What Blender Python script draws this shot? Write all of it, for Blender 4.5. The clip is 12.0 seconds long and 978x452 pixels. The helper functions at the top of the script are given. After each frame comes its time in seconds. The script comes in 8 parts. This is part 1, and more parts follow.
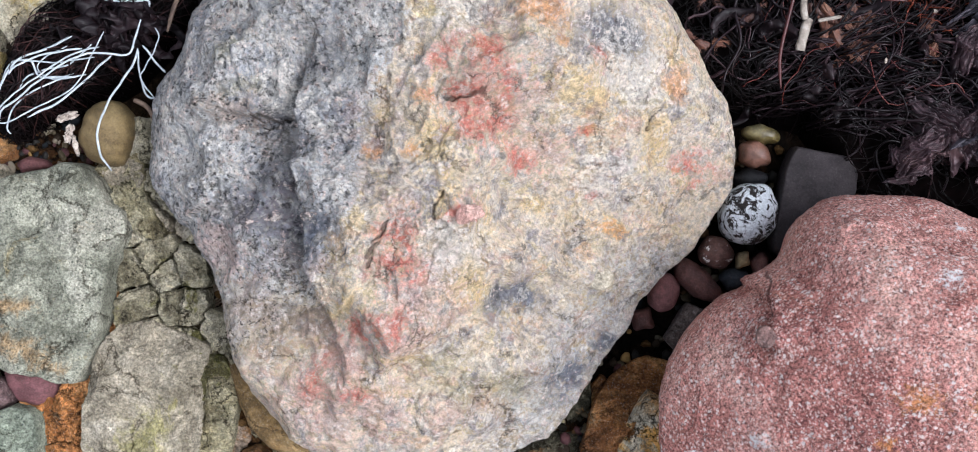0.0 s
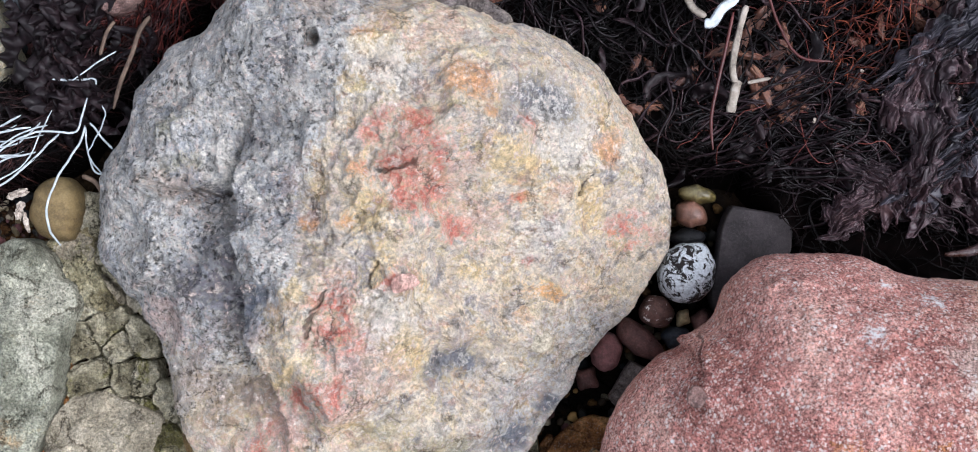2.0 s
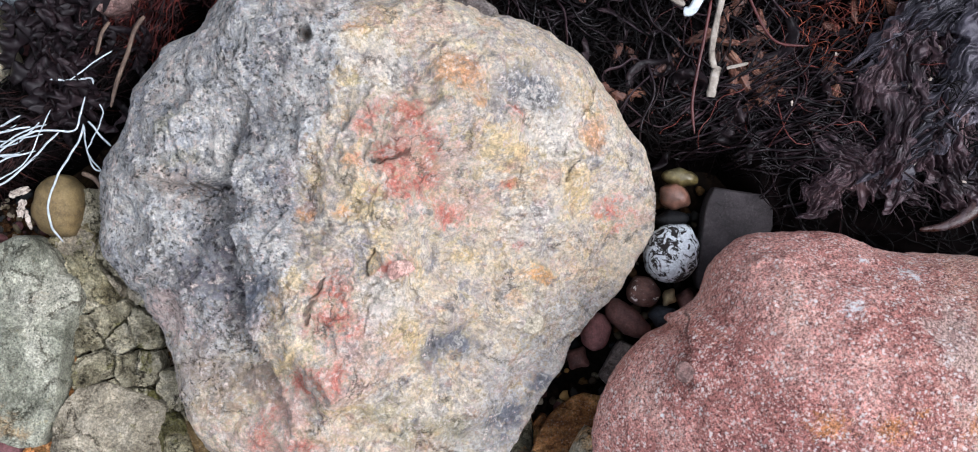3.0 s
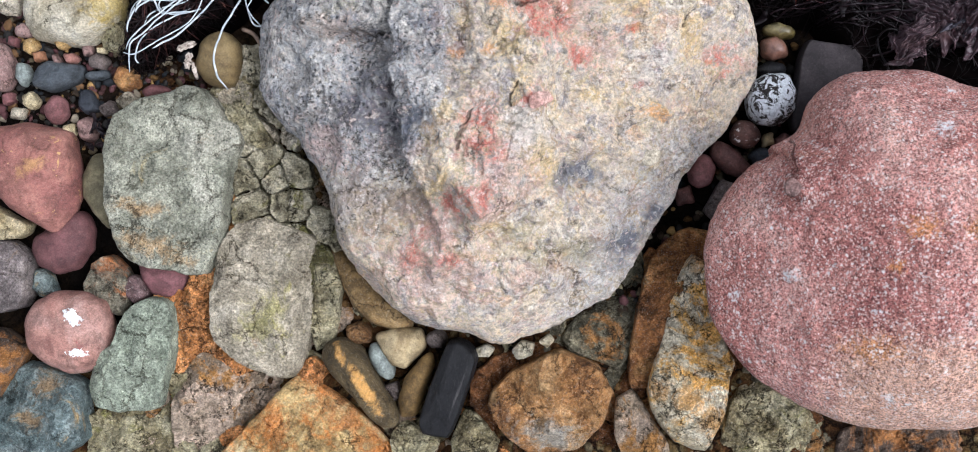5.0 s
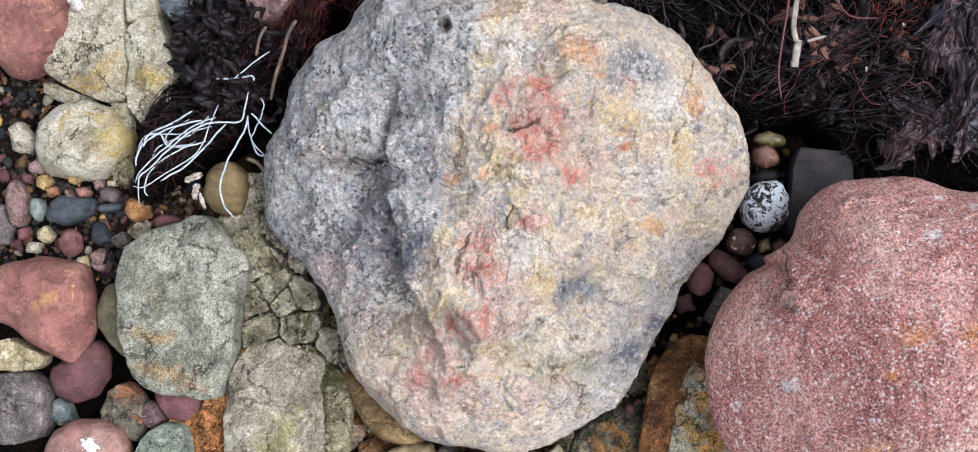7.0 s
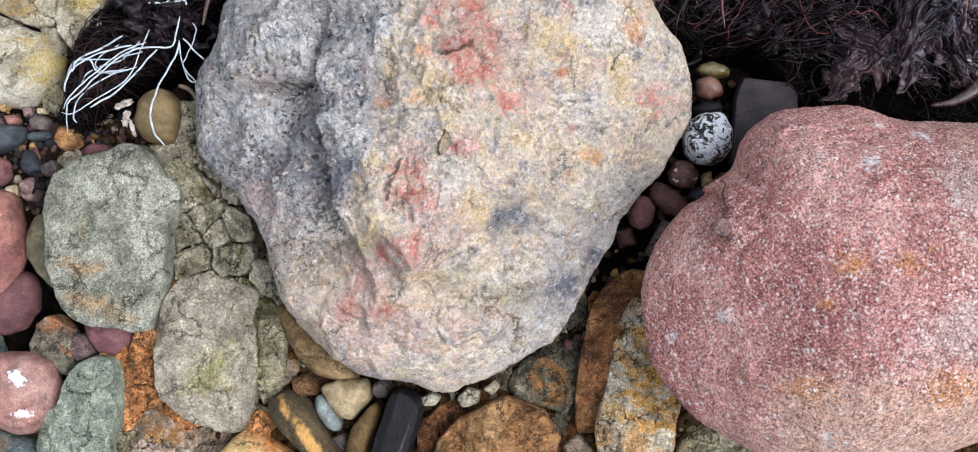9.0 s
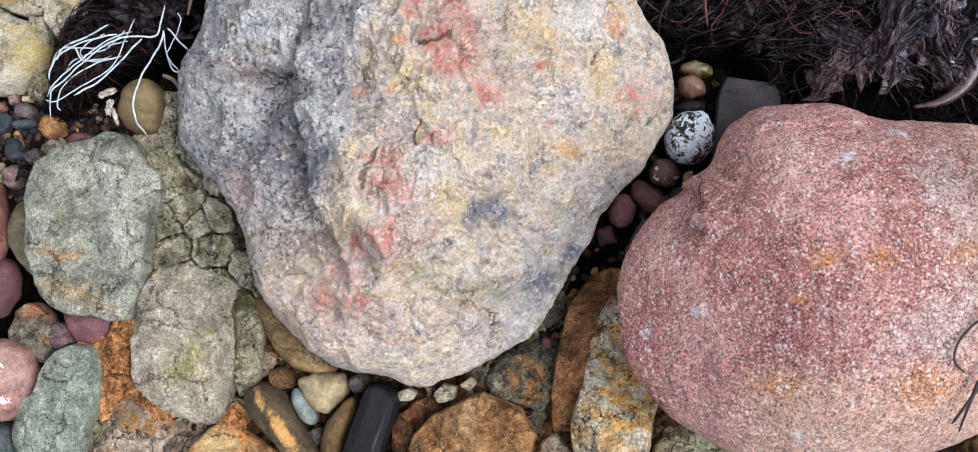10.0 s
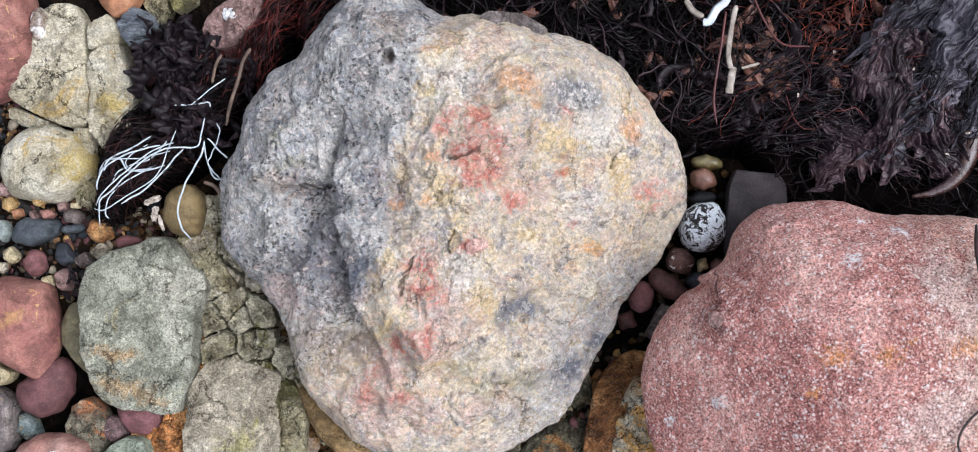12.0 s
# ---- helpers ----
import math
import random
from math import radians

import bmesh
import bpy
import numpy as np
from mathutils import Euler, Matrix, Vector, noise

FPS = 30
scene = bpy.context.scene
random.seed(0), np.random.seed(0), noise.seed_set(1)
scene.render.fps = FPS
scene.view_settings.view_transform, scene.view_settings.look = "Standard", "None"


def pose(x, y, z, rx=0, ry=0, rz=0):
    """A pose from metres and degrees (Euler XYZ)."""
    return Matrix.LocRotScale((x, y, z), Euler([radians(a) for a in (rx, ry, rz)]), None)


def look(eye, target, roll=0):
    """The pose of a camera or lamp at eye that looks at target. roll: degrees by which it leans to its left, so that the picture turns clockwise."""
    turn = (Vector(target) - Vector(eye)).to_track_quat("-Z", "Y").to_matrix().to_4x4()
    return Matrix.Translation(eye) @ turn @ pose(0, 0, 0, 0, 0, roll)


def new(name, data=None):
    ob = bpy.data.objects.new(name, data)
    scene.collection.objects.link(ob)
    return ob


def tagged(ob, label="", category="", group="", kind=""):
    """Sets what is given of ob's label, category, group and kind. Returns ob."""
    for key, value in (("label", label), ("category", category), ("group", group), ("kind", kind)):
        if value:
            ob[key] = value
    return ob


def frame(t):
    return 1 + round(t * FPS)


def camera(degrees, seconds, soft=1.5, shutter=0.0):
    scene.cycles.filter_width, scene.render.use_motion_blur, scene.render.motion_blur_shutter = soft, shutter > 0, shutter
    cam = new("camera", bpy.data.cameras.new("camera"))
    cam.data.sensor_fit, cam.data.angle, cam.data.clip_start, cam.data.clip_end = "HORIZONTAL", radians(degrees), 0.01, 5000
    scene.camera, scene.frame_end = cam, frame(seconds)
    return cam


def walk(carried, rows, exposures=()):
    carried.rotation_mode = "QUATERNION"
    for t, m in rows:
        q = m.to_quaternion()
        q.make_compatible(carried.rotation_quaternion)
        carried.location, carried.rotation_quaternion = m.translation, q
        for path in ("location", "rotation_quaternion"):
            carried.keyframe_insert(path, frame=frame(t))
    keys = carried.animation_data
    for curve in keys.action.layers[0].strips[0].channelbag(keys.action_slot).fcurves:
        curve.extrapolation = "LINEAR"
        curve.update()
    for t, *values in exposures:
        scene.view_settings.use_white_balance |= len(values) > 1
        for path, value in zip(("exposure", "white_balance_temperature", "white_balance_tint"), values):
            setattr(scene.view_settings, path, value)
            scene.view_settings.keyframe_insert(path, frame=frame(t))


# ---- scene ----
cam = camera(40, 12.0, soft=1)
# seconds, metres x y z, degrees about x y z
PATH = [
    (0, 0.1275, -0.0053, 1.5923, -0.175, 4.374, 3.270),
    (0.5, 0.1462, -0.0169, 1.6039, -0.349, 4.692, 3.205),
    (1, 0.1774, 0.0052, 1.6096, 0.419, 4.693, 2.806),
    (1.5, 0.1870, 0.0174, 1.6218, 1.232, 4.916, 2.392),
    (2, 0.2013, 0.0235, 1.6160, 1.549, 4.559, 1.838),
    (2.5, 0.1903, 0.0218, 1.6186, 0.976, 4.108, 0.998),
    (2.7, 0.1950, 0.0270, 1.6302, 0.870, 3.837, 0.644),
    (4.3, 0.1371, -0.0459, 1.8731, 1.481, 3.665, 0.274),
    (4.5, 0.1201, -0.0469, 1.8833, 1.351, 3.848, 0.370),
    (5, 0.0741, -0.1422, 1.8710, -0.575, 4.634, 0.483),
    (5.5, 0.0857, -0.1363, 1.8898, -0.196, 5.121, -0.095),
    (6, 0.1001, -0.1326, 1.9224, 0.151, 5.587, -0.963),
    (6.5, 0.1131, -0.0850, 1.9021, 1.437, 5.847, -1.643),
    (6.7, 0.1115, -0.0707, 1.9074, 1.970, 5.854, -1.806),
    (8.3, 0.1330, -0.0728, 1.9079, 1.262, 5.565, -1.748),
    (8.5, 0.1310, -0.1071, 1.8887, 0.785, 5.400, -1.613),
    (9, 0.1784, -0.1314, 1.8575, 0.922, 5.340, -1.309),
    (9.5, 0.2063, -0.1613, 1.8511, 1.495, 5.497, -0.722),
    (10, 0.2312, -0.1801, 1.8447, 2.334, 6.121, -0.135),
    (10.5, 0.2591, -0.1714, 1.8475, 3.149, 6.465, -0.352),
    (11, 0.2537, -0.1451, 1.8770, 3.268, 6.933, -0.954),
    (11.5, 0.2382, -0.0684, 1.9576, 3.677, 6.812, -1.502),
    (12, 0.1959, -0.0342, 1.9720, 1.600, 5.805, -2.011),
]
walk(cam, [(t, pose(x, y, z, rx, ry, rz)) for t, x, y, z, rx, ry, rz in PATH],
     exposures=[(0, 0.71, 5870, 12), (12, 0.71, 5870, 12)])

# ---- light: a bright overcast sky, a little stronger from one side ----
SUN_ELEVATION, SUN_TURN = 56, 98
world = bpy.data.worlds.new("overcast_sky")
scene.world = world
world.use_nodes = True
wn = world.node_tree.nodes
wn.clear()
sky = wn.new("ShaderNodeTexSky")
sky.sky_type, sky.sun_disc = "NISHITA", False
sky.sun_elevation, sky.sun_rotation = radians(SUN_ELEVATION), radians(SUN_TURN)
sky.air_density, sky.dust_density, sky.ozone_density = 1.0, 4.0, 1.0
grey = wn.new("ShaderNodeHueSaturation")          # cloud cover: the sky's own light, nearly grey
grey.inputs["Saturation"].default_value = 0.25
back = wn.new("ShaderNodeBackground")
back.inputs["Strength"].default_value = 0.15
wout = wn.new("ShaderNodeOutputWorld")
world.node_tree.links.new(sky.outputs[0], grey.inputs["Color"])
world.node_tree.links.new(grey.outputs[0], back.inputs["Color"])
world.node_tree.links.new(back.outputs[0], wout.inputs["Surface"])
sun_data = bpy.data.lights.new("sun", "SUN")
sun_data.energy, sun_data.angle, sun_data.color = 1.3, radians(45), (1.0, 0.98, 0.95)
sun = new("sun", sun_data)
se, sa = radians(SUN_ELEVATION), radians(SUN_TURN)
sun.matrix_world = look((2 * math.sin(sa) * math.cos(se), 2 * math.cos(sa) * math.cos(se), 2 * math.sin(se)), (0, 0, 0))


# ---- materials ----
def lin(h):
    """A linear colour from a hex sRGB string."""
    v = [int(h[i:i + 2], 16) / 255 for i in (0, 2, 4)]
    return (*[c / 12.92 if c <= 0.04045 else ((c + 0.055) / 1.055) ** 2.4 for c in v], 1)


class Nodes:
    """Short calls for building a node material."""

    def __init__(self, name):
        self.mat = bpy.data.materials.new(name)
        self.mat.use_nodes = True
        self.tree = self.mat.node_tree
        self.tree.nodes.clear()
        self.out = self.add("ShaderNodeOutputMaterial")
        self.bsdf = self.add("ShaderNodeBsdfPrincipled")
        self.tree.links.new(self.bsdf.outputs[0], self.out.inputs[0])

    def add(self, kind):
        return self.tree.nodes.new(kind)

    def put(self, socket, value):
        if isinstance(value, bpy.types.NodeSocket):
            self.tree.links.new(value, socket)
        elif value is not None:
            socket.default_value = value

    def coords(self, stretch=(1, 1, 1), turn=0.0):
        co = self.add("ShaderNodeTexCoord").outputs["Object"]
        rnd = self.add("ShaderNodeObjectInfo").outputs["Random"]
        mp = self.add("ShaderNodeMapping")
        self.put(mp.inputs["Vector"], co)
        mp.inputs["Scale"].default_value = stretch
        mp.inputs["Rotation"].default_value = (0, 0, radians(turn))
        add = self.add("ShaderNodeVectorMath")
        add.operation = "ADD"
        self.put(add.inputs[0], mp.outputs[0])
        self.put(add.inputs[1], self.math("MULTIPLY", rnd, 7.3))
        return add.outputs[0]

    def math(self, op, a, b=None, c=None, clamp=False):
        n = self.add("ShaderNodeMath")
        n.operation, n.use_clamp = op, clamp
        for s, v in zip(n.inputs, (a, b, c)):
            self.put(s, v)
        return n.outputs[0]

    def noise(self, co, scale, detail=6, rough=0.6, warp=0.0, color=False):
        n = self.add("ShaderNodeTexNoise")
        self.put(n.inputs["Vector"], co)
        for k, v in (("Scale", scale), ("Detail", detail), ("Roughness", rough), ("Distortion", warp)):
            self.put(n.inputs[k], v)
        return n.outputs["Color" if color else "Fac"]

    def voronoi(self, co, scale, feature="F1", rnd=1.0):
        n = self.add("ShaderNodeTexVoronoi")
        n.feature = feature
        self.put(n.inputs["Vector"], co)
        self.put(n.inputs["Scale"], scale)
        self.put(n.inputs["Randomness"], rnd)
        return n

    def ramp(self, fac, stops, mode="LINEAR"):
        n = self.add("ShaderNodeValToRGB")
        self.put(n.inputs[0], fac)
        e = n.color_ramp.elements
        n.color_ramp.interpolation = mode
        while len(e) < len(stops):
            e.new(0.5)
        for el, (pos, col) in zip(e, stops):
            el.position, el.color = pos, (lin(col) if isinstance(col, str) else (col, col, col, 1))
        return n.outputs[0]

    def span(self, v, lo, hi, a=0.0, b=1.0, smooth=True):
        n = self.add("ShaderNodeMapRange")
        n.interpolation_type = "SMOOTHSTEP" if smooth else "LINEAR"
        for s, x in zip(n.inputs, (v, lo, hi, a, b)):
            self.put(s, x)
        return n.outputs[0]

    def mix(self, fac, a, b, mode="MIX"):
        n = self.add("ShaderNodeMix")
        n.data_type, n.blend_type, n.clamp_factor = "RGBA", mode, True
        self.put(n.inputs[0], fac)
        self.put(n.inputs[6], lin(a) if isinstance(a, str) else a)
        self.put(n.inputs[7], lin(b) if isinstance(b, str) else b)
        return n.outputs[2]

    def attr(self, name):
        n = self.add("ShaderNodeAttribute")
        n.attribute_name = name
        return n.outputs["Fac"]

    def grab(self, color):
        n = self.add("ShaderNodeSeparateColor")
        self.put(n.inputs[0], color)
        return n.outputs[0]

    def grey(self, v):
        n = self.add("ShaderNodeCombineColor")
        for s in n.inputs:
            self.put(s, v)
        return n.outputs[0]

    def finish(self, color, rough, height=None, depth=0.002, strength=0.8, coat=0.0, gloss=None):
        if gloss is not None:
            self.bsdf.inputs["Specular IOR Level"].default_value = gloss
        self.put(self.bsdf.inputs["Base Color"], color)
        self.put(self.bsdf.inputs["Roughness"], rough)
        self.put(self.bsdf.inputs["Coat Weight"], coat)
        self.put(self.bsdf.inputs["Coat Roughness"], 0.25)
        if height is not None:
            b = self.add("ShaderNodeBump")
            self.put(b.inputs["Strength"], strength)
            self.put(b.inputs["Distance"], depth)
            self.put(b.inputs["Height"], height)
            self.put(self.bsdf.inputs["Normal"], b.outputs[0])
        return self.mat


def rock_material(name, stops, big=14, grain=0.45, fine=420, stain=None, stain2=None, specks=None, flecks=None,
                  rough=0.85, depth=0.002, cracks=0.0, stretch=(1, 1, 1), turn=0.0, coat=0.0, mark=None, markrange=(0.3, 1.1, 0.75), tone=1.0, crisp=1.0, mottle=0.75, fray=3.5):
    """Stone: a mottled colour, coarse and fine grain, stains (colour, scale, from, to), mineral specks and cracks.
    mark: the colour of single patches, whose places are kept with the mesh."""
    n = Nodes(name)
    co = n.coords(stretch, turn)
    col = n.ramp(n.noise(co, big, 8, 0.65, 0.6), stops)
    mid = n.noise(co, big * 5, 6, 0.7)
    col = n.mix(mottle, col, n.grey(n.span(mid, 0.38, 0.62, 0.62, 1.26)), "MULTIPLY")
    for st in (stain, stain2):
        if st:
            c, scale, lo, hi = st
            f = n.span(n.noise(co, scale, 9, 0.72, 0.8), lo, hi)
            col = n.mix(f, col, c)
    if mark:
        ragged = n.math("MULTIPLY", n.math("SUBTRACT", n.noise(co, big * 4, 9, 0.78, 0.8), 0.5), fray)
        f = n.span(n.math("ADD", n.attr("mark"), ragged), markrange[0], markrange[1])
        col = n.mix(n.math("MULTIPLY", f, markrange[2]), col, mark)
    small = n.noise(co, fine * 0.85, 5, 0.8)
    col = n.mix(min(1.0, grain * 1.6), col, n.grey(n.span(small, 0.37, 0.63, 0.58, 1.42)), "MULTIPLY")
    if specks:
        for c, scale, size in (specks if isinstance(specks, list) else [specks]):
            v = n.voronoi(co, scale)
            pick = n.span(n.noise(co, scale * 0.31, 2), 0.35, 0.65)
            f = n.math("MULTIPLY", n.span(v.outputs["Distance"], size, size * 0.5), pick)
            col = n.mix(f, col, c)
    if flecks:
        c, scale, lo = flecks
        f = n.span(n.noise(co, scale, 5, 0.75, 1.2), lo, lo + 0.05)
        col = n.mix(f, col, c)
    if crisp:
        pepper = n.span(n.noise(co, 480, 3, 0.75), 0.57, 0.63)
        col = n.mix(n.math("MULTIPLY", pepper, 0.5 * crisp), col, n.mix(1.0, col, (0.22, 0.23, 0.22, 1), "MULTIPLY"))
        salt = n.span(n.noise(co, 430, 3, 0.75, 0.4), 0.58, 0.63)
        col = n.mix(n.math("MULTIPLY", salt, 0.35 * crisp), col, n.mix(0.5, col, "dcd7cc"))
        blot = n.span(n.noise(co, 105, 8, 0.8, 1.2), 0.57, 0.61)
        col = n.mix(n.math("MULTIPLY", blot, 0.45 * crisp), col, n.mix(1.0, col, (0.4, 0.38, 0.36, 1), "MULTIPLY"))
        bend = n.add("ShaderNodeVectorMath")
        bend.operation = "MULTIPLY_ADD"
        n.put(bend.inputs[0], n.noise(co, 28, 6, 0.75, 0, True))
        bend.inputs[1].default_value = (0.05, 0.05, 0.05)
        n.put(bend.inputs[2], co)
        if crisp >= 1.0:                                       # small broken plates of uneven height and tint
            cell = n.voronoi(bend.outputs[0], 46).outputs["Color"]
            cell2 = n.voronoi(bend.outputs[0], 118).outputs["Color"]
            plate = n.math("ADD", n.math("MULTIPLY", n.grab(cell), 0.55), n.math("MULTIPLY", n.grab(cell2), 0.45))
            col = n.mix(0.65, col, n.grey(n.span(plate, 0.1, 0.9, 0.70, 1.33)), "MULTIPLY")
            small = n.math("ADD", small, n.math("MULTIPLY", plate, 0.9))
        hair = n.span(n.voronoi(bend.outputs[0], 19, "DISTANCE_TO_EDGE").outputs["Distance"], 0.035, 0.008)
        hair = n.math("MULTIPLY", hair, n.span(n.noise(co, 21, 3), 0.46, 0.55))
        col = n.mix(n.math("MULTIPLY", hair, 0.75 * crisp), col, n.mix(1.0, col, (0.2, 0.17, 0.14, 1), "MULTIPLY"))
        small = n.math("SUBTRACT", small, n.math("MULTIPLY", n.math("ADD", hair, n.math("MULTIPLY", pepper, 0.4)), 0.7))
    hs = n.add("ShaderNodeHueSaturation")
    hs.inputs["Saturation"].default_value, hs.inputs["Value"].default_value = 0.95, tone
    n.put(hs.inputs["Color"], col)
    col = hs.outputs[0]
    height = n.math("ADD", n.math("MULTIPLY", mid, 0.8), n.math("MULTIPLY", small, 0.7))
    if cracks:
        warp = n.add("ShaderNodeVectorMath")
        warp.operation = "MULTIPLY_ADD"
        n.put(warp.inputs[0], n.noise(co, big * 2, 5, 0.7, 0, True))
        warp.inputs[1].default_value = (0.07, 0.07, 0.07)
        n.put(warp.inputs[2], co)
        v = n.voronoi(warp.outputs[0], cracks, "DISTANCE_TO_EDGE")
        gap = n.span(v.outputs["Distance"], 0.0003 * cracks, 0.0016 * cracks)
        gap = n.math("MAXIMUM", gap, n.span(n.noise(co, big * 1.3, 3), 0.48, 0.56))
        col = n.mix(n.math("MULTIPLY", n.math("SUBTRACT", 1.0, gap), 0.85), col, "2b2418")
        height = n.math("ADD", height, n.math("MULTIPLY", gap, 1.5))
    return n.finish(col, n.span(mid, 0.2, 0.8, rough - 0.1, rough + 0.1), height, depth * 1.45, 1.0, coat, 0.5 if coat else 0.16 if rough > 0.8 else 0.24)


def boulder_material():
    n = Nodes("conglomerate")
    co = n.coords()

    def bent(scale, amount):
        v = n.add("ShaderNodeVectorMath")
        v.operation = "MULTIPLY_ADD"
        n.put(v.inputs[0], n.noise(co, scale, 6, 0.75, 0, True))
        v.inputs[1].default_value = (amount, amount, amount)
        n.put(v.inputs[2], co)
        return v.outputs[0]

    big = n.noise(co, 9, 8, 0.65, 0.5)
    mid = n.noise(co, 36, 8, 0.72, 0.6)
    mid2 = n.noise(co, 120, 7, 0.75, 0.4)
    small = n.noise(co, 300, 5, 0.8)
    grey = n.attr("dark")
    pale = n.ramp(n.math("ADD", n.math("MULTIPLY", big, 0.4), n.math("MULTIPLY", mid, 0.6)),
                  [(0.37, "9d958f"), (0.43, "beb3a9"), (0.48, "dacab3"), (0.53, "e3d0b3"), (0.58, "e9dcc5"), (0.65, "efe9dc")])
    dark = n.ramp(n.math("ADD", n.math("MULTIPLY", big, 0.5), n.math("MULTIPLY", mid, 0.5)),
                  [(0.37, "85868c"), (0.44, "a6a7aa"), (0.49, "babab9"), (0.54, "c7c5c1"), (0.62, "dad7d1")])
    # pebbles of many tints, sunk in the paler binder
    c1 = n.voronoi(bent(22, 0.045), 34)
    c2 = n.voronoi(bent(60, 0.022), 88)
    tint = [(0.0, "8b8b93"), (0.14, "d9c9a4"), (0.28, "c79d8d"), (0.4, "e0d6c6"), (0.55, "a69d97"), (0.68, "dcc28f"), (0.8, "b3a5a6"), (0.92, "d4aa86")]
    keep1 = n.math("MULTIPLY", n.span(c1.outputs["Distance"], 0.55, 0.46), n.span(n.noise(co, 12, 4, 0.6), 0.45, 0.55))
    pale = n.mix(n.math("MULTIPLY", keep1, 0.55), pale, n.ramp(n.grab(c1.outputs["Color"]), tint, "CONSTANT"))
    keep2 = n.math("MULTIPLY", n.span(c2.outputs["Distance"], 0.52, 0.44), n.span(n.noise(co, 27, 4, 0.6), 0.46, 0.56))
    pale = n.mix(n.math("MULTIPLY", keep2, 0.55), pale, n.ramp(n.grab(c2.outputs["Color"]), tint, "CONSTANT"))
    dark = n.mix(n.math("MULTIPLY", keep1, 0.3), dark, n.ramp(n.grab(c1.outputs["Color"]), [(0.0, "6a6a72"), (0.3, "a8a29a"), (0.5, "8a827c"), (0.7, "b9b7b6"), (0.85, "7d7f8a")], "CONSTANT"))
    ragged = n.math("SUBTRACT", n.math("ADD", n.math("MULTIPLY", mid2, 0.75), n.math("MULTIPLY", mid, 0.75)), 0.75)
    edge = n.math("MULTIPLY", n.math("ADD", ragged, n.math("MULTIPLY", n.math("SUBTRACT", small, 0.5), 0.35)), 4.2)
    col = n.mix(n.span(n.math("ADD", grey, n.math("MULTIPLY", edge, 0.6)), 0.3, 0.7), pale, dark)
    calm = n.math("SUBTRACT", 1.0, n.math("MULTIPLY", grey, 0.8))
    for scale, lo, c, w in ((17, 0.545, "d6b184", 0.5), (21, 0.55, "918d97", 0.5), (13, 0.56, "cb9d8f", 0.45), (31, 0.56, "dcc88f", 0.5)):
        f = n.span(n.noise(co, scale, 9, 0.78, 1.0), lo, lo + 0.04)
        col = n.mix(n.math("MULTIPLY", n.math("MULTIPLY", f, w), calm), col, c)
    c3 = n.voronoi(bent(120, 0.010), 170)                            # sand grains, each of its own tint
    grain = n.ramp(n.grab(c3.outputs["Color"]), [(0.0, "86827f"), (0.14, "ece4d5"), (0.4, "d6c5b0"), (0.55, "b5a79c"), (0.68, "eedfc2"), (0.86, "cfae9f")], "CONSTANT")
    col = n.mix(n.math("MULTIPLY", n.span(c3.outputs["Distance"], 0.52, 0.40), 0.26), col, grain)
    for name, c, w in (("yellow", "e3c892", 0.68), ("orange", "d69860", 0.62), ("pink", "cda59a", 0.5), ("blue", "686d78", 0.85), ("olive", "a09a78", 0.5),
                       ("groove_shade", "5a5960", 0.66), ("plum", "67606a", 0.62), ("red", "cb8a7c", 0.55), ("brown", "957d6c", 0.56), ("white", "e2dcd2", 0.6)):
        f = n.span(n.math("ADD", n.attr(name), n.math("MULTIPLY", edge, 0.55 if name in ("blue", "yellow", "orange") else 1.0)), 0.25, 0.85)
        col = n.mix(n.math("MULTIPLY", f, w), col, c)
    fleck = n.math("MULTIPLY", n.math("SUBTRACT", n.noise(co, 170, 6, 0.75, 0.8), 0.5), 3.0)
    core = n.span(n.math("ADD", n.attr("red"), n.math("ADD", fleck, n.math("MULTIPLY", edge, 0.6))), 0.7, 1.2)
    col = n.mix(n.math("MULTIPLY", core, 0.6), col, "bf5747")
    bloom = n.span(n.noise(co, 85, 6, 0.65, 0.6), 0.55, 0.58)          # pale mineral bloom
    col = n.mix(n.math("MULTIPLY", bloom, 0.42), col, "e0dad0")
    soot = n.span(n.noise(co, 70, 7, 0.68, 0.8), 0.555, 0.59)          # dull grey film
    col = n.mix(n.math("MULTIPLY", soot, n.math("ADD", 0.14, n.math("MULTIPLY", grey, 0.26))), col, "76726f")
    pitv = n.voronoi(bent(130, 0.016), 125)
    pit = n.math("MULTIPLY", n.span(pitv.outputs["Distance"], 0.40, 0.28), n.span(n.noise(co, 22, 5, 0.75), 0.50, 0.58))
    pit = n.math("MAXIMUM", pit, n.span(n.noise(co, 155, 5, 0.7, 1.2), 0.585, 0.63))
    pit = n.math("MULTIPLY", pit, n.math("ADD", 0.1, n.math("MULTIPLY", n.attr("pitted"), 0.95), None, True))
    col = n.mix(n.math("MULTIPLY", pit, 0.72), col, "2b2b2e")
    col = n.mix(0.9, col, n.grey(n.span(mid2, 0.37, 0.63, 0.72, 1.26)), "MULTIPLY")
    col = n.mix(0.8, col, n.grey(n.span(small, 0.37, 0.63, 0.70, 1.30)), "MULTIPLY")
    plate = n.math("ADD", n.math("MULTIPLY", n.grab(c1.outputs["Color"]), 0.5), n.math("MULTIPLY", n.grab(c2.outputs["Color"]), 0.5))
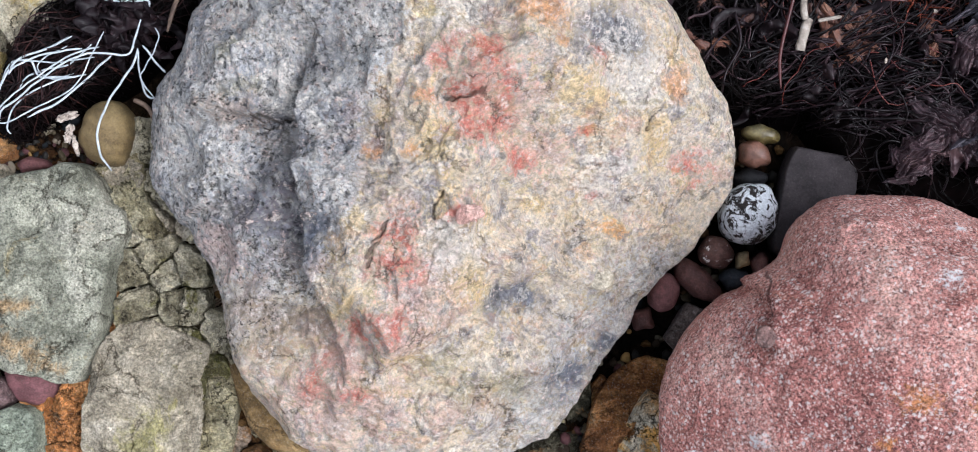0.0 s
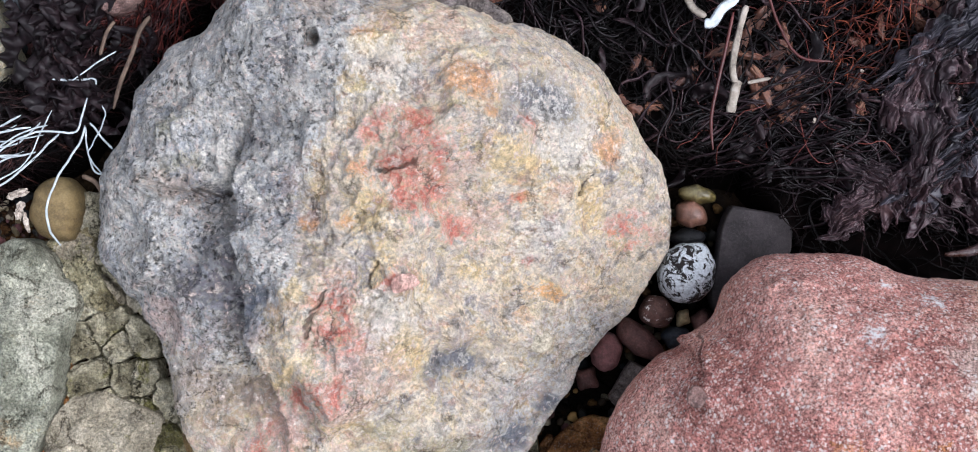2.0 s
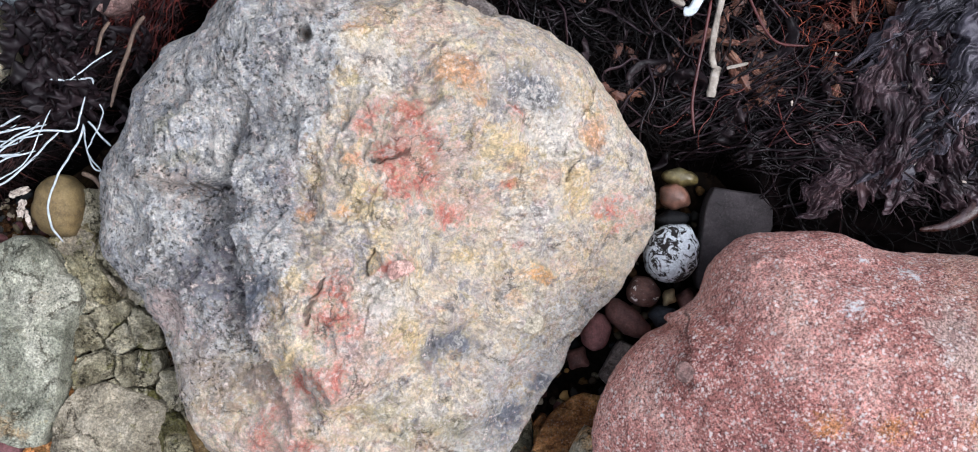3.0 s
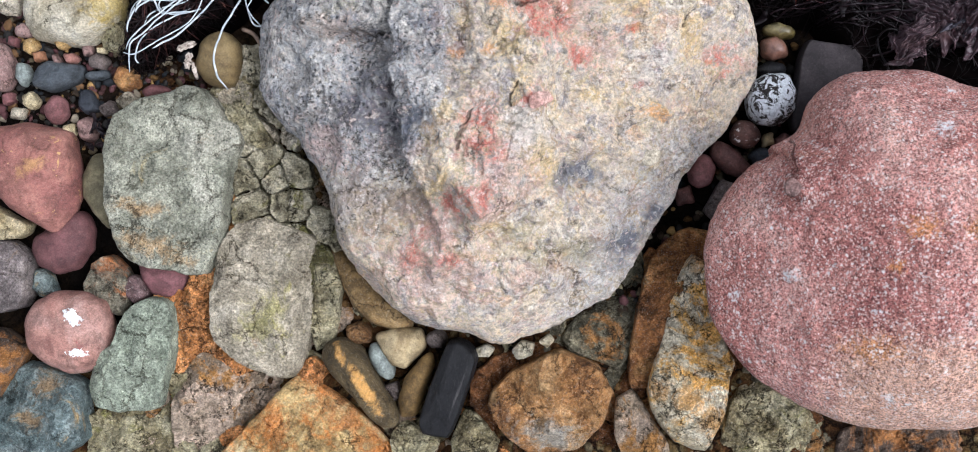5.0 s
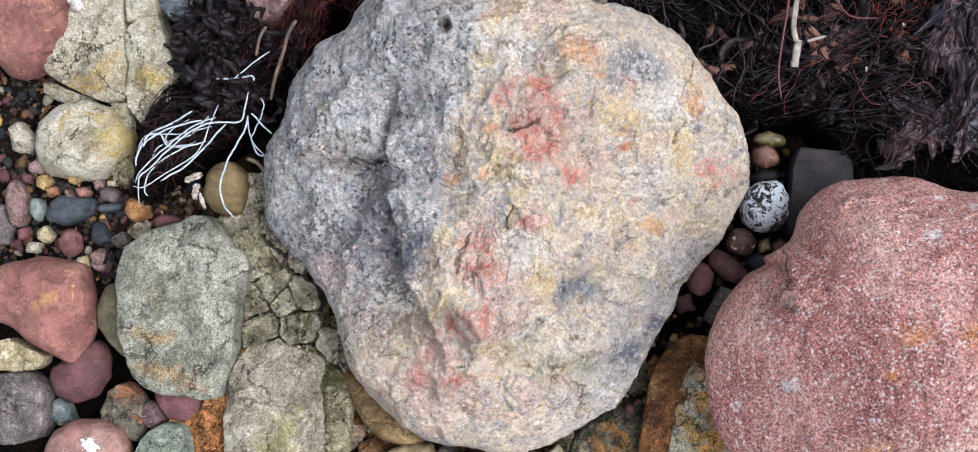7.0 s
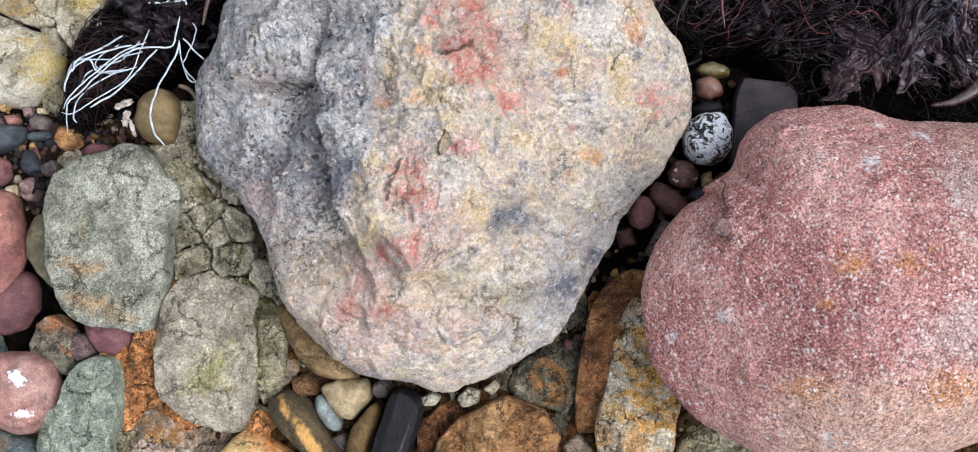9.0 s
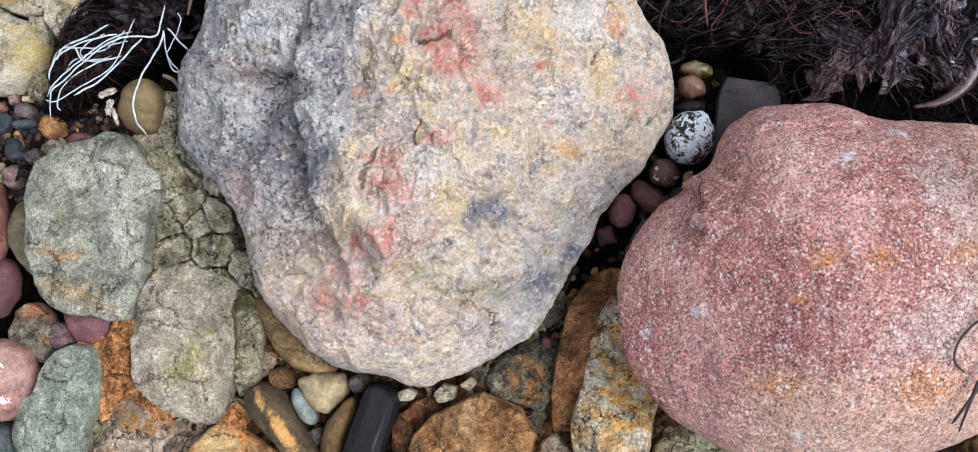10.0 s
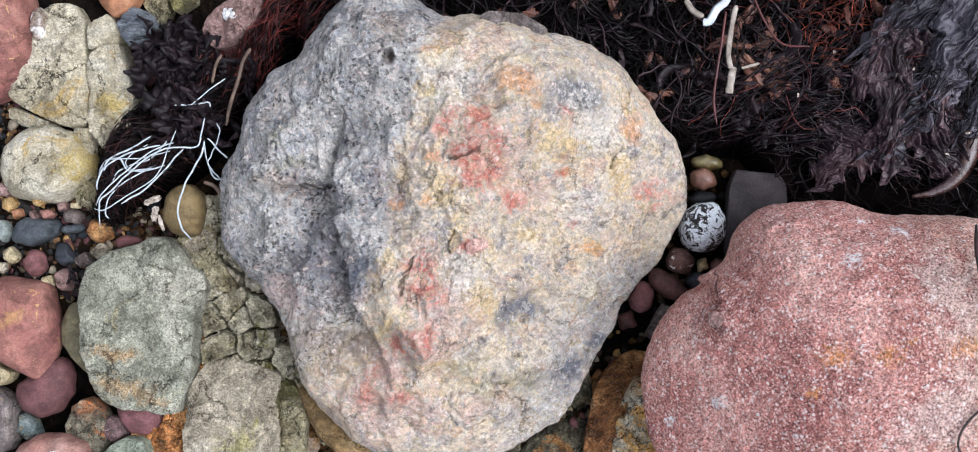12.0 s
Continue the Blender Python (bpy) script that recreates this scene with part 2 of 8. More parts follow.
    hair = n.span(n.voronoi(bent(24, 0.06), 15, "DISTANCE_TO_EDGE").outputs["Distance"], 0.026, 0.005)
    hair = n.math("MULTIPLY", hair, n.span(n.noise(co, 17, 3), 0.52, 0.58))
    crack = n.math("MAXIMUM", n.span(n.attr("crack"), 0.3, 0.8), n.math("MULTIPLY", hair, 0.8))
    col = n.mix(n.math("MULTIPLY", crack, 0.7), col, "43372f")
    h = n.math("ADD", n.math("MULTIPLY", mid, 1.2), n.math("ADD", n.math("MULTIPLY", mid2, 1.0), n.math("ADD", n.math("MULTIPLY", small, 0.45), n.math("MULTIPLY", plate, 0.6))))
    h = n.math("SUBTRACT", h, n.math("ADD", n.math("MULTIPLY", pit, 0.9), n.math("MULTIPLY", crack, 0.6)))
    return n.finish(col, 0.88, h, 0.0060, 1.0, 0.0, 0.18)


def red_boulder_material():
    n = Nodes("red_sandstone")
    co = n.coords()
    big = n.noise(co, 7, 7, 0.65, 0.4)
    mid = n.noise(co, 60, 8, 0.75)
    small = n.noise(co, 330, 5, 0.8)
    col = n.ramp(big, [(0.34, "8f5b56"), (0.46, "a36e66"), (0.56, "b4837a"), (0.68, "c49d90")])
    # peach tint that also paints in the brighter, lit right and front sides
    buff_lit = n.span(n.math("ADD", n.attr("buff_lit"), n.math("MULTIPLY", n.math("SUBTRACT", mid, 0.5), 2.0)), 0.2, 1.0)
    col = n.mix(n.math("MULTIPLY", buff_lit, 0.62), col, "c9a990")
    fleck = n.math("MULTIPLY", n.math("SUBTRACT", n.noise(co, 150, 6, 0.8), 0.5), 3.0)
    ash = n.span(n.math("ADD", n.attr("ash"), n.math("MULTIPLY", n.math("SUBTRACT", mid, 0.5), 2.5)), 0.25, 0.8)
    col = n.mix(n.math("MULTIPLY", ash, 0.5), col, "a89d95")
    rust = n.span(n.math("ADD", n.attr("rust"), fleck), 0.45, 1.0)
    col = n.mix(n.math("MULTIPLY", rust, 0.7), col, "b57a42")
    faint = n.span(n.noise(co, 22, 9, 0.78, 0.8), 0.56, 0.68)
    col = n.mix(n.math("MULTIPLY", faint, 0.25), col, "b07d58")
    col = n.mix(0.9, col, n.grey(n.span(mid, 0.36, 0.64, 0.78, 1.18)), "MULTIPLY")
    col = n.mix(0.95, col, n.grey(n.span(small, 0.37, 0.63, 0.36, 1.70)), "MULTIPLY")
    bend = n.add("ShaderNodeVectorMath")
    bend.operation = "MULTIPLY_ADD"
    n.put(bend.inputs[0], n.noise(co, 420, 3, 0.7, 0, True))
    bend.inputs[1].default_value = (0.0065, 0.0065, 0.0065)
    n.put(bend.inputs[2], co)
    for scale, size, lo, c, w in ((300, 0.45, 0.40, "dcc0b6", 0.85), (210, 0.38, 0.44, "4a2a2b", 0.8), (170, 0.38, 0.47, "e0d6d1", 0.8),
                                  (105, 0.26, 0.52, "e0dad6", 0.8), (48, 0.15, 0.55, "dadad9", 0.9)):
        v = n.voronoi(bend.outputs[0], scale)
        f = n.math("MULTIPLY", n.span(v.outputs["Distance"], size, size * 0.55), n.span(n.noise(co, scale * 0.37, 2), lo, lo + 0.08))
        col = n.mix(n.math("MULTIPLY", f, w), col, c)
    crust = n.span(n.math("ADD", n.attr("crust"), fleck), 0.75, 1.1)
    col = n.mix(n.math("MULTIPLY", crust, 0.9), col, "dcdcdd")
    col = n.mix(n.span(n.attr("crack"), 0.3, 0.8, 0, 0.7), col, "3c2221")
    h = n.math("ADD", n.math("MULTIPLY", mid, 1.4), n.math("MULTIPLY", small, 0.7))
    return n.finish(col, 0.88, h, 0.0036, 1.0, 0.0, 0.2)


M = {
    "green": rock_material("green_sandstone", [(0.34, "6c6c5d"), (0.47, "8b8b7a"), (0.56, "9e9d8b"), (0.68, "adaa99")], 13, 0.6, 380,
                           stain=("a0926a", 17, 0.59, 0.72), specks=[("4c5247", 210, 0.3)], depth=0.0026, mark="a5855a", tone=1.1, mottle=0.35),
    "green2": rock_material("blue_green_sandstone", [(0.34, "6b7262"), (0.5, "8a917f"), (0.64, "9ca38f")], 15, 0.55, 380,
                            specks=[("515a52", 190, 0.28)], depth=0.0024, tone=1.12, mottle=0.4),
    "bluegreen": rock_material("blue_green_rock", [(0.34, "4d5a59"), (0.5, "6d7b79"), (0.66, "8b9590")], 14, 0.5, 350,
                               stain=("9b8256", 15, 0.56, 0.66), depth=0.003, mark="94744a", tone=0.95),
    "redstone": rock_material("brick_red_stone", [(0.35, "85534c"), (0.5, "976357"), (0.66, "a87a6c")], 9, 0.3, 500,
                              flecks=("c79a63", 42, 0.61), specks=[("5f3431", 90, 0.1)], depth=0.0009, rough=0.75, mark="c08f58", crisp=0.45, tone=0.82),
    "maroon": rock_material("maroon_stone", [(0.35, "4f3231"), (0.5, "633f3f"), (0.66, "744c4b")], 10, 0.25, 500, depth=0.0006, rough=0.68, crisp=0.25, tone=0.82),
    "maroon2": rock_material("dull_maroon_stone", [(0.35, "6b4345"), (0.5, "7f5355"), (0.66, "916563")], 10, 0.3, 500, depth=0.0008, rough=0.72, crisp=0.25, tone=0.82),
    "greyrock": rock_material("purple_grey_rock", [(0.35, "625955"), (0.5, "7d7370"), (0.66, "94897f")], 12, 0.5, 380,
                              stain=("8f7152", 14, 0.62, 0.72), depth=0.0022),
    "paleyellow": rock_material("pale_yellow_stone", [(0.35, "9c8c66"), (0.5, "c0b08a"), (0.66, "d8cba8")], 25, 0.4, 420, depth=0.0015),
    "pinkstone": rock_material("salmon_stone", [(0.35, "9b6a5e"), (0.5, "a97c6e"), (0.66, "b79286")], 11, 0.35, 460,
                               stain=("96534c", 16, 0.63, 0.7), depth=0.0009, rough=0.75, crisp=0.45, tone=0.8),
    "pinkdull": rock_material("dusky_pink_stone", [(0.35, "7a5c57"), (0.5, "91726b"), (0.66, "a58880")], 18, 0.35, 460, depth=0.0012, rough=0.7, tone=0.82),
    "rustdark": rock_material("dark_rusty_rock", [(0.35, "3f362f"), (0.5, "5b4d43"), (0.66, "756456")], 14, 0.5, 350,
                              stain=("a8703a", 13, 0.5, 0.6), depth=0.003, mark="a8702f"),
    "rustgrey": rock_material("grey_rusty_rock", [(0.35, "6a6659"), (0.5, "88826f"), (0.66, "9d957e")], 18, 0.5, 380,
                              stain=("ad6d3c", 16, 0.48, 0.58), depth=0.003, mark="a9642f"),
    "purplespeck": rock_material("purple_speckled", [(0.35, "4c3938"), (0.5, "66504f"), (0.66, "7b6463")], 25, 0.5, 420,
                                 flecks=("bdb2aa", 130, 0.62), depth=0.0015),
    "olive": rock_material("olive_stone", [(0.35, "5d5740"), (0.5, "756d52"), (0.66, "877e61")], 12, 0.25, 480, depth=0.0006, rough=0.65, crisp=0.25, tone=0.82),
    "bedgrey": rock_material("grey_bedrock", [(0.33, "7d7462"), (0.46, "9c927e"), (0.56, "b0a692"), (0.68, "c0b8a6")], 12, 0.55, 360,
                             stain=("9f965e", 16, 0.58, 0.7), stain2=("a58b70", 9, 0.6, 0.7), depth=0.0036, mark="98915a", tone=1.28, mottle=0.45),
    "bedyellow": rock_material("yellowish_bedrock", [(0.33, "544b34"), (0.46, "7f7557"), (0.56, "989072"), (0.68, "aaa389")], 15, 0.55, 360,
                               stain=("7e7a45", 13, 0.57, 0.68), cracks=24, depth=0.0042, tone=1.4),
    "bedside": rock_material("olive_grey_bedrock", [(0.33, "655e49"), (0.46, "928a70"), (0.56, "aca48b"), (0.68, "beb7a4")], 15, 0.5, 360,
                             stain=("7c7746", 18, 0.54, 0.64), cracks=15, depth=0.005, tone=1.3),
    "bedmoss": rock_material("mossy_bedrock", [(0.33, "4c472a"), (0.46, "736d45"), (0.56, "8f885f"), (0.68, "a59f7e")], 24, 0.5, 360,
                             stain=("66642f", 30, 0.56, 0.64), cracks=24, depth=0.0042, tone=1.1),
    "bedcream": rock_material("cream_bedrock", [(0.33, "938870"), (0.46, "b6ab90"), (0.56, "c6bda5"), (0.68, "d0cab9")], 13, 0.45, 360,
                              stain=("bf9f58", 12, 0.55, 0.68), stain2=("8d8b6a", 19, 0.6, 0.7), cracks=5, depth=0.0036, mark="b59b45", tone=1.04, crisp=0.4, mottle=0.45),
    "bedpink": rock_material("pinkish_bedrock", [(0.33, "71614f"), (0.46, "9b8a75"), (0.56, "b29d88"), (0.68, "c0ad9a")], 15, 0.5, 360,
                             stain=("a5763a", 13, 0.52, 0.62), cracks=21, depth=0.004, tone=1.15),
    "rustbed": rock_material("rusty_bedrock", [(0.33, "64421f"), (0.46, "96622f"), (0.56, "b57b42"), (0.68, "bf9460")], 22, 0.6, 330,
                             stain=("5a4630", 20, 0.58, 0.68), depth=0.0045, cracks=30, tone=1.75),
    "brownrock": rock_material("ochre_brown_rock", [(0.35, "64502f"), (0.5, "84693f"), (0.66, "9b8156")], 12, 0.35, 420,
                               stain=("8d5a45", 11, 0.58, 0.68), depth=0.0014, rough=0.75),
    "nutbrown": rock_material("nut_brown_stone", [(0.35, "5a3d22"), (0.5, "7d5831"), (0.66, "936e44")], 30, 0.5, 330, depth=0.003),
    "tan": rock_material("tan_stone", [(0.35, "7d6a4b"), (0.5, "9c8863"), (0.66, "b3a17c")], 14, 0.3, 460,
                         specks=[("6d5336", 120, 0.15)], depth=0.0008, rough=0.7, crisp=0.45, tone=1.0),
    "orangelong": rock_material("rust_faced_stone", [(0.35, "3f3625"), (0.5, "57492f"), (0.66, "6c5c3e")], 12, 0.35, 420,
                                depth=0.0015, rough=0.72, mark="d29c4c", tone=0.9, fray=2.2, markrange=(0.35, 0.85, 0.85)),
    "bluegrey": rock_material("blue_grey_stone", [(0.35, "6c736f"), (0.5, "88908a"), (0.66, "a0a69d")], 16, 0.35, 460, depth=0.001, rough=0.72, crisp=0.45),
    "ochre": rock_material("ochre_stone", [(0.35, "5d4827"), (0.5, "86693a"), (0.66, "a2834e")], 14, 0.3, 440, depth=0.0008, rough=0.68, crisp=0.25, tone=0.82),
    "blackslate": rock_material("black_slate", [(0.35, "1b1b1f"), (0.5, "29292e"), (0.66, "3a3a40")], 9, 0.4, 380,
                                flecks=("777372", 26, 0.7), depth=0.0012, rough=0.6, stretch=(1, 0.35, 1), turn=-22, mark="8a8785", crisp=0.45, tone=0.22),
    "orangerock": rock_material("orange_yellow_rock", [(0.35, "9a7f4f"), (0.5, "bda26b"), (0.66, "c8b88f")], 12, 0.45, 380,
                                stain=("c07c34", 9, 0.5, 0.6), stain2=("8a8f80", 8, 0.6, 0.68), depth=0.003, mark="bd732a", tone=1.12),
    "rustbrown": rock_material("rust_brown_rock", [(0.35, "684526"), (0.5, "936839"), (0.66, "ae8c5e")], 11, 0.4, 400,
                               stain=("b5762f", 13, 0.6, 0.7), specks=[("3c2818", 70, 0.12)], depth=0.0024, mark="8f8f88", tone=1.15, stain2=("3d2614", 16, 0.56, 0.66)),
    "rustdeep": rock_material("deep_rust_rock", [(0.35, "36210f"), (0.5, "593619"), (0.66, "7d5129")], 17, 0.5, 360, depth=0.004, tone=1.3),
    "mossy": rock_material("mottled_dark_rock", [(0.35, "38382f"), (0.5, "615c4a"), (0.66, "888068")], 19, 0.5, 360,
                           stain=("9a6d38", 15, 0.54, 0.63), cracks=28, depth=0.004, tone=1.3),
    "brownridge": rock_material("brown_ridge_rock", [(0.35, "4c2f1a"), (0.5, "84572c"), (0.66, "b08650")], 15, 0.5, 380,
                                stain=("a7977a", 14, 0.6, 0.7), depth=0.0036, tone=1.4, stain2=("3a2817", 13, 0.55, 0.64)),
    "ochregrey": rock_material("ochre_grey_rock", [(0.35, "7f7257"), (0.5, "a39a83"), (0.66, "b4ae9d")], 13, 0.5, 380,
                               stain=("b58b42", 12, 0.52, 0.6), stain2=("757c79", 11, 0.63, 0.68), cracks=22, depth=0.0036, mark="b28440", tone=1.55),
    "glassy": rock_material("wet_quartz", [(0.35, "6b5a4a"), (0.5, "8d8073"), (0.62, "e9e7e4")], 40, 0.2, 400, depth=0.0005, rough=0.25, coat=0.8, crisp=0.25),
    "orangepeb": rock_material("orange_brown_pebble", [(0.35, "7d4f33"), (0.5, "996746"), (0.66, "ab7c5b")], 12, 0.25, 480,
                               specks=[("5b3520", 100, 0.12)], depth=0.0006, rough=0.65, crisp=0.25),
    "slategrey": rock_material("layered_slate", [(0.35, "565b60"), (0.5, "737980"), (0.66, "8f9498")], 12, 0.4, 400, depth=0.003, stretch=(0.5, 2.6, 1), turn=20),
    "brownpeb": rock_material("brown_olive_pebble", [(0.35, "5a4a2f"), (0.5, "77633f"), (0.66, "8c7850")], 9, 0.25, 500, depth=0.0006, rough=0.6, crisp=0.25, tone=0.82),
    "slatedark": rock_material("dark_slate", [(0.35, "332e2f"), (0.5, "3f393b"), (0.66, "4c4547")], 8, 0.25, 460, flecks=("aaa6a4", 75, 0.75), depth=0.0006, rough=0.75, crisp=0.25, tone=0.62),
    "slatepeb": rock_material("slate_grey_pebble", [(0.35, "383d42"), (0.5, "4d5358"), (0.66, "62686c")], 14, 0.35, 420, depth=0.0012, rough=0.65, crisp=0.45, tone=0.8),
    "yellowwet": rock_material("wet_olive_pebble", [(0.35, "4d431f"), (0.5, "75662f"), (0.66, "9c9166")], 20, 0.25, 460, depth=0.0006, rough=0.4, coat=0.4, crisp=0.25, tone=0.65),
    "brownwet": rock_material("wet_chestnut_pebble", [(0.35, "472b20"), (0.5, "63402f"), (0.66, "80594a")], 18, 0.25, 460, depth=0.0006, rough=0.4, coat=0.3, crisp=0.25),
    "redpeb": rock_material("dull_red_pebble", [(0.35, "633d3c"), (0.5, "7d5150"), (0.66, "916463")], 16, 0.28, 480, depth=0.0007, rough=0.68, crisp=0.25, tone=0.82),
    "redbrown": rock_material("red_brown_pebble", [(0.35, "452b29"), (0.5, "5d3d38"), (0.66, "714f49")], 16, 0.28, 480, depth=0.0007, rough=0.62, crisp=0.25),
    "bluedark": rock_material("dark_blue_pebble", [(0.35, "24272d"), (0.5, "363a41"), (0.66, "484c53")], 16, 0.3, 460, depth=0.0008, rough=0.6, crisp=0.25, tone=0.8),
    "greybrown": rock_material("grey_brown_stone", [(0.35, "4c4340"), (0.5, "665a55"), (0.66, "7c706a")], 18, 0.4, 420, depth=0.0016),
    "yellowpeb": rock_material("warm_yellow_pebble", [(0.35, "94733f"), (0.5, "ad8c56"), (0.66, "bfa374")], 25, 0.35, 420, depth=0.0016),
    "whitespot": rock_material("white_crusted_pebble", [(0.35, "1d1817"), (0.5, "2b2423"), (0.66, "3b322f")], 20, 0.3, 460,
                               stain=("d3d8dc", 64, 0.475, 0.505), depth=0.0012, rough=0.7, crisp=0.25),
    "brownspot": rock_material("white_specked_pebble", [(0.35, "3b2622"), (0.5, "563a33"), (0.66, "6b4d44")], 20, 0.3, 460,
                               stain=("d8d3cd", 70, 0.58, 0.62), depth=0.0008, rough=0.6, crisp=0.25),
    "crust": rock_material("white_crust", [(0.35, "c4c2bf"), (0.5, "dad9d7"), (0.66, "e6e5e3")], 60, 0.3, 420, depth=0.0008, crisp=0.4),
}

def ground_material():
    n = Nodes("rusty_grit")
    co = n.coords()
    soil = n.ramp(n.noise(co, 9, 8, 0.7, 0.5), [(0.35, "0a0706"), (0.47, "150f0b"), (0.56, "241a11"), (0.68, "372c1d")])
    bed = n.ramp(n.noise(co, 16, 9, 0.72, 0.8), [(0.36, "120b06"), (0.44, "2e1f11"), (0.5, "4a301a"), (0.56, "57472c"), (0.66, "6b624a")])
    warp = n.add("ShaderNodeVectorMath")
    warp.operation = "MULTIPLY_ADD"
    n.put(warp.inputs[0], n.noise(co, 30, 5, 0.7, 0, True))
    warp.inputs[1].default_value = (0.04, 0.04, 0.04)
    n.put(warp.inputs[2], co)
    gap = n.span(n.voronoi(warp.outputs[0], 24, "DISTANCE_TO_EDGE").outputs["Distance"], 0.0, 0.08)
    bed = n.mix(n.math("SUBTRACT", 1.0, gap), bed, "1c1209")
    col = n.mix(n.attr("bedrock"), soil, bed)
    small = n.noise(co, 330, 4, 0.8)
    col = n.mix(0.9, col, n.grey(n.span(small, 0.36, 0.64, 0.4, 1.45)), "MULTIPLY")
    h = n.math("ADD", n.math("MULTIPLY", gap, 1.2), n.noise(co, 60, 8, 0.75))
    return n.finish(col, 0.9, h, 0.008, 1.0, 0.0, 0.1)


def gravel_material():
    n = Nodes("beach_gravel")
    isl = n.add("ShaderNodeNewGeometry").outputs["Random Per Island"]
    co = n.coords()
    col = n.ramp(isl, [(0.0, "2c2a27"), (0.18, "57393a"), (0.30, "5c523f"), (0.40, "1f2225"), (0.56, "644a30"), (0.66, "412a28"),
                       (0.78, "857b6a"), (0.84, "33291f"), (0.96, "a0804e")], "CONSTANT")
    col = n.mix(0.7, col, n.grey(n.span(n.noise(co, 160, 5, 0.7), 0.3, 0.7, 0.6, 1.25)), "MULTIPLY")
    return n.finish(col, 0.75, n.noise(co, 300, 4, 0.7), 0.0008, 0.7, 0.0, 0.2)


def weed_material(name, stops, rough=0.5, sheet=False, gloss=0.5):
    n = Nodes(name)
    co = n.coords()
    isl = n.add("ShaderNodeNewGeometry").outputs["Random Per Island"]
    fac = n.noise(co, 14, 7, 0.7, 0.5) if sheet else n.math("ADD", n.math("MULTIPLY", isl, 0.7), n.math("MULTIPLY", n.noise(co, 30, 4), 0.3))
    col = n.ramp(fac, stops)
    small = n.noise(co, 180, 4, 0.7)
    col = n.mix(0.6, col, n.grey(n.span(small, 0.3, 0.7, 0.5, 1.35)), "MULTIPLY")
    n.bsdf.inputs["Specular IOR Level"].default_value = gloss
    return n.finish(col, n.span(small, 0.3, 0.7, rough - 0.12, rough + 0.15), small, 0.0008, 0.7)


def plain_material(name, stops, scale=60, rough=0.5, depth=0.0004):
    n = Nodes(name)
    co = n.coords()
    f = n.noise(co, scale, 6, 0.7, 0.3)
    return n.finish(n.ramp(f, stops), rough, f, depth, 0.7)


def chip_material():
    n = Nodes("rock_chips")
    isl = n.add("ShaderNodeNewGeometry").outputs["Random Per Island"]
    co = n.coords()
    col = n.ramp(isl, [(0.0, "1c140d"), (0.2, "3f2c1a"), (0.4, "524936"), (0.55, "25221c"), (0.7, "5c4529"), (0.85, "676152")], "CONSTANT")
    small = n.noise(co, 260, 5, 0.78)
    col = n.mix(0.9, col, n.grey(n.span(small, 0.36, 0.64, 0.45, 1.4)), "MULTIPLY")
    return n.finish(col, 0.88, small, 0.002, 0.9, 0.0, 0.12)


M["pinkclast"] = rock_material("pale_pink_clast", [(0.35, "b08478"), (0.5, "c59c8f"), (0.66, "d4b3a5")], 40, 0.4, 420, depth=0.0016, crisp=0.7)
M["paleclast"] = rock_material("pale_cream_clast", [(0.35, "9c917c"), (0.5, "b5aa95"), (0.66, "c8bfab")], 40, 0.4, 420, depth=0.0012, crisp=0.6)
M["grit"] = ground_material()
M["chips"] = chip_material()
M["gravel"] = gravel_material()
M["weed_black"] = weed_material("black_red_weed", [(0.12, "040303"), (0.45, "070506"), (0.7, "0d0909"), (0.84, "160e0f"), (0.92, "211515"), (0.98, "362624")], 0.55, False, 0.12)
M["weed_stem"] = weed_material("dark_weed_stem", [(0.12, "080405"), (0.45, "120a0d"), (0.66, "20151a"), (0.84, "36262a"), (0.96, "54403d")], 0.45, False, 0.28)
M["weed_brown"] = weed_material("red_brown_weed", [(0.12, "0d0607"), (0.45, "1d1011"), (0.66, "331d1d"), (0.84, "4d2f2b"), (0.96, "6a4a40")], 0.5, False, 0.25)
M["weed_red"] = weed_material("wiry_red_weed", [(0.2, "1f0c0e"), (0.5, "3f1717"), (0.8, "6a2a22")], 0.45)
M["weed_rust"] = weed_material("rust_red_weed", [(0.2, "431812"), (0.5, "6b2b1c"), (0.8, "8a4228")], 0.55)
M["weed_mat"] = weed_material("matted_weed", [(0.35, "040303"), (0.5, "090606"), (0.65, "100a0a")], 0.9, True, 0.03)
# palest stops paint the sheet's bluish-grey highlights into its colour
M["weed_sheet"] = weed_material("slate_grey_weed_sheet", [(0.32, "1c1a1e"), (0.46, "35323a"), (0.56, "504b54"), (0.7, "70686f")], 0.5, True)
M["weed_purple"] = weed_material("purple_brown_weed_sheet", [(0.32, "1b1215"), (0.46, "33252a"), (0.56, "4c393e"), (0.7, "6a5353")], 0.5, True)
M["weed_curl"] = weed_material("black_curled_weed", [(0.32, "0a0708"), (0.48, "171013"), (0.6, "261b1e"), (0.72, "3d2f32")], 0.5, True, 0.22)
M["weed_leaf"] = weed_material("brown_dry_weed", [(0.3, "291610"), (0.45, "47291f"), (0.58, "633d2d"), (0.72, "876148")], 0.6, True)
M["kelp"] = weed_material("chestnut_kelp_stalk", [(0.32, "140a0b"), (0.46, "221312"), (0.56, "3a2017"), (0.68, "4a3d3f")], 0.3, True)
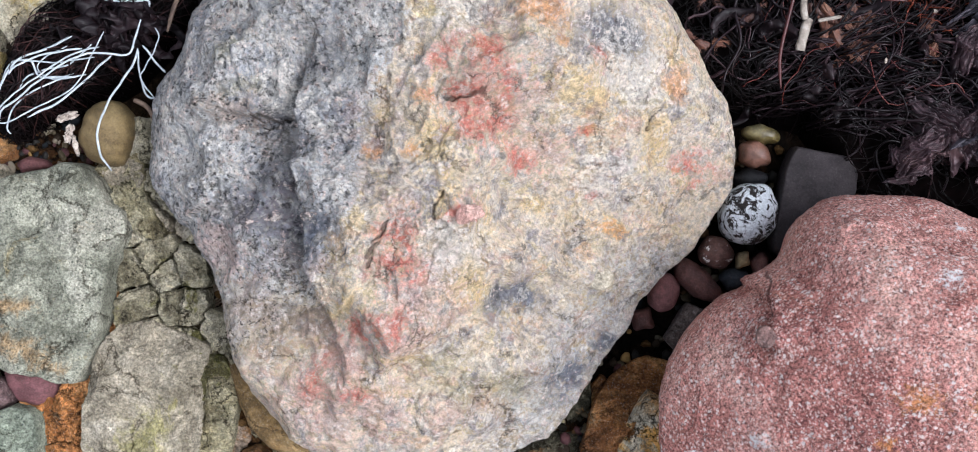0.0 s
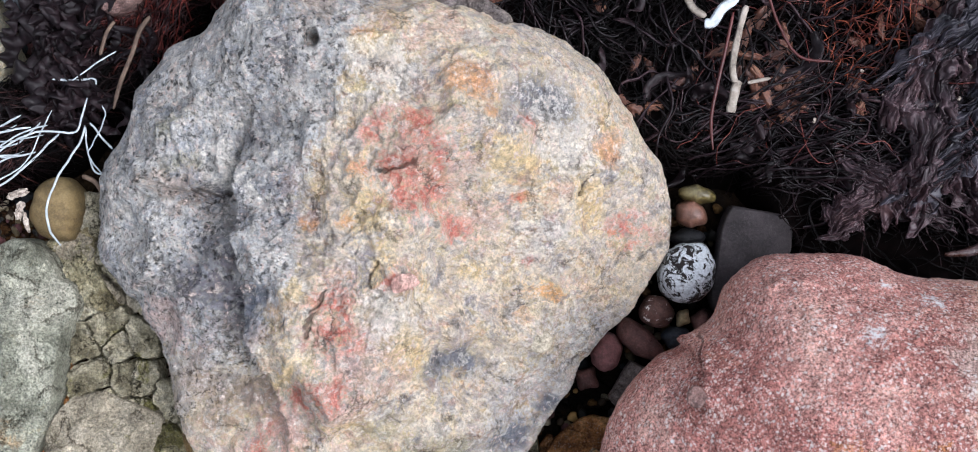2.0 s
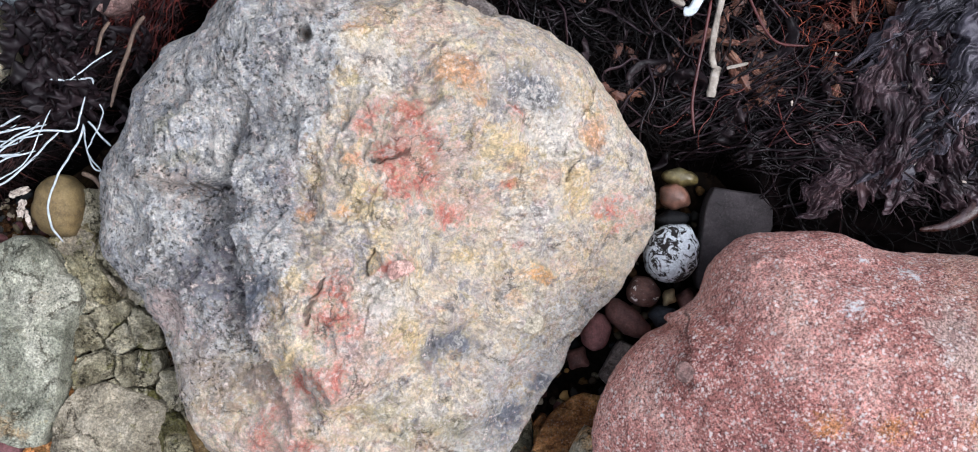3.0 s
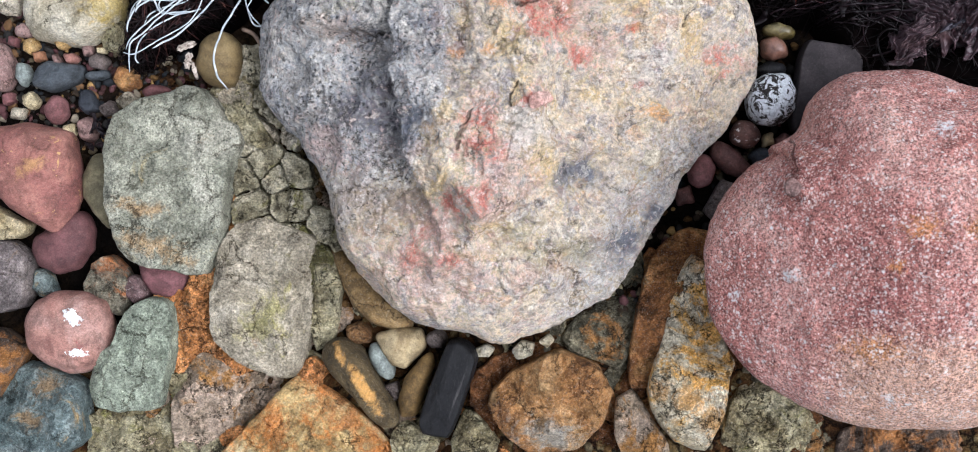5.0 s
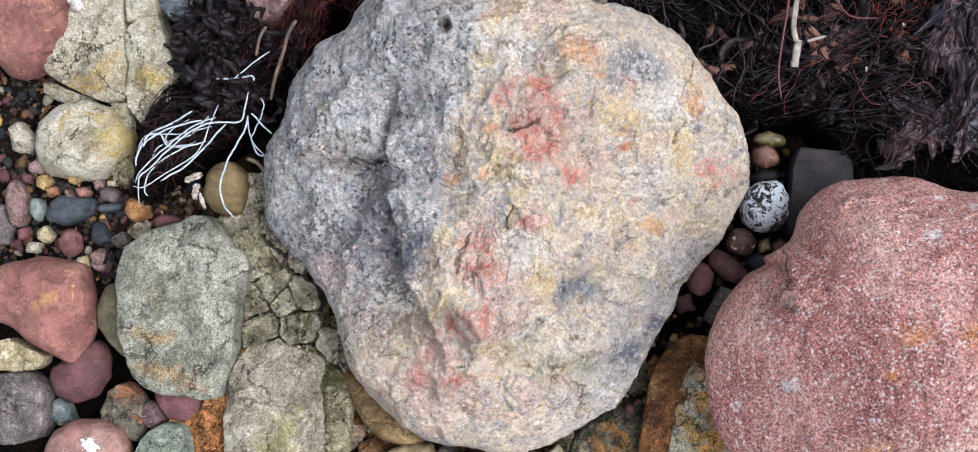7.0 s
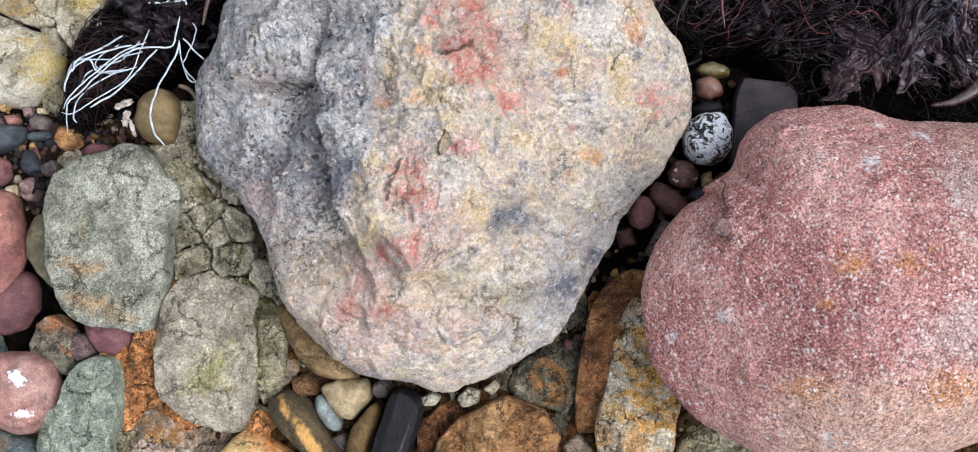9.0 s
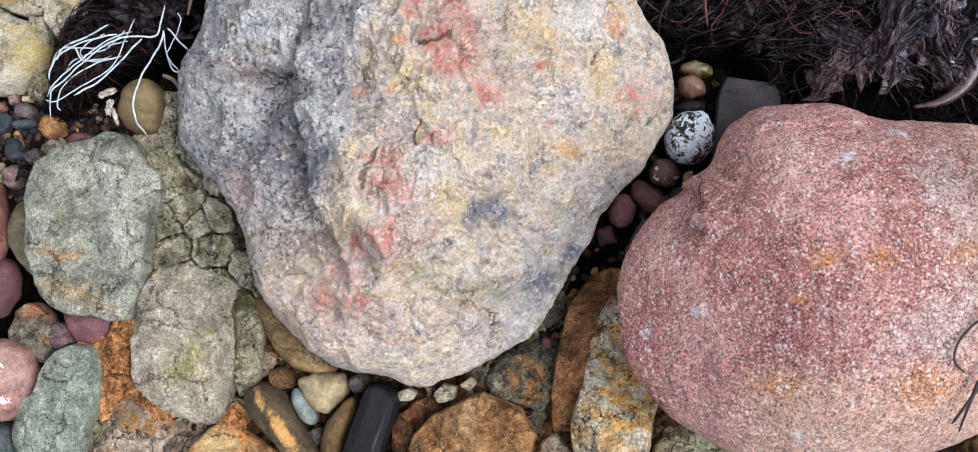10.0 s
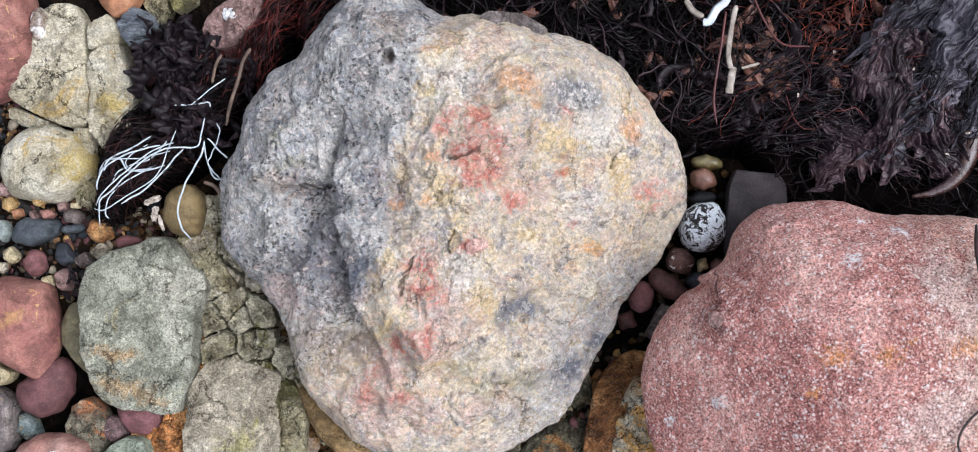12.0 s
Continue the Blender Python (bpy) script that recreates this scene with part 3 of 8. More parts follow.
M["strand_white"] = plain_material("bleached_strand", [(0.3, "8f9699"), (0.5, "b4bcc0"), (0.7, "d3d9dc")], 90, 0.45)
M["strand_cream"] = plain_material("cream_strand", [(0.36, "4c4037"), (0.46, "8d8074"), (0.55, "b3a79a"), (0.7, "cdc3b6")], 170, 0.6)
M["strand_tan"] = plain_material("tan_strand", [(0.3, "3b2c23"), (0.5, "5e4b3d"), (0.7, "806c5a")], 70, 0.6)
M["bone"] = plain_material("bleached_stick", [(0.3, "4f463e"), (0.46, "83796e"), (0.6, "a0978c"), (0.72, "b5aea4")], 55, 0.7, 0.0012)
M["root"] = plain_material("dark_root", [(0.3, "140c0b"), (0.5, "22140f"), (0.7, "3b261c")], 120, 0.6, 0.001)
M["conglomerate"] = boulder_material()
M["red_sandstone"] = red_boulder_material()


# ---- shape tools ----
def lattice(i, seed):
    """Repeatable numbers in 0..1 for whole-number lattice points."""
    i = i.astype(np.int64)
    h = (i[..., 0] * 374761393 + i[..., 1] * 668265263 + i[..., 2] * 1274126177 + seed * 974634777) & 0xFFFFFFFF
    h = ((h ^ (h >> 13)) * 1103515245 + 12345) & 0xFFFFFFFF
    h = ((h ^ (h >> 16)) * 1597334677) & 0xFFFFFFFF
    return ((h ^ (h >> 15)) & 0xFFFFFF) / 0xFFFFFF


def value_noise(p, seed=0):
    p = np.asarray(p, float)
    i = np.floor(p)
    f = p - i
    f = f * f * f * (f * (f * 6 - 15) + 10)
    total = 0
    for dx in (0, 1):
        for dy in (0, 1):
            for dz in (0, 1):
                w = (f[..., 0] if dx else 1 - f[..., 0]) * (f[..., 1] if dy else 1 - f[..., 1]) * (f[..., 2] if dz else 1 - f[..., 2])
                total = total + w * lattice(i + np.array((dx, dy, dz)), seed)
    return total * 2 - 1


def fbm(p, octaves=4, seed=0, gain=0.5, ridged=False):
    p = np.asarray(p, float)
    total, amp, norm = 0, 1.0, 0
    for k in range(octaves):
        v = value_noise(p * 2 ** k + 17.3 * k, seed + k)
        total = total + amp * ((1 - 2 * abs(v)) if ridged else v)
        norm += amp
        amp *= gain
    return total / norm


def sstep(x, a, b):
    t = np.clip((x - a) / (b - a), 0, 1)
    return t * t * (3 - 2 * t)


def mesh_from(name, verts, faces, material, smooth=True):
    me = bpy.data.meshes.new(name)
    me.from_pydata([tuple(v) for v in verts], [], [tuple(f) for f in faces])
    me.polygons.foreach_set("use_smooth", np.full(len(me.polygons), smooth))
    me.materials.append(material)
    me.update()
    return me


def empty(name, at, label, category, group=""):
    ob = new(name)
    ob.location = at
    ob.empty_display_size = 0.05
    return tagged(ob, label, category, group)


def thing(name, me, at, label, category, group="", kind=""):
    ob = new(name, me)
    ob.location = at
    return tagged(ob, label, category, group, kind)


def part(name, me, parent, label=""):
    ob = new(name, me)
    ob.parent = parent
    return tagged(ob, label)


def shell_faces(rings, n):
    """Faces of a closed shape of rings of n points between two poles (the first and the last vertex)."""
    faces = [(0, 1 + (j + 1) % n, 1 + j) for j in range(n)]
    for i in range(rings - 1):
        a, b = 1 + i * n, 1 + (i + 1) * n
        faces += [(a + j, a + (j + 1) % n, b + (j + 1) % n, b + j) for j in range(n)]
    a, last = 1 + (rings - 1) * n, 1 + rings * n
    faces += [(a + j, a + (j + 1) % n, last) for j in range(n)]
    return faces


def around(radii, theta):
    """A smooth closed outline through evenly spaced radii."""
    r = np.asarray(radii, float)
    k = len(r)
    u = theta / (2 * math.pi) * k
    i = np.floor(u).astype(int)
    f = u - i
    a, b, c, d = (r[(i + s) % k] for s in (-1, 0, 1, 2))
    return b + 0.5 * f * (c - a + f * (2 * a - 5 * b + 4 * c - d + f * (3 * (b - c) + d - a)))


def chipped(P, cell, slope, seed):
    """Facets like broken stone: the lowest of many small tilted planes, the distance from the joints between cells, and a level for each cell."""
    rng = np.random.default_rng(seed)
    lo = P[:, :2].min(0) - 3 * cell
    nx, ny = (np.ceil((P[:, :2].max(0) - lo) / cell) + 4).astype(int)
    gx, gy = np.meshgrid(np.arange(nx), np.arange(ny), indexing="ij")
    s = np.stack([gx, gy], -1) + 0.5 + rng.uniform(-0.45, 0.45, (nx, ny, 2))
    g = rng.normal(0, slope, (nx, ny, 2))
    o = rng.normal(0, 0.35 * slope * cell, (nx, ny))
    level = rng.uniform(-1, 1, (nx, ny))
    p = (P[:, :2] - lo) / cell
    base = np.floor(p).astype(int)
    low, first, second, own = np.full(len(P), 9.0), np.full(len(P), 9.0), np.full(len(P), 9.0), np.zeros(len(P))
    for di in (-2, -1, 0, 1, 2):
        for dj in (-2, -1, 0, 1, 2):
            a, b = base[:, 0] + di, base[:, 1] + dj
            d = (p - s[a, b]) * cell
            q = (d * d).sum(-1)
            low = np.minimum(low, o[a, b] + (d * g[a, b]).sum(-1) + q * (1.6 * slope / cell))
            r = np.sqrt(q)
            own = np.where(r < first, level[a, b], own)
            second = np.minimum(second, np.maximum(r, first))
            first = np.minimum(first, r)
    gap = second - first
    return low, gap, own


STYLE = {  # edge sharpness, lumps as share of the size, chips, facets, their steepness
    "worn": (5.5, 0.07, 0.25, 3, 0.35),
    "slab": (120.0, 0.03, 0.8, 2, 0.30),
    "angular": (60.0, 0.03, 1.0, 8, 0.85),
    "smooth": (50.0, 0.02, 0.12, 2, 0.2),
    "fragment": (140.0, 0.05, 1.1, 2, 0.4),
}


def pebble_mesh(name, radii, top, bottom, material, seed, n=72, m=30):
    """A sea-worn pebble."""
    rng = np.random.default_rng(seed)
    th = np.arange(n) / n * 2 * math.pi
    ph = np.radians(np.linspace(-84, 84, m))
    R = around(radii, th)
    size = float(np.mean(R))
    c = np.cos(ph)[:, None] ** 0.7
    s = np.sign(np.sin(ph)) * abs(np.sin(ph)) ** 0.75
    z = np.where(s > 0, s * top, s * bottom)[:, None]
    p = np.stack([R * np.cos(th) * c, R * np.sin(th) * c, z + 0 * R], -1).reshape(-1, 3)
    p = np.vstack([[0, 0, -bottom], p, [0, 0, top]])
    q = p / size + rng.uniform(-50, 50, 3)
    d = 0.07 * fbm(q * 1.3, 3, seed) + 0.008 * fbm(q * 9, 2, seed + 9)
    out = p / np.maximum(np.linalg.norm(p, axis=1), 1e-6)[:, None]
    return mesh_from(name, p + out * (d * size)[:, None], shell_faces(m, n), material)


def rock_mesh(name, radii, top, bottom, style, material, seed, n, tops, sinks, cuts=()):
    """A broken or worn rock: steep sides, a top cut by facets, lumps and fine relief.
    cuts: further facets as direction in degrees, where they begin as a share of the size, steepness."""
    sharp, lump, chips, facets, steep = STYLE[style]
    rng = np.random.default_rng(seed)
    th = np.arange(n) / n * 2 * math.pi
    k = len(radii)
    u = th / (2 * math.pi) * k
    i = np.floor(u).astype(int)
    straight = np.asarray(radii)[i % k] * (1 - (u - i)) + np.asarray(radii)[(i + 1) % k] * (u - i)
    R = straight if style != "worn" else around(radii, th)
    size = float(np.mean(R))
    planes = [(rng.uniform(0, 360), rng.uniform(0.15, 0.85), steep * rng.uniform(0.2, 1.0)) for _ in range(facets if not cuts else 2)] + list(cuts)
    lean = rng.uniform(-0.08, 0.08, 2)

    def height(x, y):
        z = top + lean[0] * x + lean[1] * y
        for a, begin, slope in planes:
            a = radians(a)
            z = np.minimum(z, top - slope * (x * math.cos(a) + y * math.sin(a) - begin * size))
        return np.maximum(z, top * 0.12)

    rings = []
    for j in range(sinks):
        r = 0.8 + 0.2 * (j / sinks) ** 0.5
        rings.append((r, -bottom * (1 - j / sinks), False))
    rings += [(v, 0, True) for v in np.linspace(1, 0, tops + 1)[:-1] ** 0.7]
    P = []
    for r, z, up in rings:
        x, y = R * np.cos(th) * r, R * np.sin(th) * r
        if up:
            z = height(x, y) * (1 - r ** sharp) ** 0.5
        P.append(np.stack([x, y, z + 0 * x], -1))
    P = np.vstack([[[0, 0, -bottom]], *P, [[0, 0, float(height(np.zeros(1), np.zeros(1))[0])]]])
    q = P / size + rng.uniform(-50, 50, 3)
    d = lump * size * fbm(q * 1.8, 4, seed)
    a = chipped(P, max(0.55 * size, 0.006), 0.32, seed + 2)[0]
    b = chipped(P, max(0.2 * size, 0.004), 0.35, seed + 4)[0]
    d = d + chips * (0.9 * a + 0.35 * b)
    m = P + rng.uniform(-5, 5, 3)
    d = d + min(1.0, chips + 0.1) * (0.0036 * fbm(m * 60, 3, seed + 3, 0.65) + 0.0017 * fbm(m * 190, 2, seed + 5, 0.6))
    if chips > 0.5:                                            # thin broken layers
        layer = fbm(q * 2.6, 4, seed + 11, 0.6)
        for lo in (-0.25, 0.0, 0.22):
            d = d + min(0.0035, 0.05 * size) * (sstep(layer, lo, lo + 0.03) - 0.6)
    out = P + np.array((0, 0, bottom * 0.5))
    out = out / np.maximum(np.linalg.norm(out, axis=1), 1e-6)[:, None]
    out[:, 2] = np.maximum(out[:, 2], 0.3)
    out[:, :2] *= 0.45 if style in ("worn", "fragment") else 0.2
    return mesh_from(name, P + out * d[:, None], shell_faces(len(rings), n), material, style == "worn")


SEED = [100]


def stone(name, mat, style, x, y, top, depth, radii, label, cuts=(), marks=(), outcrop=None, crusts=()):
    """One stone: its outline as radii about (x, y), the height of its top and its whole thickness.
    marks: patches as x and y from its middle, radius, stretch and turn. outcrop: the bedrock that it is a block of."""
    SEED[0] += 1
    big = max(radii)
    if style == "pebble":
        up = depth * 0.5
        n, m = (72, 30) if big > 0.025 else (40, 18)
        me = pebble_mesh(name, radii, up, depth - up, M[mat], SEED[0], n, m)
    else:
        up = depth * 0.6
        n, tops, sinks = (220, 64, 10) if big > 0.06 else (72, 26, 4) if style == "fragment" else (130, 38, 7) if big > 0.03 else (100, 26, 6)
        me = rock_mesh(name, radii, up, depth - up, style, M[mat], SEED[0], n, tops, sinks, cuts)
    if crusts:
        ob = thing(name, me, (x, y, top - up), label, "stone", "stones of the shore")
        for k, c in enumerate(crusts):
            crust(ob, me, c, SEED[0] * 10 + k)
        return ob
    if marks:
        co = np.empty(len(me.vertices) * 3)
        me.vertices.foreach_get("co", co)
        co = co.reshape(-1, 3)
        set_marks(me, {"mark": np.max([spot(co[:, 0], co[:, 1], *m) for m in marks], axis=0)})
    if outcrop:
        ob = part(name, me, outcrop, label)
        ob.location = Vector((x, y, top - up)) - outcrop.location
        return ob
    cat = "pebble" if "pebble" in name else "rock" if "rock" in name else "stone"
    return thing(name, me, (x, y, top - up), label, cat, cat + "s of the shore")


def crust(parent, me, place, seed):
    """A thin ragged crust grown on a stone: place is x and y from its middle, radius, stretch and turn."""
    co = np.array([v.co for v in me.vertices])
    no = np.array([v.normal for v in me.vertices])
    inside = spot(co[:, 0], co[:, 1], *place) + 0.45 * fbm(co * 260, 3, seed, 0.6) > 0.5
    inside &= no[:, 2] > 0.1
    faces = [tuple(p.vertices) for p in me.polygons if all(inside[i] for i in p.vertices)]
    used = sorted({i for f in faces for i in f})
    at = {i: k for k, i in enumerate(used)}
    lift = co[used] + no[used] * 0.0009
    return part("crust", mesh_from("crust", lift, [tuple(at[i] for i in f) for f in faces], M["crust"]), parent, "white crust patch")


def spot(x, y, px, py, r, stretch=1.0, turn=0.0):
    """1 inside a soft round patch, 0 outside."""
    c, s = math.cos(radians(turn)), math.sin(radians(turn))
    u, v = (x - px) * c + (y - py) * s, -(x - px) * s + (y - py) * c
    return np.clip(1.15 - np.sqrt((u / stretch) ** 2 + v * v) / r * 0.65, 0, 1)


def set_marks(me, marks):
    for name, values in marks.items():
        me.attributes.new(name, "FLOAT", "POINT").data.foreach_set("value", np.asarray(values, np.float32))


# ---- ground ----
def bedrock_share(x, y):
    """1 where bare bedrock shows between the stones, 0 on dark soil."""
    front = sstep(y, -0.20, -0.27) * sstep(x, 0.30, 0.14)
    left = sstep(x, -0.26, -0.34) * sstep(x, -0.60, -0.52) * sstep(y, 0.12, 0.02)
    near = np.maximum(front * sstep(x, -0.62, -0.54), np.maximum(left, sstep(y, -0.30, -0.36)))
    p = np.stack([x, y, 0 * x], -1)
    far = sstep(np.hypot(x + 0.05, y) + 0.2 * fbm(p * 2.5, 3, 8), 0.92, 1.2)
    patches = np.clip(0.45 + 0.9 * fbm(p * 1.7, 5, 9, 0.7), 0.15, 0.8)
    return np.clip(near * (1 - far) + patches * far, 0, 1)


def ground_height(x, y):
    p = np.stack([x, y, 0 * x], -1)
    gravel = sstep(x, -0.5, -0.62) * sstep(y, -0.12, -0.03)
    bed = bedrock_share(x, y)
    near = np.exp(-(x * x + y * y) / 4)
    return -0.06 + 0.045 * gravel + 0.030 * bed + near * bed * (0.012 * fbm(p * 20, 5, 4, 0.62, True) + 0.004 * fbm(p * 90, 3, 6, 0.6)) + near * (0.010 * fbm(p * 9, 4, 3) + 0.004 * fbm(p * 40, 3, 5)) + (1 - near) * 0.05 * fbm(p * 0.4, 3, 7)


def ground():
    k = 441
    u = np.linspace(-1, 1, k)
    a = 0.95 * u + 60 * u ** 9
    x, y = np.meshgrid(a, a, indexing="ij")
    z = ground_height(x, y)
    v = np.stack([x, y, z], -1).reshape(-1, 3)
    f = [(i * k + j, (i + 1) * k + j, (i + 1) * k + j + 1, i * k + j + 1) for i in range(k - 1) for j in range(k - 1)]
    me = mesh_from("ground", v, f, M["grit"])
    set_marks(me, {"bedrock": bedrock_share(x, y).ravel()})
    return thing("ground", me, (0, 0, 0), "rusty brown grit and sand between the stones", "ground", "", "structure")


ground()


def ball(n=8, m=5):
    th = np.arange(n) / n * 2 * math.pi
    ph = np.radians(np.linspace(-60, 60, m))
    p = np.stack([np.cos(ph)[:, None] * np.cos(th), np.cos(ph)[:, None] * np.sin(th), np.sin(ph)[:, None] + 0 * th], -1).reshape(-1, 3)
    return np.vstack([[0, 0, -1], p, [0, 0, 1]]), shell_faces(m, n)


def gravel(name, count, box, sizes, lift, seed, label, material, jag=0.25):
    rng = np.random.default_rng(seed)
    bv, bf = ball()
    bf = [np.array(f) for f in bf]
    V, F, off = [], [], 0
    for _ in range(count):
        x, y = rng.uniform(box[0], box[2]), rng.uniform(box[1], box[3])
        s = rng.uniform(*sizes) * rng.uniform(0.6, 1.2)
        v = bv * s * np.array([rng.uniform(0.8, 1.4), rng.uniform(0.7, 1.1), rng.uniform(0.45, 0.8)])
        v = v * (1 + jag * fbm(bv * 1.3 + rng.uniform(-30, 30, 3), 2, seed)[:, None])
        v = v @ np.array(Euler((rng.uniform(-0.4, 0.4), rng.uniform(-0.4, 0.4), rng.uniform(0, 6.28))).to_matrix())
        v[:, 2] += float(ground_height(np.array([x]), np.array([y]))[0]) + s * lift
        v[:, 0] += x
        v[:, 1] += y
        V.append(v)
        F += [tuple(f + off) for f in bf]
        off += len(v)
    return thing(name, mesh_from(name, np.vstack(V), F, material), (0, 0, 0), label, "gravel", "", "stuff")


gravel("shingle", 1500, (-0.95, -0.06, -0.48, 0.36), (0.003, 0.0085), 0.35, 11, "mixed small pink, grey and ochre beach shingle", M["gravel"], 0.5)
gravel("fine_shingle", 1700, (-0.95, -0.10, -0.46, 0.36), (0.0016, 0.0045), 0.5, 13, "fine mixed grit and shell bits between the shingle", M["gravel"], 0.6)
gravel("rock_chips", 1100, (-0.62, -0.60, 0.35, 0.10), (0.002, 0.008), 0.3, 12, "small rusty and ochre rock chips in the seams", M["chips"], 0.7)

gravel("gap_grit", 420, (0.10, -0.30, 0.38, 0.08), (0.003, 0.009), 1.6, 14, "dark red and brown grit in the gap between the boulders", M["gravel"], 0.6)


# ---- the great boulder ----
def line_near(x, y, pts, w):
    best = np.full(x.shape, 9.0)
    for (ax, ay), (bx, by) in zip(pts, pts[1:]):
        t = np.clip(((x - ax) * (bx - ax) + (y - ay) * (by - ay)) / ((bx - ax) ** 2 + (by - ay) ** 2), 0, 1)
        best = np.minimum(best, np.hypot(x - ax - t * (bx - ax), y - ay - t * (by - ay)))
    return np.clip(1 - best / w, 0, 1)


def smooth_min(a, b, k):
    h = np.clip(0.5 + 0.5 * (b - a) / k, 0, 1)
    return b * (1 - h) + a * h - k * h * (1 - h)


def dome(radii, low, under, height, profile, n, tops, sinks, center):
    """A large boulder: outline radii, height of its widest level, depth of its underside and a function for its top."""
    th = np.arange(n) / n * 2 * math.pi
    R = around(radii, th)
    s = np.r_[np.linspace(1, 0, tops + 1)[:-1] ** 0.8]
    rings = []
    for k in range(sinks):                                   # underside, from below up to the widest level
        a = k / sinks * math.pi / 2
        rings.append((0.72 + 0.28 * math.sin(a), low - (low + under) * math.cos(a), False))
    rings += [(v, None, True) for v in s]
    P, S = [], []
    for r, z, up in rings:
        x, y = R * np.cos(th) * r + center[0], R * np.sin(th) * r + center[1]
        if up:
            z = low + (height(x, y) - low) * (1 - r ** profile) ** 0.5
        P.append(np.stack([x, y, z + 0 * x], -1))
        S.append(np.full(n, r if up else 1.0))
    P = np.concatenate(P)
    P = np.vstack([[center[0], center[1], -under], P, [center[0], center[1], float(height(np.array([center[0]]), np.array([center[1]]))[0])]])
    S = np.r_[0, np.concatenate(S), 0]
    return P, S, shell_faces(len(rings), n)



def ledge(x, y, pts, rise, fall, w=0.0025):
    """A broken step along a line: raised to the left of its course, sloping away over the length fall, and dying out at both ends."""
    best, side, along = np.full(x.shape, 9.0), np.zeros(x.shape), np.zeros(x.shape)
    k = len(pts) - 1
    for n, ((ax, ay), (bx, by)) in enumerate(zip(pts, pts[1:])):
        dx, dy = bx - ax, by - ay
        t = np.clip(((x - ax) * dx + (y - ay) * dy) / (dx * dx + dy * dy), 0, 1)
        r = np.hypot(x - ax - t * dx, y - ay - t * dy)
        near = r < best
        side = np.where(near, np.sign((y - ay) * dx - (x - ax) * dy), side)
        along = np.where(near, (n + t) / k, along)
        best = np.where(near, r, best)
    sd = best * side
    up = sstep(sd, -w, w) * np.exp(-np.maximum(sd, 0) / fall)
    foot = 0.35 * sstep(-sd, -w, w) * np.exp(-np.maximum(-sd, 0) / (0.35 * fall))
    return rise * (up - foot) * np.clip(along * 6, 0, 1) * np.clip((1 - along) * 6, 0, 1)


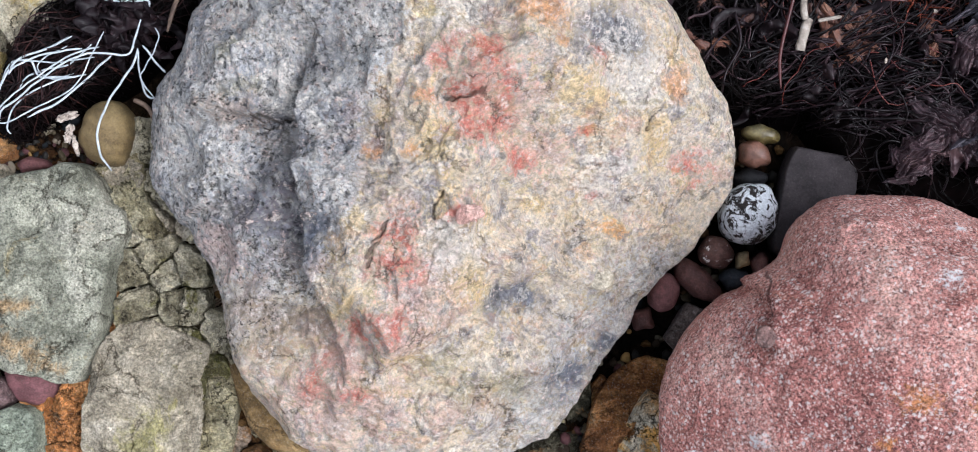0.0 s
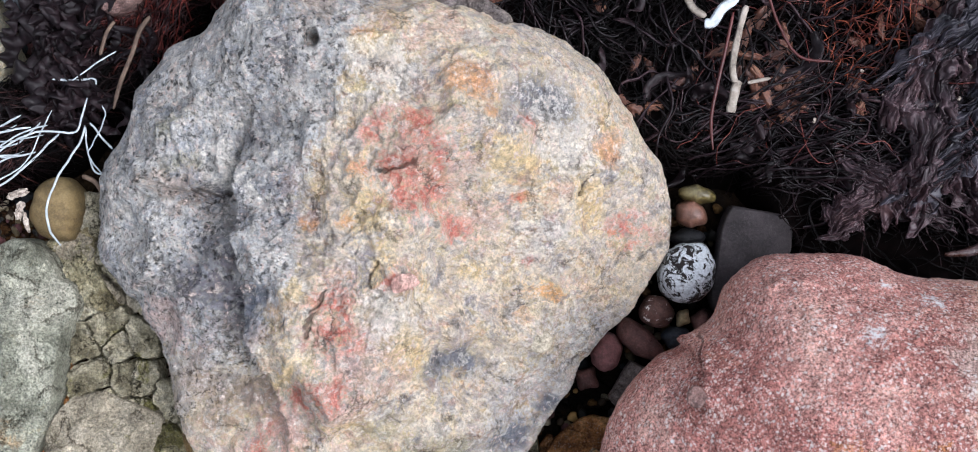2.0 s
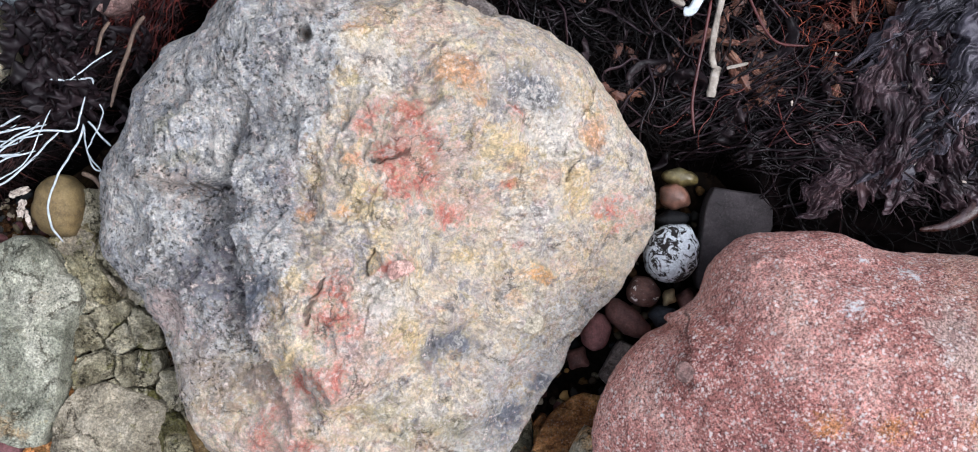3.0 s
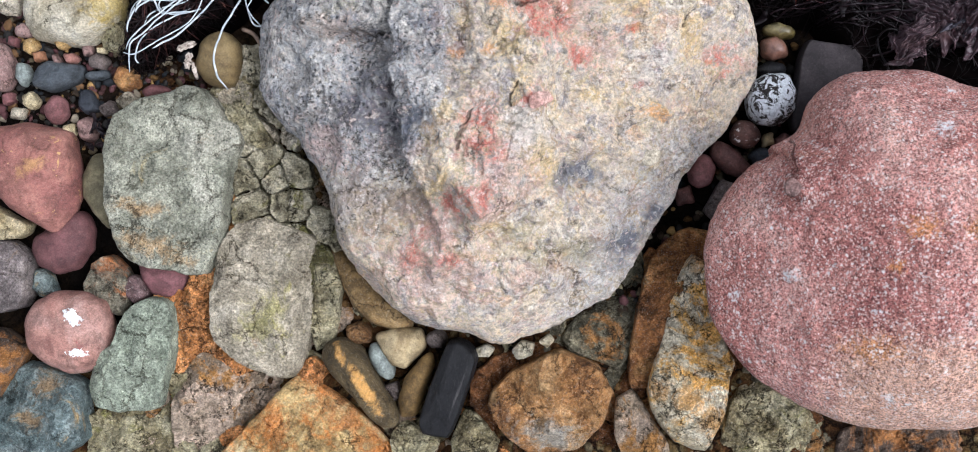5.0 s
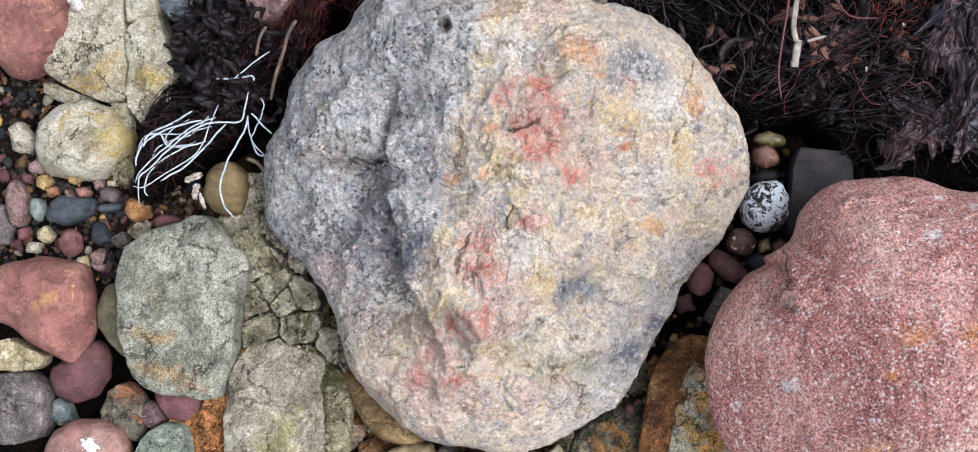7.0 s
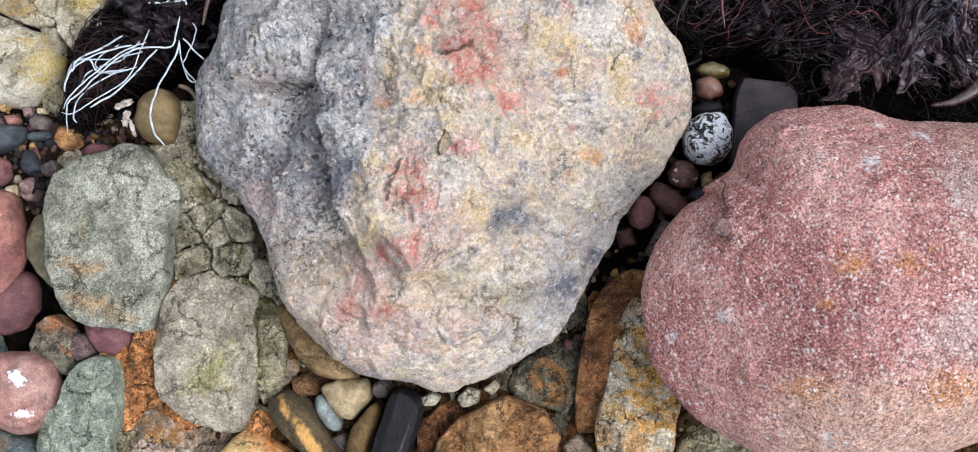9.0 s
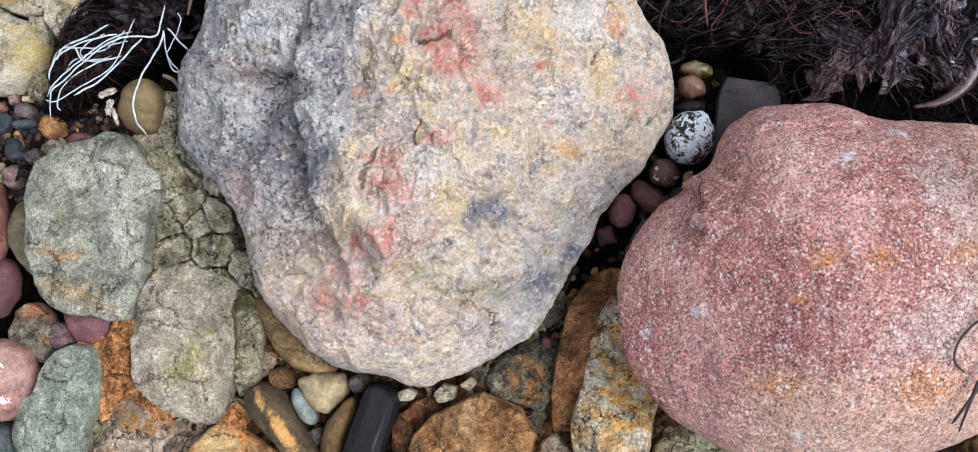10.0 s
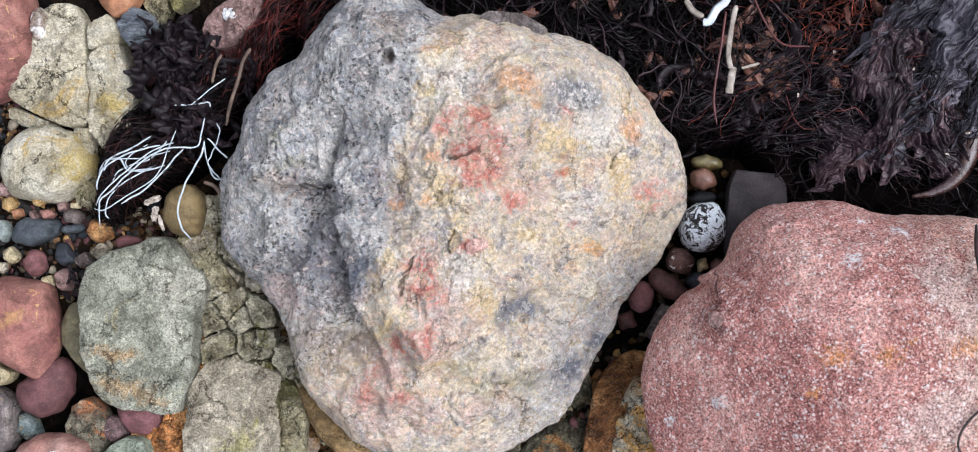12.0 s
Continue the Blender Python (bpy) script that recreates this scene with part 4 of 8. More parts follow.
def great_boulder():
    cx, cy = -0.06, 0.02
    radii = (0.332, 0.348, 0.355, 0.351, 0.342, 0.344, 0.340, 0.333, 0.317, 0.320, 0.310, 0.311, 0.317, 0.355, 0.383, 0.372,
             0.347, 0.331, 0.339, 0.343, 0.340, 0.337, 0.336, 0.331, 0.328, 0.303, 0.283, 0.271, 0.273, 0.282, 0.303, 0.313,
             0.323, 0.333, 0.333, 0.329, 0.342, 0.334, 0.326, 0.317, 0.310, 0.298, 0.282, 0.277, 0.273, 0.273, 0.288, 0.311)

    def height(x, y):
        right = 0.210 - 0.66 * x + 0.38 * y
        left = 0.250 + 0.35 * x + 0.10 * y
        front = 0.290 + 0.55 * y - 0.1 * x
        z = smooth_min(smooth_min(right, left, 0.05), front, 0.06)
        z = smooth_min(z, 0.232 + 0 * x, 0.04)
        # the broad groove down the grey side
        z = z - 0.024 * line_near(x, y, ((-0.21, 0.16), (-0.205, 0.07), (-0.195, 0.0), (-0.18, -0.07), (-0.165, -0.11)), 0.07) ** 1.3
        z = z - 0.045 * spot(x, y, -0.105, 0.247, 0.0055)
        z = z - 0.020 * spot(x, y, -0.15, 0.33, 0.05, 0.6, 20)
        return np.maximum(z, 0.05)

    P, S, F = dome(radii, 0.035, 0.07, height, 7.0, 820, 250, 18, (cx, cy))
    x, y = P[:, 0], P[:, 1]
    flat = np.stack([x, y, P[:, 2]], -1)
    out = P - np.array((cx, cy, -0.1))
    out /= np.linalg.norm(out, axis=1)[:, None]
    warped = flat + 0.012 * np.stack([fbm(flat * 18, 3, 25), fbm(flat * 18, 3, 26), 0 * x], -1)
    inner = np.clip(3.2 - 3.2 * S, 0, 1)
    d = 0.012 * fbm(flat * 7, 4, 21) + 0.0042 * fbm(flat * 30, 4, 22, 0.6) + 0.0030 * fbm(flat * 85, 4, 23, 0.65)
    d = d + 0.7 * chipped(warped, 0.085, 0.28, 27)[0] * inner + 0.85 * chipped(warped, 0.034, 0.28, 28)[0] + 0.7 * chipped(warped, 0.014, 0.25, 30)[0]     # broken faces
    flake = fbm(flat * 14, 4, 24, 0.6)
    d = d + 0.0036 * sstep(flake, 0.05, 0.065) + 0.0030 * sstep(flake, -0.22, -0.205) + 0.0030 * sstep(flake, 0.27, 0.285)                # shallow flakes
    peel = fbm(warped * 31, 4, 29, 0.62)
    d = d + 0.0022 * sstep(peel, 0.02, 0.045) + 0.0020 * sstep(peel, -0.28, -0.255)
    # ledges: the raised block of the grey side, its lower lip, the wall of the groove, the shelf below it, small breaks in the pale side
    lx = x + 0.009 * fbm(flat * 26, 4, 37, 0.6)
    ly = y + 0.009 * fbm(flat * 26, 4, 38, 0.6)
    d = d + ledge(lx, ly, ((-0.335, 0.15), (-0.318, 0.105), (-0.296, 0.087), (-0.246, 0.087), (-0.203, 0.090), (-0.195, 0.10), (-0.194, 0.146), (-0.205, 0.175), (-0.235, 0.205)), 0.024, 0.06)
    d = d + ledge(lx, ly, ((-0.365, -0.040), (-0.335, -0.030), (-0.313, -0.019), (-0.293, -0.009), (-0.287, 0.012), (-0.28, 0.04)), 0.014, 0.03)
    d = d + ledge(lx, ly, ((-0.192, 0.17), (-0.181, 0.10), (-0.178, 0.04), (-0.173, -0.02), (-0.162, -0.06), (-0.150, -0.10), (-0.147, -0.135)), 0.022, 0.028, 0.005)
    d = d + ledge(lx, ly, ((-0.255, -0.108), (-0.220, -0.122), (-0.182, -0.120), (-0.155, -0.124), (-0.138, -0.140), (-0.125, -0.17)), 0.013, 0.04)
    d = d + ledge(lx, ly, ((-0.29, -0.145), (-0.262, -0.152), (-0.246, -0.175), (-0.246, -0.205), (-0.262, -0.24)), 0.014, 0.025, 0.005)
    d = d + ledge(lx, ly, ((-0.040, 0.108), (-0.023, 0.115), (-0.003, 0.116), (0.012, 0.123), (0.017, 0.14), (0.013, 0.165)), 0.010, 0.022)
    d = d + ledge(lx, ly, ((-0.101, -0.062), (-0.095, -0.044), (-0.089, -0.031), (-0.085, -0.016)), 0.009, 0.015)
    d = d + ledge(lx, ly, ((-0.152, -0.138), (-0.135, -0.116), (-0.121, -0.099), (-0.104, -0.074), (-0.088, -0.053)), 0.005, 0.02)
    d = d + ledge(lx, ly, ((-0.034, 0.055), (-0.028, 0.022), (-0.017, 0.000), (-0.002, -0.010), (0.015, -0.012)), 0.006, 0.02)
    d = d + ledge(lx, ly, ((0.205, 0.066), (0.212, 0.090), (0.195, 0.118), (0.178, 0.100), (0.172, 0.085)), 0.007, 0.03)
    d = d + ledge(lx, ly, ((0.02, 0.118), (0.05, 0.112), (0.085, 0.125), (0.10, 0.145)), 0.005, 0.03)
    d = d + ledge(lx, ly, ((-0.05, -0.03), (-0.02, -0.04), (0.0, -0.035), (0.02, -0.02)), 0.005, 0.02)
    # cracks, plus shadow lines under the red facet and raised block, coloured dark alike
    lines = [((-0.086, -0.018), (-0.090, -0.032), (-0.096, -0.046), (-0.099, -0.060)), ((-0.030, 0.112), (-0.003, 0.116), (0.012, 0.122)), ((-0.035, -0.010), (-0.030, 0.006), (-0.027, 0.018)), ((-0.24, 0.086), (-0.203, 0.089)), ((0.172, 0.092), (0.184, 0.108), (0.194, 0.122))]
    wob = 0.007 * np.stack([fbm(flat * 55, 4, 31, 0.7), fbm(flat * 55, 4, 32, 0.7)], -1)
    crack = np.max([line_near(x + wob[:, 0], y + wob[:, 1], l, 0.0028) for l in lines], axis=0)
    d = d - 0.0035 * crack
    d = d + 0.006 * spot(x, y, 0.0, -0.002, 0.012, 1.5, 20) + 0.004 * spot(x, y, 0.142, -0.069, 0.014)
    d = d + 0.007 * spot(x, y, 0.198, 0.094, 0.020, 1.4, -40) - 0.006 * spot(x, y, 0.055, 0.02, 0.022, 1.6, 50) - 0.006 * spot(x, y, 0.02, 0.105, 0.020, 2.0, 20) + 0.005 * spot(x, y, -0.02, 0.06, 0.03, 1.3, 60)
    d = d - 0.004 * np.clip(spot(x, y, 0.142, -0.069, 0.024) - spot(x, y, 0.142, -0.069, 0.016), 0, 1)
    d = d - 0.4 * d.mean()
    P = P + out * (d * np.clip(2.6 - 2.25 * S, 0.35, 1.0))[:, None]
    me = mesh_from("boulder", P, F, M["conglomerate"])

    wx = x + 0.016 * fbm(flat * 22, 4, 33, 0.6) + 0.006 * fbm(flat * 90, 3, 34, 0.6)
    wy = y + 0.016 * fbm(flat * 22, 4, 35, 0.6) + 0.006 * fbm(flat * 90, 3, 36, 0.6)

    def many(rows):
        return np.max([spot(wx, wy, *r) for r in rows], axis=0)

    # the grey part lies on one side of a line down the stone, from its top to the front
    side = np.interp(wy, (-0.33, -0.20, -0.16, -0.11, 0.0, 0.11, 0.24, 0.40), (-0.40, -0.33, -0.24, -0.150, -0.122, -0.105, -0.055, -0.02))
    dark = sstep(side - wx, -0.025, 0.025)
    rim = sstep(S, 0.55, 0.85) * sstep(x, -0.06, 0.06) * sstep(y, 0.03, -0.06)
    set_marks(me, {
        "dark": np.maximum(dark * (1 - 0.45 * sstep(y, -0.02, -0.14)), 0.55 * rim), "pitted": np.maximum(dark, 0.3 * rim), "crack": crack,
        "red": many([(-0.072, -0.030, 0.022, 1.0), (-0.066, -0.058, 0.022, 1.2, 90), (-0.105, -0.131, 0.018, 1.2, 20), (-0.084, -0.116, 0.018, 1.2), (-0.060, -0.115, 0.014),
                     (-0.113, -0.204, 0.013), (-0.165, -0.20, 0.018, 1.5, 60), (0.010, 0.150, 0.016, 1.5, 80), (0.036, 0.140, 0.014), (-0.037, 0.149, 0.014, 1.4, 60), (-0.010, 0.113, 0.014, 2.2, 8),
                     (0.000, 0.090, 0.022, 1.6, -30), (0.030, 0.100, 0.016, 1.4), (0.056, 0.060, 0.018, 1.4, -30), (0.239, 0.065, 0.015, 1.4, 70), (0.122, 0.166, 0.011, 1.4, 80),
                     (0.115, 0.085, 0.008), (-0.012, 0.0, 0.012, 2.0, 5), (0.14, 0.02, 0.006)]),
        "yellow": many([(0.192, 0.092, 0.022, 1.3, -60), (0.000, -0.075, 0.022), (0.016, -0.088, 0.014), (-0.036, 0.062, 0.020, 1.5, 20), (-0.028, 0.015, 0.012, 1.8, 60), (0.141, -0.071, 0.013),
                        (-0.036, 0.242, 0.020), (0.10, 0.135, 0.018), (0.12, 0.125, 0.014), (-0.127, -0.106, 0.009, 4.0, 52), (-0.05, -0.16, 0.014, 1.5), (0.145, -0.015, 0.012), (0.08, 0.01, 0.012)]),
        "orange": many([(0.064, 0.206, 0.016, 1.6), (0.119, 0.088, 0.009), (0.147, -0.018, 0.009, 1.5), (0.21, 0.150, 0.013, 1.6, -60), (0.004, 0.150, 0.012, 1.5, 70), (0.033, 0.118, 0.011),
                        (-0.05, 0.249, 0.013), (-0.103, 0.057, 0.008, 1.4), (-0.066, 0.058, 0.007), (-0.046, 0.105, 0.012), (-0.078, -0.122, 0.008), (0.085, 0.175, 0.010), (0.231, 0.064, 0.006)]),
        "blue": many([(0.040, -0.098, 0.020, 1.2, 40), (0.062, -0.096, 0.022, 1.2), (0.112, -0.184, 0.018, 1.6, 30), (0.14, 0.195, 0.025, 1.5), (0.152, -0.139, 0.014), (-0.155, -0.03, 0.014, 2.4, 80)]),
        "olive": many([(-0.028, -0.169, 0.022, 1.6, 60), (0.004, -0.195, 0.018, 1.4), (0.044, -0.191, 0.020, 1.8, -20), (-0.26, 0.155, 0.012, 1.5, 30), (-0.245, 0.11, 0.010, 1.8)]),
        "pink": many([(-0.17, -0.22, 0.04, 1.4, -30), (0.072, 0.065, 0.03), (-0.28, -0.06, 0.03), (-0.137, -0.17, 0.035), (0.02, 0.12, 0.045), (-0.05, -0.1, 0.04, 1.3, 80), (-0.10, -0.22, 0.03, 1.6)]),
        "brown": many([(-0.19, -0.142, 0.026, 1.6), (-0.24, -0.12, 0.025, 1.5, -30), (-0.215, -0.17, 0.022), (-0.10, 0.29, 0.03), (-0.272, -0.146, 0.012, 1.6, -60), (-0.258, 0.09, 0.014, 2.0), (-0.02, 0.115, 0.010, 1.8)]),
        "white": many([(-0.03, 0.215, 0.03), (-0.02, -0.035, 0.022), (0.16, 0.16, 0.03, 1.5, -50), (-0.205, 0.11, 0.018, 1.6, 60), (-0.165, 0.085, 0.012), (0.14, 0.04, 0.02), (-0.265, -0.02, 0.010)]),
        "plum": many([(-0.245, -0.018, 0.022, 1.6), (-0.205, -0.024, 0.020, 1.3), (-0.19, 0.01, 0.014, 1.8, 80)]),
        # shade painted dark grey in the groove and along the ledge feet
        "groove_shade": many([(-0.205, 0.03, 0.026, 1.6, 80), (-0.180, -0.03, 0.014, 2.8, 80), (-0.172, 0.06, 0.010, 3.0, 85), (-0.22, 0.08, 0.012, 2.4), (-0.186, 0.12, 0.010, 2.4, 85), (-0.165, 0.15, 0.02, 1.6, 60), (-0.13, 0.23, 0.018, 1.5, 70)]),
    })
    return thing("boulder", me, (0, 0, 0), "large cream, pink and grey mottled conglomerate boulder on bedrock", "boulder")


def embedded(parent, x, y, z, radii, depth, mat, style, seed, label):
    """A pebble set in a boulder."""
    me = pebble_mesh("embedded_pebble", radii, depth, depth, M[mat], seed, 40, 18) if style == "pebble" else rock_mesh(
        "embedded_pebble", radii, depth, depth, style, M[mat], seed, 64, 18, 5)
    ob = part("embedded_pebble", me, parent, label)
    co = np.empty(len(parent.data.vertices) * 3)
    parent.data.vertices.foreach_get("co", co)
    co = co.reshape(-1, 3)
    top = co[np.hypot(co[:, 0] - x, co[:, 1] - y) < 0.006][:, 2].max()
    ob.location = (x, y, top + z)
    return ob


great = great_boulder()
embedded(great, 0.003, -0.003, -0.003, (0.016, 0.011, 0.008, 0.009, 0.014, 0.017, 0.010, 0.009), 0.006, "pinkclast", "angular", 301, "broken dusky pink pebble")
embedded(great, 0.142, -0.068, -0.005, (0.013, 0.014, 0.013, 0.012, 0.013, 0.014, 0.013, 0.012), 0.008, "paleclast", "pebble", 302, "pale grey pebble")


# ---- the red sandstone boulder ----
def red_top(x, y):
    """The upper face of the red boulder."""
    top = 0.315 - 0.10 * (y + 0.16) ** 2 * 8 - 0.05 * (x - 0.47) ** 2 * 8
    left = 0.16 + 0.62 * (x - 0.18) + 0.1 * (y + 0.1)
    z = smooth_min(top, left, 0.08)
    back_lip = 0.235 - 0.8 * (y - 0.0)
    z = smooth_min(z, back_lip, 0.05)
    # a spalled lip with a step along it, on the side of the pebbles
    lip = spot(x, y, 0.268, -0.085, 0.05, 1.7, 48)
    step = sstep((x - 0.316) * 0.97 + 0.10 * (y + 0.09), 0.004, -0.004) * sstep(y, -0.135, -0.115) * sstep(y, -0.03, -0.05)
    return z - 0.012 * step + 0.004 * lip


def red_boulder():
    cx, cy = 0.50, -0.16
    radii = (0.27, 0.27, 0.265, 0.255, 0.231, 0.203, 0.191, 0.186, 0.199, 0.209, 0.225, 0.226, 0.210, 0.232, 0.259, 0.283,
             0.294, 0.301, 0.299, 0.288, 0.275, 0.264, 0.252, 0.249, 0.250, 0.254, 0.258, 0.262, 0.265, 0.268)

    height = red_top
    P, S, F = dome(radii, 0.13, 0.06, height, 4.5, 600, 170, 20, (cx, cy))
    x, y = P[:, 0], P[:, 1]
    out = P - np.array((cx, cy, 0.0))
    out /= np.linalg.norm(out, axis=1)[:, None]
    d = 0.010 * fbm(P * 6, 4, 41) + 0.0045 * fbm(P * 22, 4, 42, 0.6) + 0.0026 * fbm(P * 90, 3, 43, 0.65)
    d = d - 0.012 * spot(x, y, 0.555, 0.022, 0.016, 1.5) + 0.008 * spot(x, y, 0.307, -0.110, 0.010, 1.3, 60)
    crack = line_near(x + 0.003 * fbm(P * 60, 3, 44), y, ((0.318, -0.05), (0.314, -0.075), (0.318, -0.09), (0.314, -0.103)), 0.0026)
    d = d - 0.003 * crack
    lx, ly = x + 0.004 * fbm(P * 40, 3, 47), y + 0.004 * fbm(P * 40, 3, 48)
    d = d + ledge(lx, ly, ((0.318, -0.13), (0.313, -0.105), (0.314, -0.085), (0.309, -0.068), (0.296, -0.060), (0.282, -0.062), (0.265, -0.08)), -0.012, 0.05, 0.002)
    d = d + ledge(lx, ly, ((0.38, -0.004), (0.40, 0.002), (0.425, 0.004), (0.45, -0.002)), 0.006, 0.03, 0.002)
    P = P + out * (d * np.clip(1.5 - 0.8 * S, 0.4, 1.0))[:, None]
    me = mesh_from("red_boulder", P, F, M["red_sandstone"])
    x, y = x + 0.008 * fbm(P * 45, 4, 45, 0.6), y + 0.008 * fbm(P * 45, 4, 46, 0.6)

    def many(rows):
        return np.max([spot(x, y, *r) for r in rows], axis=0)

    set_marks(me, {
        # gradient to the right and front: peach stone and painted-in light together
        "buff_lit": np.maximum(0.6 * sstep(x, 0.42, 0.66), 1.0 * sstep(y, -0.22, -0.34) * sstep(x, 0.28, 0.42)),
        "ash": many([(0.585, -0.075, 0.03, 1.6, -60), (0.62, -0.13, 0.045, 1.5, -60), (0.65, -0.20, 0.05, 1.3), (0.575, -0.235, 0.035, 1.8, 20), (0.68, -0.06, 0.06)]),
        "rust": many([(0.60, -0.15, 0.014, 2.0), (0.53, -0.14, 0.008), (0.446, -0.156, 0.016, 1.5), (0.504, -0.157, 0.016, 1.3), (0.42, -0.20, 0.01), (0.40, -0.30, 0.02, 2.0), (0.56, -0.30, 0.03, 1.6)]),
        "crust": many([(0.482, -0.040, 0.014, 1.6), (0.545, -0.007, 0.011, 2.2), (0.423, -0.361, 0.009), (0.401, -0.254, 0.007, 1.8, -30),
                       (0.307, -0.217, 0.011, 1.6), (0.246, -0.245, 0.010, 1.4, 70), (0.50, 0.008, 0.006, 1.6)]),
        "crack": crack,
    })
    return thing("red_boulder", me, (0, 0, 0), "large rounded red sandstone boulder with pale crystals and white crust", "boulder")


red = red_boulder()
embedded(red, 0.307, -0.111, -0.004, (0.010, 0.011, 0.012, 0.011, 0.009, 0.010, 0.011, 0.010), 0.010, "pinkdull", "angular", 303, "pinkish grey angular pebble")

# ---- stones, rocks and bedrock ----
outcrop_back = empty("bedrock_outcrop", (-0.58, 0.24, -0.05), "cream-yellow jointed bedrock with dark cracks and lichen", "bedrock", "bedrock outcrops")
outcrop_side = empty("bedrock_outcrop", (-0.35, -0.08, -0.05), "yellow-green cracked bedrock under the boulder's side", "bedrock", "bedrock outcrops")
outcrop_front = empty("bedrock_outcrop", (-0.40, -0.30, -0.05), "grey and rust-orange jointed bedrock in front", "bedrock", "bedrock outcrops")


def shatter(outcrop, box, spacing, seed, pick, level, gap=0.0005):
    """Bedrock broken in place: close-fitting fragments that fill a stretch of ground, as blocks of an outcrop.
    pick(x, y, random) gives a fragment's stone and label, or None where there is none; level(x, y) the height of its top."""
    rng = np.random.default_rng(seed)
    gx, gy = np.meshgrid(np.arange(box[0] - spacing, box[2] + spacing, spacing), np.arange(box[1] - spacing, box[3] + spacing, spacing))
    pts = np.stack([gx.ravel(), gy.ravel()], -1) + rng.uniform(-0.48, 0.48, (gx.size, 2)) * spacing
    th = np.arange(36) / 36 * 2 * math.pi
    rays = np.stack([np.cos(th), np.sin(th)], -1)
    for k, (x, y) in enumerate(pts):
        kind = pick(x, y, rng.uniform())
        rise, tilt = rng.uniform(-0.005, 0.005), rng.uniform(0, 360)
        if not kind or not (box[0] < x < box[2] and box[1] < y < box[3]):
            continue
        d = np.delete(pts, k, 0) - (x, y)
        q = (d * d).sum(-1)
        d, q = d[q < 16 * spacing ** 2], q[q < 16 * spacing ** 2]
        dot = rays @ d.T
        r = np.min(np.where(dot > 1e-6, 0.5 * q / np.maximum(dot, 1e-6), 9), axis=1)
        r = np.clip(r - gap, 0.004, 1.5 * spacing) * (1 + 0.045 * rng.normal(size=36))
        mat, label = kind
        stone("block", mat, "fragment", float(x), float(y), float(level(x, y)) + rise, 0.05, tuple(r), label,
              cuts=((tilt, 0.2, rng.uniform(0.05, 0.3)), (tilt + 130, 0.3, rng.uniform(0.05, 0.3))), outcrop=outcrop)


stone("green_rock", "green", "slab", -0.521, -0.103, 0.06, 0.11,
      (0.082, 0.0851, 0.0943, 0.1172, 0.1235, 0.1165, 0.1254, 0.1341, 0.135, 0.126, 0.1215, 0.1205, 0.1213, 0.1234, 0.11, 0.1017, 0.0937, 0.0895, 0.0882, 0.0896, 0.0933, 0.0987, 0.1083, 0.1241, 0.1302, 0.13, 0.1258, 0.1261, 0.1367, 0.1399, 0.1254, 0.1116, 0.0972, 0.0885, 0.0835, 0.0815),
      "grey-green angular sandstone rock with an ochre stained end", cuts=((3, 0.36, 0.40), (182, 0.84, 0.5), (100, 0.95, 0.4), (262, 0.80, 0.45)), marks=((-0.041, -0.038, 0.012, 3, -10), (-0.029, -0.087, 0.017, 2.6, -8), (0.02, -0.111, 0.012, 2, -8)))
stone("red_stone", "redstone", "worn", -0.735, -0.089, 0.06, 0.09,
      (0.0755, 0.0761, 0.0775, 0.0831, 0.0769, 0.0708, 0.0688, 0.0691, 0.0687, 0.0719, 0.0796, 0.0901, 0.1041, 0.0944, 0.0905, 0.0828, 0.0661, 0.0574, 0.0554, 0.0566, 0.061, 0.07, 0.0819, 0.099, 0.0976, 0.0889, 0.0837, 0.0774),
      "smooth brick-red triangular stone with orange flecks", marks=((0.017, 0.003, 0.012, 2, 30),))
stone("oval_stone", "maroon", "pebble", -0.687, -0.194, 0.025, 0.06,
      (0.0392, 0.0411, 0.0456, 0.0487, 0.0531, 0.0543, 0.0444, 0.0359, 0.0315, 0.0293, 0.029, 0.0313, 0.0361, 0.0452, 0.048, 0.0501, 0.0476, 0.0477, 0.0447, 0.043, 0.0436, 0.0409, 0.0396, 0.0404, 0.0382, 0.0367, 0.037, 0.0394),
      "smooth dark maroon oval stone")
stone("grey_rock", "greyrock", "slab", -0.794, -0.242, 0.035, 0.08,
      (0.0608, 0.0607, 0.0624, 0.0646, 0.0624, 0.0622, 0.0614, 0.0566, 0.054, 0.0531, 0.0532, 0.0545, 0.0578, 0.0634, 0.0611, 0.0605, 0.0619, 0.0653, 0.068, 0.0632, 0.0608, 0.0604, 0.0618, 0.0654, 0.0598, 0.0554, 0.0531, 0.0525, 0.0536, 0.0552, 0.0567, 0.0601, 0.0661, 0.0648, 0.0637, 0.0629),
      "rough purplish grey rock with a broken edge")
stone("flat_stone", "paleyellow", "slab", -0.786, -0.167, 0.01, 0.045,
      (0.0484, 0.0307, 0.0247, 0.022, 0.0211, 0.0216, 0.0239, 0.0288, 0.0307, 0.0354, 0.0413, 0.0371, 0.0359, 0.0372, 0.0367, 0.028, 0.0239, 0.0222, 0.0221, 0.0227, 0.0245, 0.0287, 0.0377, 0.0455),
      "pale yellow flat broken stone")
